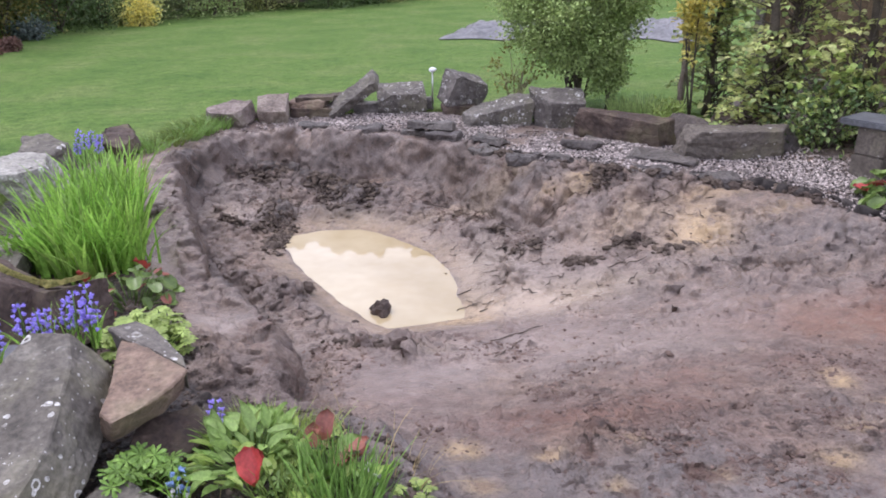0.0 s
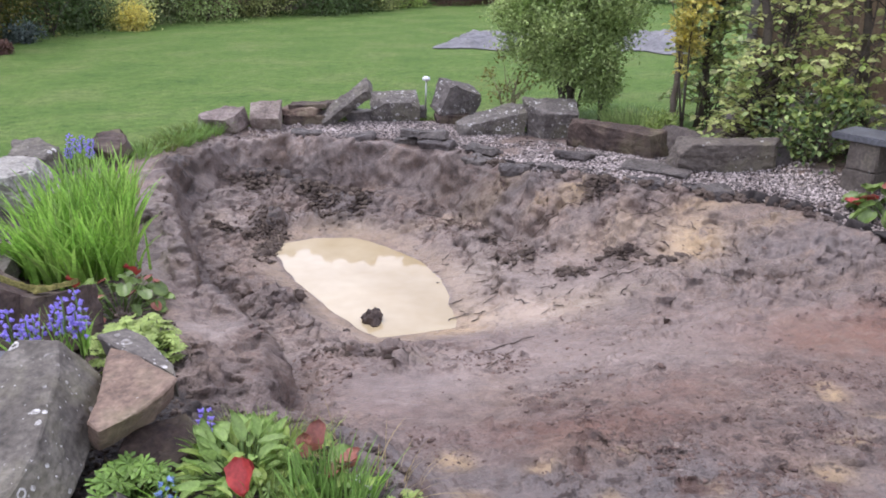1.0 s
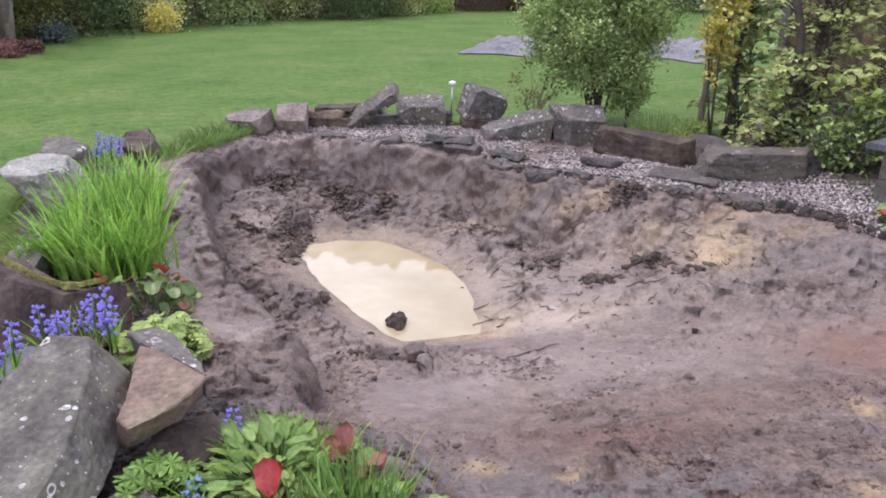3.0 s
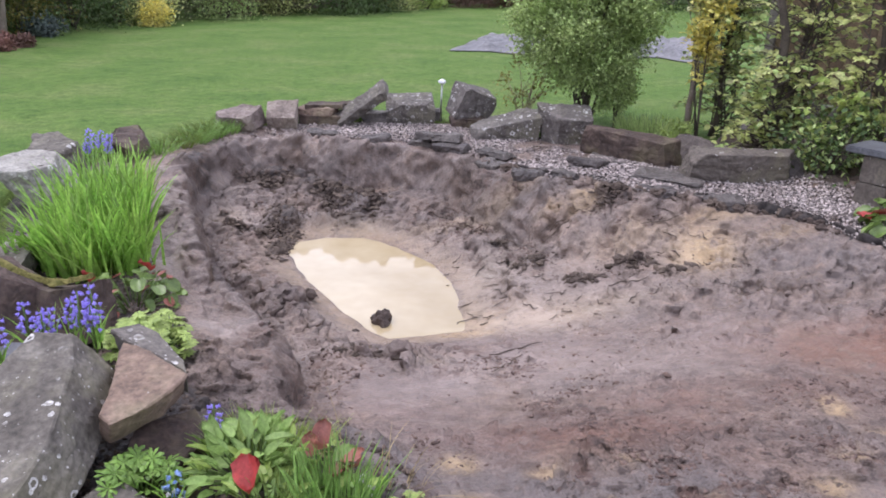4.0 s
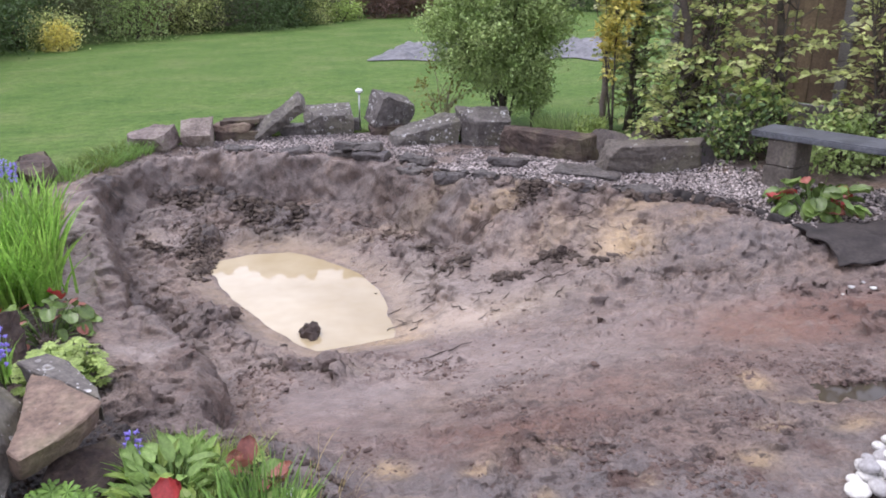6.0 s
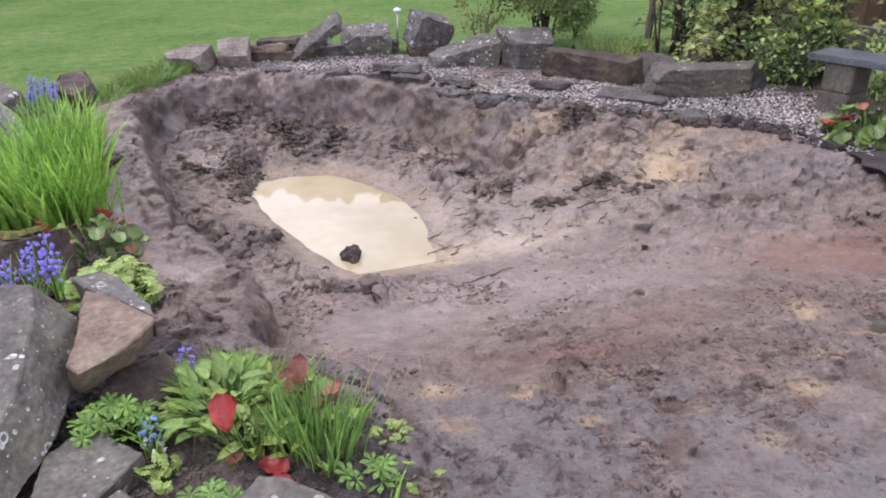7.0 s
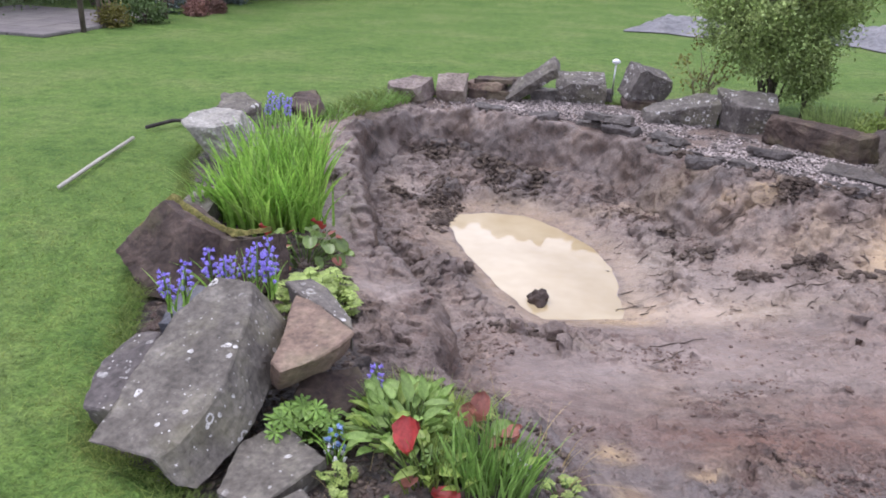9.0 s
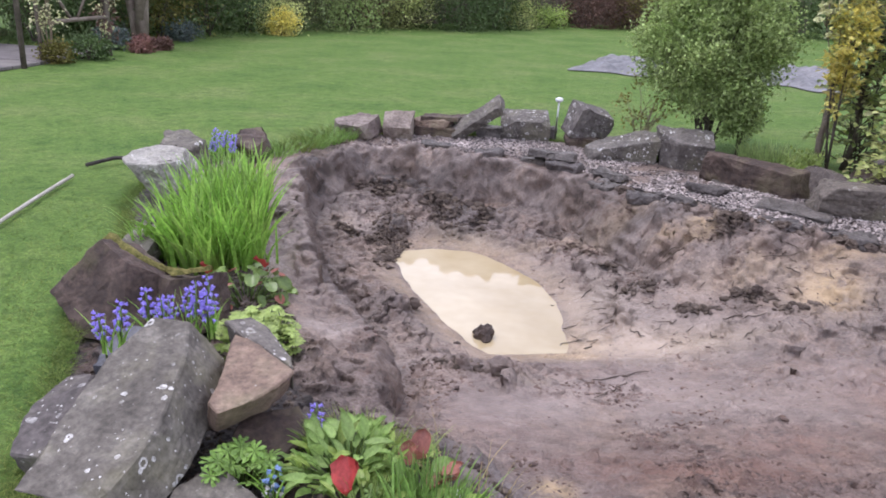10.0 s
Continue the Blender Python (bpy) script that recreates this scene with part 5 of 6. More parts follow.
# ---------------------------------------------------------------- stake light, pole, tarpaulin
def make_stake():
    t = thing("stake_light", (-0.42, 8.18, 0.0), "slim pale garden stake light with a white cap", "garden light")
    v, f = tube([(0, 0, -0.05), (0.004, 0, 0.2), (0.01, 0, 0.39)], 0.008, 8)
    build("stem", v, f, STEEL, t, True)
    v, f = tube([(0.01, 0, 0.37), (0.01, 0, 0.385), (0.01, 0, 0.405), (0.01, 0, 0.42)], [0.012, 0.04, 0.04, 0.015], 14)
    build("cap", v, f, WHITE, t, True)


make_stake()
v, f = tube([(-3.47, 3.88, 0.035), (-3.62, 4.45, 0.036), (-3.77, 5.06, 0.035)], 0.013, 10)
tagged(build("pole", v, f, POLE, None, True), "pale wooden pole lying on the lawn", "pole")
v, f = tube([(-3.86, 5.36, 0.04), (-3.78, 5.6, 0.05), (-3.5, 5.75, 0.05), (-3.25, 5.7, 0.04)], 0.016, 8)
tagged(build("hose", v, f, LINER, None, True), "short dark hose on the lawn", "hose")


def tarpaulin(x, y, w, d, turn, seed, label):
    gx, gy = np.meshgrid(np.linspace(-0.5, 0.5, 46), np.linspace(-0.5, 0.5, 34))
    a, b = gx.ravel(), gy.ravel()
    p = xy3(a * 3 + seed, b * 3)
    edge = 1 + 0.22 * vnoise(xy3(np.arctan2(b, a) * 1.6 + seed, 0 * a), seed)
    lx, ly = a * w * edge, b * d * edge
    z = 0.05 + 0.12 * np.abs(fbm(p, 1.6, 4, seed)) * smooth(0.0, 0.14, 0.5 - np.maximum(np.abs(a), np.abs(b))) + 0.04 * smooth(0.0, 0.2, 0.5 - np.maximum(np.abs(a), np.abs(b)))
    c, s = math.cos(radians(turn)), math.sin(radians(turn))
    v = np.stack([lx * c - ly * s, lx * s + ly * c, z - 0.03], -1)
    i = np.arange(46 * 34).reshape(34, 46)
    ob = build("tarpaulin", v, np.stack([i[:-1, :-1], i[:-1, 1:], i[1:, 1:], i[1:, :-1]], -1).reshape(-1, 4), TARP, None, True)
    ob.location = (x, y, 0)
    ob.modifiers.new("thick", "SOLIDIFY").thickness = 0.006
    tagged(ob, label, "tarpaulin")


tarpaulin(0.55, 15.7, 1.6, 2.6, -10, 3, "crumpled grey tarpaulin spread on the lawn")
tarpaulin(3.6, 15.6, 1.6, 3.4, -14, 5, "second grey sheet lying flat on the lawn behind shrubs")


# ---------------------------------------------------------------- leaf shapes
def oval_leaf(name, length, width, material, cup=0.15, droop=0.25, wave=0.0, blunt=0.5, seed=0):
    """A broad leaf along +y with a sunk midrib."""
    nu, nv = 7, 4
    v = []
    for i in range(nu + 1):
        u = i / nu
        half = width / 2 * math.sin(math.pi * min(1, u ** 0.8 * 0.97 + 0.03)) ** blunt
        for j in range(-nv // 2, nv // 2 + 1):
            s = j / (nv / 2)
            z = cup * width * s * s - droop * length * u * u + wave * width * math.sin(u * 17 + s * 3 + seed) * abs(s)
            v.append((half * s, length * u, z))
    w = nv + 1
    f = [[i * w + j, i * w + j + 1, (i + 1) * w + j + 1, (i + 1) * w + j] for i in range(nu) for j in range(nv)]
    me = bpy.data.meshes.new(name)
    me.from_pydata(v, [], f)
    me.materials.append(material)
    me.polygons.foreach_set("use_smooth", np.ones(len(f), bool))
    return me


def palm_leaf(name, size, material, lobes=7, seed=0):
    """A lobed leaf like a cranesbill's, spread from its stalk at the origin."""
    r = random.Random(seed)
    v, f = [(0, 0, 0)], []
    for k in range(lobes):
        a = math.radians(-150 + 300 * k / (lobes - 1))
        c, s, ln = math.sin(a), math.cos(a), size * r.uniform(0.85, 1.1)
        i = len(v)
        for along, across, up in ((0.45, -0.13, 0.0), (0.72, -0.2, -0.02), (1.0, 0.0, -0.1), (0.72, 0.2, -0.02), (0.45, 0.13, 0.0), (0.6, 0, 0.03)):
            v.append(((along * c + across * s) * ln, (along * s - across * c) * ln, up * ln))
        f += [[0, i, i + 5], [i, i + 1, i + 5], [i + 1, i + 2, i + 5], [i + 2, i + 3, i + 5], [i + 3, i + 4, i + 5], [0, i + 5, i + 4]]
    me = bpy.data.meshes.new(name)
    me.from_pydata(v, [], f)
    me.materials.append(material)
    return me


def leaf_at(name, me, parent, at, yaw, pitch, roll=0.0, scale=1.0, label=""):
    ob = new(name, me)
    ob.parent = parent
    ob.matrix_basis = Matrix.Translation(at) @ Matrix.Rotation(radians(yaw), 4, "Z") @ Matrix.Rotation(radians(pitch), 4, "X") @ Matrix.Rotation(radians(roll), 4, "Y") @ Matrix.Scale(scale, 4)
    if label:
        tagged(ob, label)
    return ob


def rosette(name, x, y, z, kinds, many, spread, tall, label, category, seed, stalk=True, pitch=(15, 65), big=1.0):
    """A plant of broad leaves on short stalks; kinds: (mesh, part name, share)."""
    r = random.Random(seed)
    t = thing(name, (x, y, z), label, category)
    for k in range(many):
        a, q = r.uniform(0, 360), math.sqrt(r.random()) * spread
        p = (q * math.cos(radians(a)), q * math.sin(radians(a)), tall * r.uniform(0.35, 1.0) * (1 - 0.4 * (q / spread) ** 2))
        me, part_name = r.choices([(m, n) for m, n, _ in kinds], [w for *_, w in kinds])[0]
        leaf = leaf_at(part_name, me, t, p, a - 90 + r.uniform(-50, 50), r.uniform(*pitch), r.uniform(-25, 25), big * r.uniform(0.75, 1.2))
        if stalk:
            v, f = tube([(p[0] * 0.3, p[1] * 0.3, -0.03), (p[0] * 0.7, p[1] * 0.7, p[2] * 0.6), p], [0.004, 0.003, 0.0025], 5)
            stem = build("stalk", v, f, STEM, leaf, True)
            stem.matrix_parent_inverse = leaf.matrix_basis.inverted()
    return t


BELLS = {}


def bell_mesh(petals):
    """A nodding bell of six petals whose tips curl outwards."""
    if petals.name in BELLS:
        return BELLS[petals.name]
    v, f, n = [], [], 12
    for along, rad in ((0.0, 0.003), (0.006, 0.0075), (0.014, 0.0085), (0.02, 0.0125)):
        for k in range(n):
            out = rad * (1.0 if k % 2 == 0 else 0.84)
            v.append((out * math.cos(k * 6.2832 / n), out * math.sin(k * 6.2832 / n), along - (0.0 if k % 2 == 0 or along < 0.02 else 0.007)))
    f = [[i * n + k, i * n + (k + 1) % n, (i + 1) * n + (k + 1) % n, (i + 1) * n + k] for i in range(3) for k in range(n)] + [list(range(n))[::-1]]
    me = bpy.data.meshes.new("bell")
    me.from_pydata(v, [], f)
    me.materials.append(petals)
    BELLS[petals.name] = me
    return me


def bluebell(x, y, z, tall, seed, lean=(0, 0), petals=BLUE, label="violet-blue bluebell in flower", many=19):
    r = np.random.default_rng(seed)
    t = thing("bluebell", (x, y, z), label, "flower", "bluebells in the border")
    v, f = tube([(0, 0, -0.03), (lean[0] * 0.4, lean[1] * 0.4, tall * 0.55), (lean[0], lean[1], tall)], [0.0045, 0.004, 0.002], 6)
    build("stem", v, f, STEM, t, True)
    v, f = tube([(lean[0] * 0.75, lean[1] * 0.75, tall * 0.5), (lean[0], lean[1], tall * 1.01)], [0.003, 0.002], 5)
    head = build("flower_head", v, f, STEM, t, True)
    me = bell_mesh(petals)
    for k in range(many):
        u = 0.42 + 0.58 * (k + r.random()) / many
        a = k * 2.4 + r.uniform(-0.4, 0.4)
        rad = 0.006 + 0.016 * math.sin((1.04 - u) * 3.0)
        ob = new("bell", me)
        ob.parent = head
        ob.location = (math.cos(a) * rad + lean[0] * u, math.sin(a) * rad + lean[1] * u, tall * u)
        ob.rotation_euler = (0, r.uniform(1.9, 2.9) - 0.9 * (u > 0.85), a)
        s = r.uniform(0.75, 1.05) * (1.25 - 0.5 * u)
        ob.scale = (s, s, s)
    n = 7
    lp = np.zeros((n, 3))
    lp[:, :2] = r.uniform(-0.02, 0.02, (n, 2))
    v, f = blades(lp, r.uniform(-0.6, 0.6, (n, 2)), r.uniform(0.12, 0.22, n), 0.01, 0.6, 4)
    build("foliage", v, f, IRIS, t)
    return t


def single_blades(t, outline, many, length, width, material, seed):
    """Sword leaves of their own on the near side of a clump."""
    r = np.random.default_rng(seed)
    shapes = []
    for k in range(10):
        np.random.seed(seed + k)
        v, f = blades(np.zeros((1, 3)), np.array([[r.uniform(-0.2, 0.3), r.uniform(-0.7, -0.1)]]), length * r.uniform(0.6, 1.05), width, 0.8, 6)
        me = bpy.data.meshes.new("sword_leaf")
        me.from_pydata([tuple(p) for p in v], [], f.tolist())
        me.materials.append(material)
        shapes.append(me)
    (ax, ay), (bx, by) = outline
    for k in range(many):
        u = r.random()
        x, y = ax + (bx - ax) * u + r.normal(0, 0.06), ay + (by - ay) * u + abs(r.normal(0, 0.12))
        ob = new("sword_leaf", shapes[k % 10])
        ob.parent = t
        ob.location = Vector((x, y, level(x, y) - 0.01)) - t.location
        ob.rotation_euler = (0, 0, r.uniform(-1.0, 1.0))


def clump(name, outline, many, length, width, material, label, category, seed, droop=0.5, lean=0.45, kind="", z=None):
    """Upright blades rising from an outline on the ground."""
    r = np.random.default_rng(seed)
    px, py = np.array([p[0] for p in outline]), np.array([p[1] for p in outline])
    x, y = r.uniform(px.min(), px.max(), many * 4), r.uniform(py.min(), py.max(), many * 4)
    d = inside(x, y, outline)
    ok = np.where(d > 0)[0][:many]
    x, y, n = x[ok], y[ok], len(ok)
    zz = soil_at(x, y) - 0.01 if z is None else np.full(n, z)
    c = np.array([px.mean(), py.mean()])
    span = max(np.ptp(px), np.ptp(py)) / 2
    away = (np.stack([x, y], -1) - c) / span * lean + r.normal(0, 0.16, (n, 2))
    np.random.seed(seed)
    v, f = blades(np.stack([x, y, zz], -1), away, r.uniform(length * 0.6, length * 1.1, n), r.uniform(width * 0.7, width * 1.2, n), droop, 5)
    t = thing(name, (0, 0, 0), label, category, kind=kind)
    o = (float(c[0]), float(c[1]), float(zz.mean()))
    t.location = o
    build("foliage", v - np.array(o), f, material, t, True)
    return t


def bush(name, x, y, w, d, h, material, many, size, label, category="shrub", seed=0, z=0.0, low=0.12, knots=60, stems=7, tight=0.16, extra=None, group="", bark=BARK, thick=0.02, trunk=None, broad=0.55, flat=0.6):
    """Stems that fork into a crown of leaf clusters with an uneven outline."""
    r = np.random.default_rng(seed)
    t = thing(name, (x, y, z), label, category, group)
    dirs = unit(r.standard_normal((knots, 3)))
    rad = r.uniform(0.35, 1.0, knots) ** 0.5
    k = dirs * rad[:, None] * [w / 2, d / 2, h * (1 - low) / 2] * r.uniform(0.8, 1.12, (knots, 1)) + [0, 0, h * (low + (1 - low) / 2)]
    k[:, 2] = np.maximum(k[:, 2], h * low * 0.8)
    limbs = []
    for j in range(stems):
        goal = k[r.integers(knots)]
        b0 = np.array([r.uniform(-0.06, 0.06) * w, r.uniform(-0.06, 0.06) * d, -0.05])
        mid = b0 * 0.5 + goal * [0.35, 0.35, 0.55] + r.normal(0, 0.02 * h, 3)
        limbs.append(([b0, mid, goal], [thick, thick * 0.65, thick * 0.2], 6))
        for _ in range(2):
            g2 = k[r.integers(knots)]
            limbs.append(([mid, (mid + g2) / 2 + r.normal(0, 0.02 * h, 3), g2], [thick * 0.5, thick * 0.35, thick * 0.15], 5))
    if trunk:
        limbs.append(([(0, 0, -0.05), (trunk * 0.8, 0, h * 0.3), (-trunk, trunk, h * 0.6), (0, 0, h * 0.9)], [trunk, trunk * 0.85, trunk * 0.7, trunk * 0.4], 9))
    v, f = tubes(limbs)
    build("wood", v, f, bark, t, True)
    for n, (mat, share, lsize) in enumerate([(material, 1.0, size)] + (extra or [])):
        m = int(many * share)
        own = r.integers(0, knots, m) if n == 0 else r.choice(r.permutation(knots)[: max(3, knots // 3)], m)
        off = r.standard_normal((m, 3)) * tight * min(w, d, h) * 0.75
        pos = k[own] + off
        pos[:, 2] = np.maximum(pos[:, 2], 0.02)
        way = (unit(pos - [0, 0, h * 0.35]) + 0.8 * r.standard_normal((m, 3))) * [1, 1, flat / 0.6]
        up = unit(r.standard_normal((m, 3)) * flat + [0, 0, 1])
        v, f = leaves(pos, way, up, lsize * r.uniform(0.6, 1.2, m), lsize * broad * r.uniform(0.75, 1.25, m))
        build("crown" if n == 0 else "blossom", v, f, mat, t)
    return t


def spray_shrub(name, x, y, w, d, h, material, twigs, size, label, seed=0, low=0.08, stems=5, thick=0.03, group="", bark=BARK, category="shrub", broad=0.72, extra=None):
    """Swaying stems with side twigs, each tipped by a spray of paired leaves."""
    r = np.random.default_rng(seed)
    t = thing(name, (x, y, 0.0), label, category, group)
    limbs, rods = [], []
    for j in range(stems):
        a = r.uniform(0, 6.28)
        head = np.array([math.cos(a) * w * r.uniform(0.15, 0.45), math.sin(a) * d * r.uniform(0.15, 0.45), h * r.uniform(0.8, 1.0)])
        foot = np.array([r.uniform(-0.1, 0.1) * w, r.uniform(-0.1, 0.1) * d, -0.05])
        path = np.array([foot + (head - foot) * [u ** 1.3, u ** 1.3, u] + r.normal(0, 0.025, 3) * (0 < u < 1) for u in np.linspace(0, 1, 7)])
        fat = thick * (1.0 if j == 0 else r.uniform(0.14, 0.3))
        limbs.append((path, fat * np.linspace(1, 0.25, 7), 8 if j == 0 else 6))
        rods.append(path)
    pos, way, up = [], [], []
    for _ in range(twigs):
        path = rods[r.integers(stems)]
        u = r.uniform(low, 1.0) * 6
        k = min(5, int(u))
        p = path[k] + (path[k + 1] - path[k]) * (u - k)
        a = r.uniform(0, 6.28)
        out = unit(np.array([math.cos(a) * w, math.sin(a) * d, r.uniform(0.0, 0.7) * min(w, d)]))
        ln = r.uniform(0.12, 0.5) * w * (1.1 - 0.4 * u / 6)
        mid, tip = p + out * ln * 0.55 + [0, 0, 0.04], p + out * ln + [0, 0, r.uniform(-0.05, 0.05)]
        limbs.append(([p, mid, tip], [0.006, 0.0045, 0.002], 5))
        side = unit(np.cross(out, [0, 0, 1.0]))
        for along in (0.5, 0.68, 0.84, 1.0):
            if r.random() < 0.2:
                continue
            q = mid + (tip - mid) * (along - 0.5) * 2 if along > 0.55 else mid
            for sgn in (1, -1):
                pos.append(q + r.normal(0, 0.008, 3))
                way.append(out * (0.5 + 0.9 * (along == 1.0)) + side * sgn * r.uniform(0.5, 1.1) + [0, 0, r.uniform(-0.55, 0.15)])
                up.append(unit(np.array([0, 0, 1.0]) + 0.45 * r.standard_normal(3) - 0.25 * out))
    v, f = tubes(limbs)
    build("wood", v, f, bark, t, True)
    pos, way, up = np.array(pos), np.array(way), np.array(up)
    n = len(pos)
    pick = r.random(n) < (extra[1] if extra else 0.0)
    for part_name, mat, sel in (("crown", material, ~pick),) + ((("shaded_leaves", extra[0], pick),) if extra else ()):
        m = int(sel.sum())
        v, f = leaves(pos[sel], way[sel], up[sel], size * r.uniform(0.65, 1.2, m), size * broad * r.uniform(0.8, 1.15, m), 0.2, 0.22)
        build(part_name, v, f, mat, t, True)
    return t


# ---------------------------------------------------------------- the flower border
iris = clump("flag_leaf_clump", [(-2.52, 4.3), (-2.34, 3.82), (-2.0, 3.7), (-1.8, 3.95), (-1.98, 4.45), (-2.22, 4.95), (-2.58, 5.0)], 700, 0.46, 0.026, IRIS, "dense clump of bright green upright sword leaves", "plant", 3, 1.0, 0.3)
single_blades(iris, [(-2.45, 3.85), (-1.85, 3.85)], 240, 0.44, 0.02, IRIS, 77)
clump("dry_grass", [(-2.45, 5.0), (-2.25, 4.95), (-2.25, 5.25), (-2.5, 5.3)], 160, 0.3, 0.006, STRAW, "wispy straw-coloured dry grass behind the sword leaves", "grass", 5, 0.4, 0.3)
for k, (x, y) in enumerate([(-2.72, 6.42), (-2.64, 6.68), (-2.56, 6.88), (-2.66, 7.02), (-2.5, 7.12), (-2.6, 7.3), (-2.42, 7.34)]):
    clump("grass_tuft", [(x - 0.13, y - 0.1), (x + 0.12, y - 0.12), (x + 0.14, y + 0.1), (x - 0.1, y + 0.14)], 150, 0.15, 0.009, GRASS if k % 2 else LEAF_SWORD, "ragged turf tuft hanging over the pond rim", "grass", 60 + k, 0.9, 0.9, z=-0.01)
clump("grass_tuft", [(-0.86, 2.22), (-0.55, 2.2), (-0.46, 2.36), (-0.7, 2.42), (-0.88, 2.38)], 700, 0.15, 0.004, LEAF_FRESH, "fine yellow-green grass tuft in the border", "grass", 7, 0.5, 0.6)
clump("grass_tuft", [(-0.5, 1.84), (-0.32, 1.78), (-0.24, 1.95), (-0.36, 2.08), (-0.5, 2.02)], 210, 0.23, 0.011, LEAF_SWORD, "tuft of long strap-shaped green grass in the border", "grass", 8, 0.45, 0.5)
clump("grass_tuft", [(-0.62, 1.85), (-0.5, 1.82), (-0.5, 1.95), (-0.6, 1.98)], 60, 0.2, 0.008, GRASS, "small tuft of grass among the border leaves", "grass", 9, 0.5, 0.6)
clump("dry_grass", [(-0.5, 2.1), (-0.15, 2.0), (-0.12, 2.25), (-0.45, 2.4)], 36, 0.2, 0.005, STRAW, "few dry straws at the mud's edge", "grass", 10, 0.7, 0.9)
clump("dry_grass", [(-0.95, 1.7), (-0.65, 1.65), (-0.6, 1.95), (-0.85, 2.0)], 24, 0.1, 0.003, STRAW, "thin dry weeds between the kerb stones", "grass", 11, 0.7, 0.9)

SOFT = oval_leaf("leaf", 0.092, 0.04, LEAF_GREY, 0.3, 0.25, 0.04, 0.7)
SOFT2 = oval_leaf("leaf", 0.085, 0.03, LEAF_FRESH, 0.3, 0.3, 0.04, 0.7)
PALM = palm_leaf("leaf", 0.045, LEAF_CRANE, 7, 2)
FERN = palm_leaf("leaf", 0.028, LEAF_FRESH, 9, 3)
ROUND = oval_leaf("leaf", 0.1, 0.085, LEAF_BERG, 0.22, 0.25, 0.05, 0.45)
RUST = oval_leaf("rust_leaf", 0.075, 0.06, LEAF_RUST, 0.2, 0.2, 0.04, 0.45)
SCARLET = oval_leaf("scarlet_leaf", 0.115, 0.085, LEAF_SCARLET, 0.3, 0.3, 0.13, 0.6)
REDROUND = oval_leaf("red_leaf", 0.085, 0.075, LEAF_SCARLET, 0.22, 0.25, 0.06, 0.45)

g = soil_at(np.array([-0.7, -0.6]), np.array([2.1, 1.95]))
rosette("leafy_plant", -0.7, 2.13, float(g[0]), [(SOFT, "leaf", 3), (SOFT2, "leaf", 1)], 96, 0.17, 0.15, "broad pale green leafy rosette in the border", "plant", 3, pitch=(10, 78))
t = rosette("bergenia", -0.6, 1.94, float(g[1]), [(SOFT2, "leaf", 3), (PALM, "leaf", 2)], 26, 0.13, 0.1, "low plant with one big scarlet leaf", "plant", 4)
leaf_at("scarlet_leaf", SCARLET, t, (-0.04, -0.01, 0.21), 190, -42, 14, 0.95, "big scarlet leaf")
leaf_at("scarlet_leaf", SCARLET, t, (-0.01, 0.0, 0.19), 140, -35, -20, 0.7, "big scarlet leaf")
leaf_at("rust_leaf", RUST, t, (0.0, -0.08, 0.05), 170, 10, 0, 0.8, "rust-brown fading leaf")
t = rosette("bergenia", -0.46, 2.12, level(-0.46, 2.12), [(RUST, "rust_leaf", 3), (ROUND, "leaf", 1)], 12, 0.1, 0.12, "reddish-leaved plant in the border", "plant", 5)
t = rosette("bergenia", -0.43, 1.76, level(-0.43, 1.76), [(REDROUND, "red_leaf", 1)], 2, 0.03, 0.06, "few rusty red leaves by the lichened slab", "plant", 6, pitch=(5, 40))
rosette("cranesbill", -1.03, 2.04, 0.0, [(PALM, "leaf", 1)], 36, 0.11, 0.1, "clump of lobed green cranesbill leaves", "plant", 7, pitch=(-10, 40))
rosette("cranesbill", -0.22, 1.8, level(-0.22, 1.8), [(PALM, "leaf", 1)], 9, 0.07, 0.09, "lobed green leaves at the mud's edge", "plant", 8, pitch=(-10, 40))
rosette("cranesbill", -0.64, 1.66, level(-0.64, 1.66), [(PALM, "leaf", 1)], 9, 0.1, 0.06, "low lobed green leaves by the kerb stones", "plant", 9, pitch=(-10, 40))
rosette("cranesbill", -0.4, 1.95, level(-0.4, 1.95), [(PALM, "leaf", 1), (SOFT2, "leaf", 1)], 14, 0.14, 0.09, "mixed green leaves under the grass tuft", "plant", 19, pitch=(-10, 40))
rosette("corydalis", -1.38, 2.95, level(-1.4, 2.95), [(FERN, "leaf", 1)], 170, 0.19, 0.2, "ferny bright green mound between stones", "plant", 10, pitch=(-35, 35), big=1.35)
t = rosette("bergenia", -1.68, 3.5, level(-1.68, 3.5), [(ROUND, "leaf", 4), (RUST, "rust_leaf", 1.5)], 44, 0.2, 0.17, "leathery green leaves with red ones among them", "plant", 11, pitch=(-50, 25), big=0.78)
leaf_at("scarlet_leaf", SCARLET, t, (0.06, 0.08, 0.16), 150, 60, 0, 0.8, "scarlet leaf")
leaf_at("scarlet_leaf", SCARLET, t, (-0.22, 0.0, 0.12), 170, 70, 0, 0.75, "scarlet leaf")
t = rosette("bergenia", 2.74, 4.86, level(2.74, 4.86), [(ROUND, "leaf", 6), (RUST, "rust_leaf", 2), (REDROUND, "red_leaf", 1)], 54, 0.24, 0.2, "leathery green plant with red leaves beside the bench", "plant", 12, pitch=(-55, 30), big=1.3)

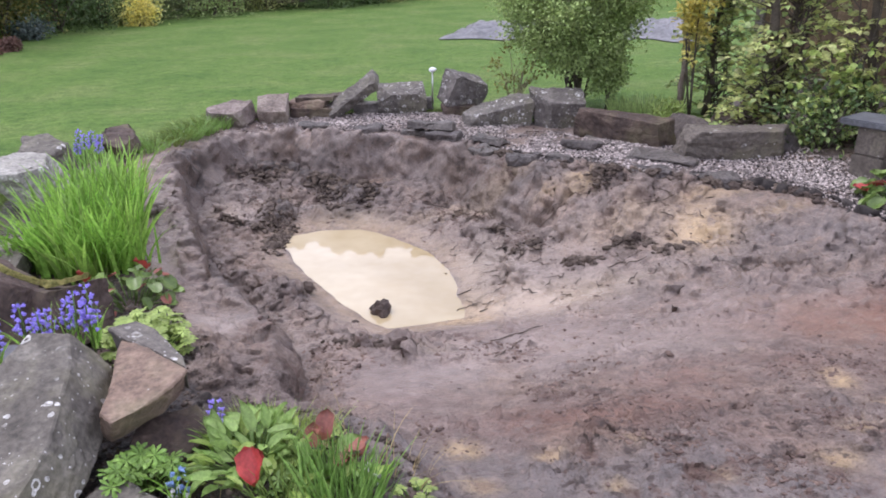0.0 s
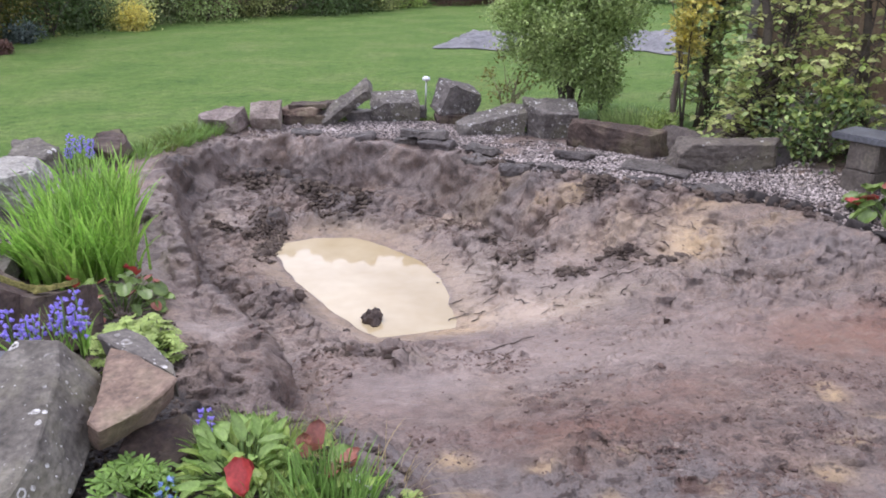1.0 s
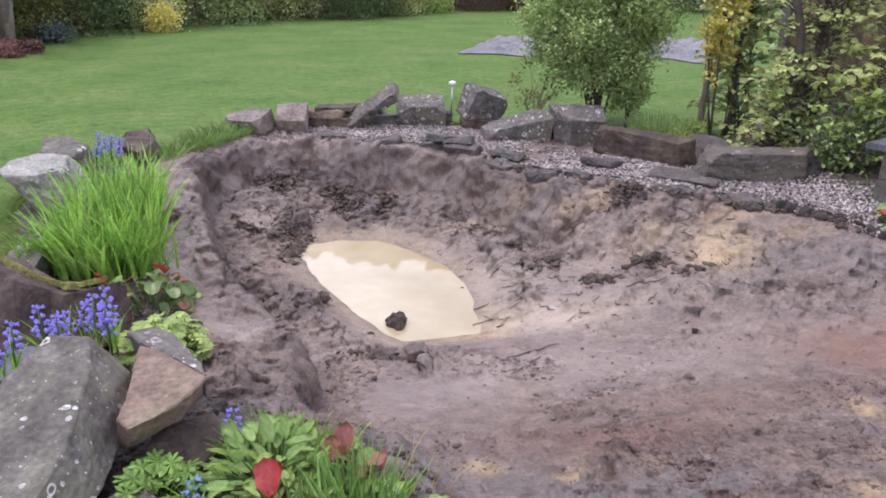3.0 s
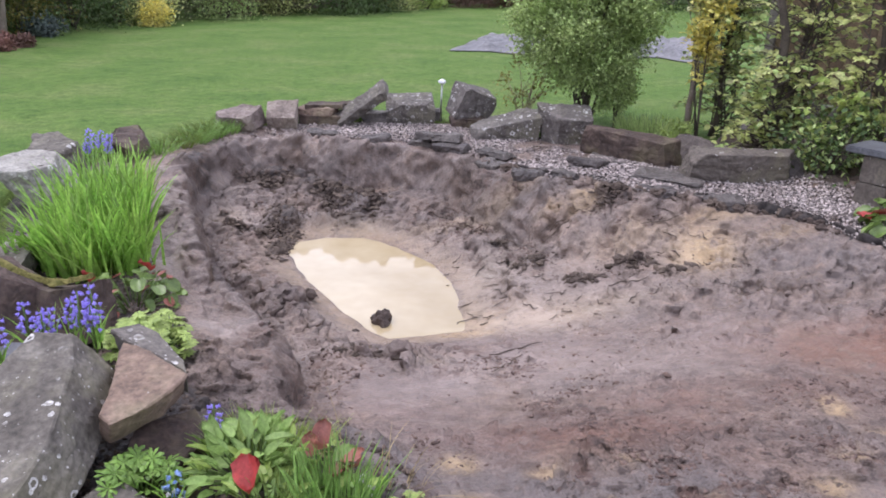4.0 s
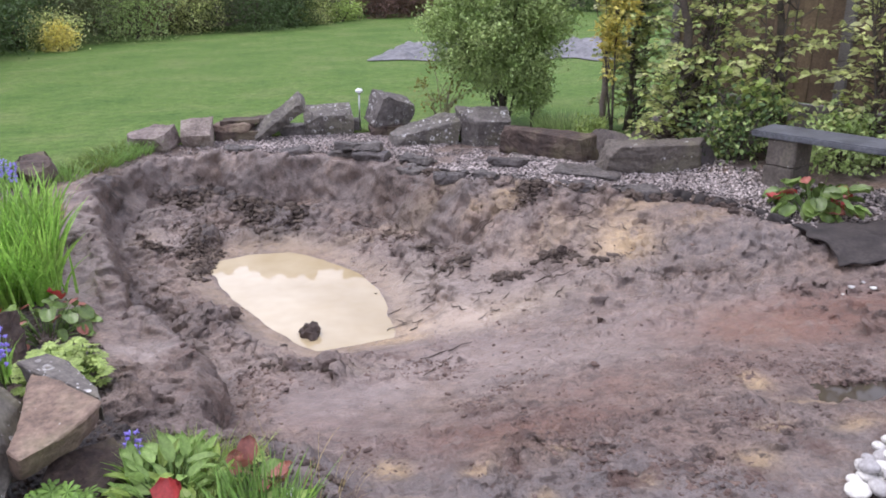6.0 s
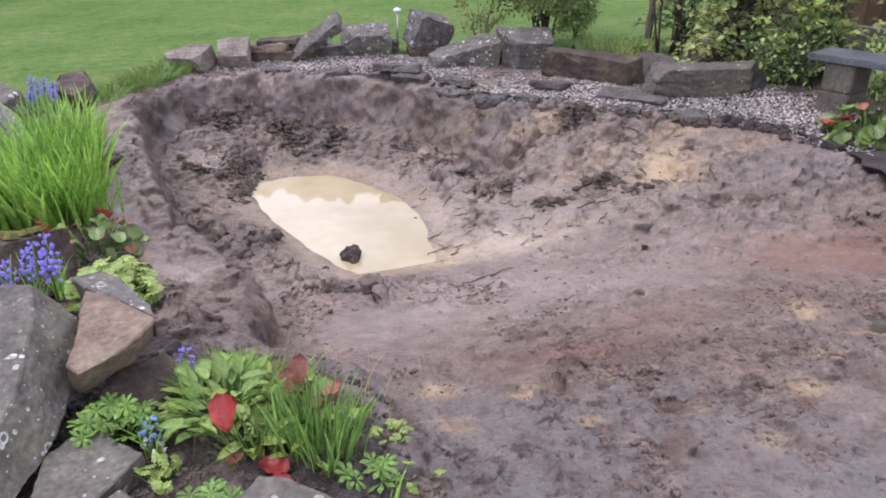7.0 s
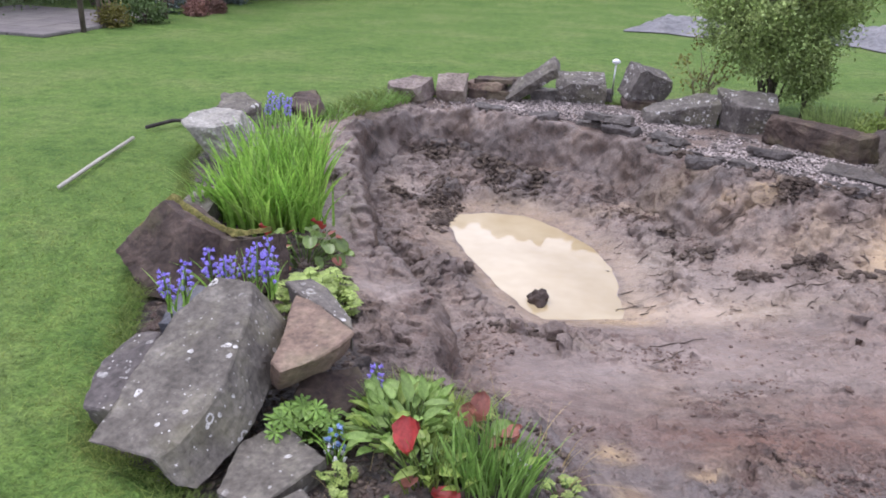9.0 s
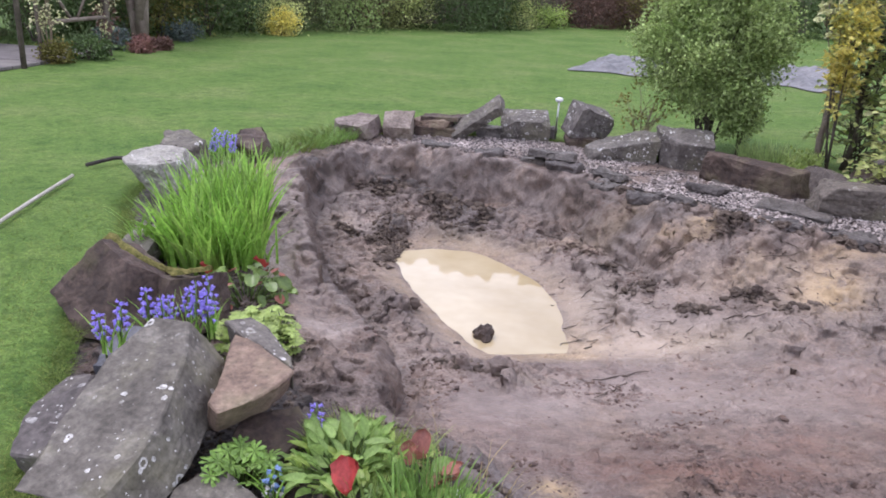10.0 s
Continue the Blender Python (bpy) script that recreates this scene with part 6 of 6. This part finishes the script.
for k, (x, y, many, tall, what) in enumerate([(-0.84, 1.86, 26, 0.07, "small ferny weed"), (-0.9, 2.14, 22, 0.07, "small bright weed"), (-0.5, 2.28, 20, 0.06, "small bright weed"), (-0.16, 2.02, 14, 0.04, "sparse seedling weed"), (-0.08, 1.84, 10, 0.04, "sparse seedling weed")]):
    rosette("weed", x, y, level(x, y), [(FERN, "leaf", 1)], many, 0.07, tall, what + " on the border soil", "weed", 80 + k, pitch=(-30, 50), big=0.7)

k = 0
for bx, by, bt, spikes in [(-1.8, 2.53, 0.21, 2), (-1.7, 2.68, 0.23, 2), (-1.645, 2.73, 0.19, 1), (-1.58, 2.75, 0.24, 2), (-1.5, 2.77, 0.26, 2)]:
    for j in range(spikes):
        k += 1
        bluebell(bx + 0.028 * math.cos(2.1 * j + k), by + 0.028 * math.sin(2.1 * j + k), 0.11, bt * (1 - 0.16 * j), 20 + k, (0.02 * math.sin(k * 2.1), 0.015 * math.cos(k)))
for k, (bx, by) in enumerate([(-3.16, 6.1), (-3.08, 6.02), (-3.1, 6.18), (-3.0, 6.1), (-3.04, 6.2), (-2.96, 6.0), (-3.14, 6.0)]):
    bluebell(bx, by, 0.04, 0.21 - 0.015 * k, 40 + k, (0.02, 0), label="violet-blue bluebell behind the sword leaves")
bluebell(-0.88, 2.3, level(-0.88, 2.3), 0.2, 51, (0.01, 0))
bluebell(-0.86, 2.25, level(-0.86, 2.25), 0.13, 52, (0.01, 0))
bluebell(-0.92, 2.02, level(-0.9, 2.0), 0.12, 53, (0.01, 0), PALEBLUE, "small pale blue flower spike", 14)
bluebell(-0.9, 1.98, level(-0.9, 2.0), 0.08, 54, (0.0, 0), BLOSSOM, "small white flower in the border", 8)
bluebell(-0.3, 1.98, level(-0.3, 1.98), 0.14, 55, (0.0, 0), BLOSSOM, "small white flower among the grass", 8)
bluebell(-0.14, 1.6, level(-0.14, 1.62), 0.05, 56, (0.0, 0), PALEBLUE, "tiny pale blue flower on the mud", 8)


# ---------------------------------------------------------------- shrubs by the pond
bush("round_shrub", 1.02, 8.15, 1.34, 1.2, 1.76, LEAF_SHRUB, 52000, 0.036, "rounded evergreen shrub with small fresh green leaves", seed=3, low=0.2, knots=340, stems=12, tight=0.075, thick=0.018)
bush("low_shrub", 1.33, 8.0, 0.42, 0.4, 0.72, LEAF_SHRUB, 5200, 0.036, "lower leafy shoot beside the rounded shrub", seed=33, low=0.2, knots=60, stems=5, tight=0.12, thick=0.01)
bush("sparse_shrub", 0.42, 8.2, 0.7, 0.5, 0.75, LEAF_OLIVE, 330, 0.04, "thin twiggy shrub with few yellowish leaves", seed=4, low=0.2, knots=26, stems=9, tight=0.1, thick=0.007, bark=TWIG)
HEDGE = "hedge shrubs along the fence"
spray_shrub("hedge_shrub", 2.35, 7.85, 0.9, 0.6, 2.4, LEAF_HEDGE, 320, 0.068, "yellow-green leafy shrub with bare dark stems", seed=5, low=0.05, stems=7, thick=0.035, group=HEDGE, extra=(LEAF_SHRUB, 0.5))
bush("golden_shrub", 2.04, 7.45, 0.27, 0.27, 1.75, LEAF_GOLD, 1300, 0.06, "golden-leaved upright shrub before the fence", seed=6, low=0.3, knots=44, stems=4, tight=0.2, group=HEDGE, thick=0.01, flat=0.35, extra=[(LEAF_HEDGE, 0.5, 0.055)])
spray_shrub("cream_shrub", 1.98, 7.75, 0.95, 0.6, 2.0, LEAF_CREAM, 130, 0.065, "cream-green leaved young tree with a bare grey trunk", seed=31, low=0.6, stems=4, thick=0.034, group=HEDGE, bark=OLDWOOD)
spray_shrub("hedge_shrub", 2.62, 6.9, 1.1, 0.8, 2.6, LEAF_HEDGE, 340, 0.068, "tall open hedge shrub with large yellow-green leaves", seed=7, low=0.04, stems=7, thick=0.06, group=HEDGE, extra=(LEAF_SHRUB, 0.3))
spray_shrub("hedge_shrub", 3.12, 6.4, 0.9, 0.7, 2.4, LEAF_HEDGE, 130, 0.076, "open hedge shrub through which the fence shows", seed=8, low=0.05, stems=5, thick=0.045, group=HEDGE)
spray_shrub("hedge_shrub", 3.7, 5.85, 1.1, 0.7, 2.3, LEAF_HEDGE, 250, 0.072, "yellow-green hedge shrub behind the bench", seed=9, low=0.08, stems=6, thick=0.035, group=HEDGE)
spray_shrub("hedge_shrub", 4.4, 5.1, 1.0, 0.7, 2.2, LEAF_HEDGE, 170, 0.072, "yellow-green hedge shrub near the bench's end", seed=10, low=0.05, stems=5, thick=0.03, group=HEDGE)
spray_shrub("low_shrub", 2.35, 6.75, 0.9, 0.55, 0.75, LEAF_HEDGE, 110, 0.065, "low yellow-green growth under the hedge", seed=41, low=0.1, stems=7, thick=0.012, extra=(LEAF_SHRUB, 0.3))
spray_shrub("low_shrub", 2.85, 6.3, 0.7, 0.5, 0.8, LEAF_HEDGE, 80, 0.075, "bright leafy growth beside the bench", seed=42, low=0.1, stems=6, thick=0.012, extra=(LEAF_FRESH, 0.4))
bush("low_shrub", 2.72, 6.15, 0.6, 0.5, 0.6, LEAF_DARK, 600, 0.055, "low green shrub beside the bench", seed=11, low=0.05, knots=26, stems=6, tight=0.24, extra=[(LEAF_SHRUB, 0.5, 0.05)])
bush("low_shrub", 3.35, 5.75, 0.7, 0.5, 0.5, LEAF_SHRUB, 1500, 0.05, "low green growth behind the bench legs", seed=12, low=0.05, knots=40, stems=6, tight=0.2)
clump("lawn_weeds", [(1.3, 7.55), (1.95, 7.4), (2.0, 7.9), (1.4, 8.1)], 700, 0.2, 0.012, LEAF_SHRUB, "tall blue-green weeds at the lawn's edge", "weeds", 14, 0.5, 0.5, z=0.0)
bush("low_shrub", 1.78, 7.2, 0.25, 0.25, 0.22, LEAF_FRESH, 400, 0.04, "bright green weed behind the stones", seed=15, low=0.03, knots=16, stems=4, tight=0.2)


# ---------------------------------------------------------------- the fence
def make_fence():
    a, b = Vector((2.95, 8.5, 0)), Vector((5.5, 4.55, 0))
    length = (b - a).length
    turn = math.degrees(math.atan2(b.y - a.y, b.x - a.x))
    t = thing("fence", a, "brown close-boarded wooden fence on concrete gravel boards", "fence")
    t.rotation_euler = (0, 0, radians(turn))
    bm = bmesh.new()
    bmesh.ops.create_cube(bm, size=1, matrix=Matrix.Diagonal((0.135, 0.018, 1.5, 1)))
    bmesh.ops.bevel(bm, geom=list(bm.edges), offset=0.003, segments=1, affect="EDGES")
    board = bpy.data.meshes.new("board")
    bm.to_mesh(board)
    bm.free()
    board.materials.append(FENCEWOOD)
    k, u = 0, 0.07
    while u < length:
        ob = new("board", board)
        ob.parent, ob.location = t, (u, 0.006 * (k % 2), 1.08)
        ob.rotation_euler = (0, radians(0.4 * math.sin(k * 3.1)), 0)
        u += 0.14
        k += 1
    for name, x, z, w, d, h, mat in [("gravel_board", length / 2, 0.15, length, 0.05, 0.34, CONCRETE), ("rail", length / 2, 1.75, length, 0.04, 0.07, FENCEWOOD), ("rail", length / 2, 0.5, length, 0.04, 0.07, FENCEWOOD),
                                     ("post", 0.0, 0.9, 0.1, 0.1, 1.9, CONCRETE), ("post", 1.85, 0.9, 0.1, 0.1, 1.9, CONCRETE), ("post", 3.7, 0.9, 0.1, 0.1, 1.9, CONCRETE)]:
        bm = bmesh.new()
        bmesh.ops.create_cube(bm, size=1, matrix=Matrix.Translation((x, 0.035 if name == "rail" else 0.012, z)) @ Matrix.Diagonal((w, d, h, 1)))
        bmesh.ops.bevel(bm, geom=list(bm.edges), offset=0.006, segments=1, affect="EDGES")
        part(name, bm, mat, t)


make_fence()


# ---------------------------------------------------------------- the far end of the garden
FAR = "planting along the far lawn edge"
far_list = [(-8.9, 15.3, 1.3, 2.0, LEAF_OLIVE, "olive-brown shrub"), (-8.6, 16.6, 1.6, 1.7, LEAF_DARK, "dark green shrub"), (-8.4, 18.3, 1.3, 1.6, LEAF_DARK, "dark green shrub"),
            (-7.5, 18.0, 0.8, 0.75, LEAF_HEDGE, "yellow-green shrub"), (-7.25, 17.6, 0.42, 0.5, LEAF_GOLD, "yellow-flowering shrub"), (-6.4, 20.2, 1.2, 1.5, LEAF_SHRUB, "fresh green shrub"),
            (-6.75, 21.3, 1.0, 1.8, LEAF_RED, "bronze-red shrub"), (-5.55, 22.1, 1.2, 1.7, LEAF_HEDGE, "pale green shrub"), (-4.0, 22.8, 1.6, 1.8, LEAF_DARK, "dark green shrub"),
            (-3.2, 23.9, 1.2, 1.5, LEAF_DARK, "dark green shrub"), (-2.6, 24.6, 0.7, 0.8, LEAF_HEDGE, "small yellow-green shrub"), (-1.9, 25.8, 1.1, 0.6, LEAF_FRESH, "low bright green shrub"),
            (-0.6, 27.2, 1.3, 1.7, LEAF_RED, "brownish twiggy shrub"), (0.6, 27.8, 1.3, 1.4, LEAF_RED, "brownish twiggy shrub"), (1.6, 27.6, 1.6, 2.2, LEAF_OLIVE, "olive shrub"),
            (3.2, 29.0, 2.0, 2.4, LEAF_DARK, "dark green shrub"), (5.4, 29.0, 2.2, 2.4, LEAF_DARK, "dark green shrub"), (7.6, 28.0, 2.2, 2.6, LEAF_DARK, "dark green shrub"),
            (-7.9, 11.3, 0.5, 0.33, LEAF_DARK, "low fresh green plant"), (-8.05, 10.75, 0.28, 0.28, LEAF_OLIVE, "low pale plant"),
            (-7.85, 12.75, 0.26, 0.18, LEAF_PINK, "low pinkish plant"), (-8.1, 13.2, 0.3, 0.2, LEAF_PINK, "low rusty pink plant"), (-7.75, 13.3, 0.24, 0.17, LEAF_RED, "low rusty plant"), (-8.5, 12.9, 0.4, 0.36, LEAF_BLUE, "pale blue-green plant"),
            (-8.4, 15.1, 0.5, 0.3, LEAF_BLUE, "blue-grey low plant"), (-9.6, 14.6, 1.2, 1.6, LEAF_DARK, "dark green shrub"), (-10.2, 13.2, 1.6, 2.0, LEAF_DARK, "dark shrub"),
            (-11.0, 11.4, 1.6, 1.8, LEAF_DARK, "dark shrub"), (-10.3, 15.4, 1.8, 2.4, LEAF_DARK, "dark shrub"), (-7.9, 19.4, 1.8, 2.0, LEAF_FAR, "dark shrub"), (-5.9, 22.6, 2.0, 2.4, LEAF_FAR, "dark shrub"), (-3.4, 25.4, 2.0, 2.4, LEAF_FAR, "dark shrub")]
for k, (x, y, w, h, mat, what) in enumerate(far_list):
    bush("border_shrub", x, y, w * 1.35, w * 1.1, h, mat, int((500 + 800 * w * h) * (2.0 if y < 15 else 2.3)), 0.055 if y < 15 else 0.07, what + " at the edge of the lawn", seed=100 + k, low=0.02, knots=38, stems=6, tight=0.26, group=FAR, thick=0.02)


def make_hedge():
    """The tall dark boundary hedge behind the planting."""
    line = [(-13.5, 8.5), (-12.0, 13.0), (-10.6, 17.5), (-8.0, 22.5), (-4.5, 27.0), (0.0, 31.0), (6.0, 32.5), (13.0, 31.0), (17, 24)]
    r = np.random.default_rng(9)
    n = 20000
    u = r.uniform(0, len(line) - 1, n)
    x, y = np.interp(u, range(len(line)), [p[0] for p in line]), np.interp(u, range(len(line)), [p[1] for p in line])
    top = 2.7 + 0.7 * vnoise(xy3(u * 3, 0 * u), 4)
    z = top * r.random(n) ** 0.8
    pos = np.stack([x + r.normal(0, 0.45, n), y + r.normal(0, 0.45, n), z], -1)
    v, f = leaves(pos, r.standard_normal((n, 3)), unit(r.standard_normal((n, 3)) + [0, 0, 0.6]), r.uniform(0.16, 0.3, n), r.uniform(0.1, 0.2, n))
    tagged(build("boundary_hedge", v, f, LEAF_FAR), "tall dark hedge closing the garden", "hedge", kind="stuff")


make_hedge()


def tree(x, y, h, w, seed, label="tall leafy tree beyond the garden hedge"):
    r = np.random.default_rng(seed)
    t = thing("tree", (x, y, 0), label, "tree", "trees beyond the hedge")
    limbs = [([(0, 0, -0.1), (0.1, 0, h * 0.3), (-0.1, 0.1, h * 0.6), (0, 0, h * 0.9)], [0.22, 0.18, 0.12, 0.04], 9)]
    knots = []
    for _ in range(26):
        a, s = r.uniform(0, 6.28), r.uniform(0.3, 0.8)
        reach = w / 2 * r.uniform(0.5, 1.0) * (1.15 - s * 0.7)
        end = np.array([math.cos(a) * reach, math.sin(a) * reach, h * (s + r.uniform(0.08, 0.2))])
        limbs.append(([(0, 0, h * s), end * [0.5, 0.5, 0] + [0, 0, (h * s + end[2]) / 2], end], [0.07, 0.05, 0.015], 5))
        knots += [end, end * [0.6, 0.6, 1], end + r.normal(0, 0.4, 3)]
    v, f = tubes(limbs)
    build("trunk", v, f, BARK, t, True)
    knots = np.array(knots)
    n = 3000
    pos = knots[r.integers(0, len(knots), n)] + r.standard_normal((n, 3)) * 0.5
    v, f = leaves(pos, r.standard_normal((n, 3)), unit(r.standard_normal((n, 3)) + [0, 0, 0.8]), r.uniform(0.2, 0.38, n), r.uniform(0.14, 0.26, n))
    build("crown", v, f, LEAF_FAR, t)


for k, (x, y, h, w) in enumerate([(-12, 22, 9.0, 5), (-10, 29, 7.0, 5.5), (-6.2, 34, 8.4, 4.6), (-2.4, 36, 8.0, 5.5), (1.5, 37, 8.4, 5), (6.5, 36, 8.5, 6), (-16, 14, 9, 6), (12, 33, 10, 6)]):
    tree(x, y, h, w, 200 + k)


def make_far_fence():
    t = thing("rail_fence", (-3.2, 26.2, 0), "weathered wooden rail fence behind the planting", "fence")
    for k in range(7):
        v, f = tube([(k * 0.9 - 1.2, k * 0.75 - 0.9, -0.05), (k * 0.9 - 1.2, k * 0.75 - 0.9, 1.05)], 0.06, 6)
        build("post", v, f, OLDWOOD, t)
    for z in (0.35, 0.85):
        v, f = tube([(-1.4, -1.05, z), (4.4, 3.75, z)], 0.055, 6)
        build("rail", v, f, OLDWOOD, t)
    t = thing("slat_fence", (-11.2, 15.6, 0), "pale horizontal slatted fence glimpsed through shrubs", "fence")
    for k in range(7):
        bm = bmesh.new()
        bmesh.ops.create_cube(bm, size=1, matrix=Matrix.Rotation(radians(60), 4, "Z") @ Matrix.Translation((1.6, 0, 0.3 + 0.2 * k)) @ Matrix.Diagonal((5.5, 0.03, 0.11, 1)))
        part("slat", bm, OLDWOOD, t)


make_far_fence()


def board_fence(a, b, h, label, seed):
    """Upright boards on rails along the far boundary."""
    r = random.Random(seed)
    a, b = Vector(a), Vector(b)
    length = (b - a).length
    t = thing("board_fence", a, label, "fence")
    t.rotation_euler = (0, 0, math.atan2(b.y - a.y, b.x - a.x))
    bm = bmesh.new()
    bmesh.ops.create_cube(bm, size=1, matrix=Matrix.Translation((0, 0, h / 2)) @ Matrix.Diagonal((0.17, 0.02, h, 1)))
    bmesh.ops.bevel(bm, geom=list(bm.edges), offset=0.004, segments=1, affect="EDGES")
    me = bpy.data.meshes.new("board")
    bm.to_mesh(me)
    bm.free()
    me.materials.append(OLDWOOD)
    for k in range(int(length / 0.19)):
        ob = new("board", me)
        ob.parent, ob.location, ob.rotation_euler = t, (0.1 + k * 0.19, 0.01 * (k % 2), 0.02), (0, r.uniform(-0.012, 0.012), 0)
        ob.scale = (1, 1, r.uniform(0.94, 1.04))
    for z in (0.35, h * 0.85):
        v, f = tube([(0, 0.04, z), (length, 0.04, z)], 0.04, 6)
        build("rail", v, f, OLDWOOD, t)


board_fence((-7.4, 22.0, 0), (-1.4, 28.2, 0), 1.7, "weathered grey-brown board fence behind the far shrubs", 1)
board_fence((-1.2, 28.4, 0), (7.0, 31.0, 0), 1.7, "weathered board fence closing the far end", 2)


# ---------------------------------------------------------------- patio corner
def make_patio():
    t = thing("patio", (-9.6, 10.6, 0.0), "pale paved patio corner beside the lawn", "patio")
    me = None
    r = random.Random(3)
    for i in range(5):
        for j in range(5):
            bm = bmesh.new()
            bmesh.ops.create_cube(bm, size=1, matrix=Matrix.Translation((0, 0, 0.02)) @ Matrix.Diagonal((0.58, 0.58, 0.05, 1)))
            bmesh.ops.bevel(bm, geom=list(bm.edges), offset=0.008, segments=1, affect="EDGES")
            if me is None:
                ob = part("paving_slab", bm, PAVING, t)
                me = ob.data
            else:
                bm.free()
                ob = new("paving_slab", me)
                ob.parent = t
            ob.location = (i * 0.6 - 1.2, j * 0.6 - 1.0, r.uniform(0, 0.008))
    t = thing("post", (-8.08, 10.1, 0.0), "slim brown wooden post at the patio corner", "post")
    v, f = tube([(0, 0, -0.05), (0, 0, 1.2), (0.01, 0, 2.4)], 0.04, 8)
    build("shaft", v, f, BARK, t, True)
    t = thing("rustic_trellis", (-8.1, 10.9, 0.0), "rustic trellis of pale peeled branches beside the patio", "trellis")
    for name, path, fat in [("rail", [(-0.15, -0.2, 0.56), (0.0, 0.4, 0.6), (0.12, 1.15, 0.62)], 0.035), ("upright", [(-0.1, -0.25, -0.05), (-0.1, -0.25, 0.9), (-0.14, -0.2, 1.9)], 0.03), ("upright", [(0.1, 1.15, -0.05), (0.12, 1.15, 1.0), (0.1, 1.2, 1.9)], 0.045),
                            ("brace", [(0.0, 0.42, 0.58), (-0.08, 0.2, 0.95), (-0.2, -0.05, 1.35)], 0.024), ("brace", [(0.02, 0.5, 0.6), (0.06, 0.75, 1.0), (0.05, 0.85, 1.4)], 0.02)]:
        v, f = tube(path, fat, 8)
        build(name, v, f, OLDWOOD, t, True)


make_patio()
bush("climber", -8.1, 10.7, 0.4, 0.4, 1.9, LEAF_CREAM, 420, 0.06, "thin pale-leaved climber on the rustic trellis", "climber", seed=301, low=0.15, knots=40, stems=4, tight=0.22, thick=0.012, bark=TWIG)
bush("climber", -8.0, 12.05, 0.36, 0.36, 1.9, LEAF_RED, 700, 0.06, "brown-leaved climber with pale flowers on an upright", "climber", seed=302, low=0.1, knots=40, stems=5, tight=0.2, thick=0.02, extra=[(LEAF_CREAM, 0.35, 0.06)])
bush("garden_tree", -8.6, 14.0, 2.2, 1.8, 3.2, LEAF_OLIVE, 2600, 0.08, "small tree with two grey trunks beside the lawn", "tree", seed=303, low=0.34, knots=60, stems=5, tight=0.2, thick=0.09, trunk=0.13, bark=OLDWOOD)


# ---------------------------------------------------------------- turf
def make_turf():
    r = np.random.default_rng(12)
    x, y = r.uniform(-7, 2.2, 260000), r.uniform(1.0, 9, 260000)
    far = np.hypot(x, y)
    keep = (inside(x, y, BED) < 0.03) & (r.random(len(x)) < np.clip(1.3 - far / 5.5, 0.0, 1))
    ex, ey = r.uniform(-3.6, 2.2, 400000), r.uniform(1.0, 8.4, 400000)
    rim = np.abs(inside(ex, ey, BED) + 0.01) < 0.05
    x, y = np.concatenate([x[keep], ex[rim]]), np.concatenate([y[keep], ey[rim]])
    n, m = len(x), int(keep.sum())
    edge = np.where(np.arange(n) >= m, 1.0, 0.0)
    z = 0.014 * fbm(xy3(x, y), 0.8, 3, 50) - 0.006 - 0.02 * edge
    np.random.seed(5)
    v, f = blades(np.stack([x, y, z], -1), r.normal(0, 1.0, (n, 2)), r.uniform(0.025, 0.055, n) * (1 + 0.4 * edge), 0.004, 0.6, 2, 0.65)
    tagged(build("turf_blades", v, f, GRASS), "short mown grass blades of the lawn", "grass", kind="stuff")


make_turf()
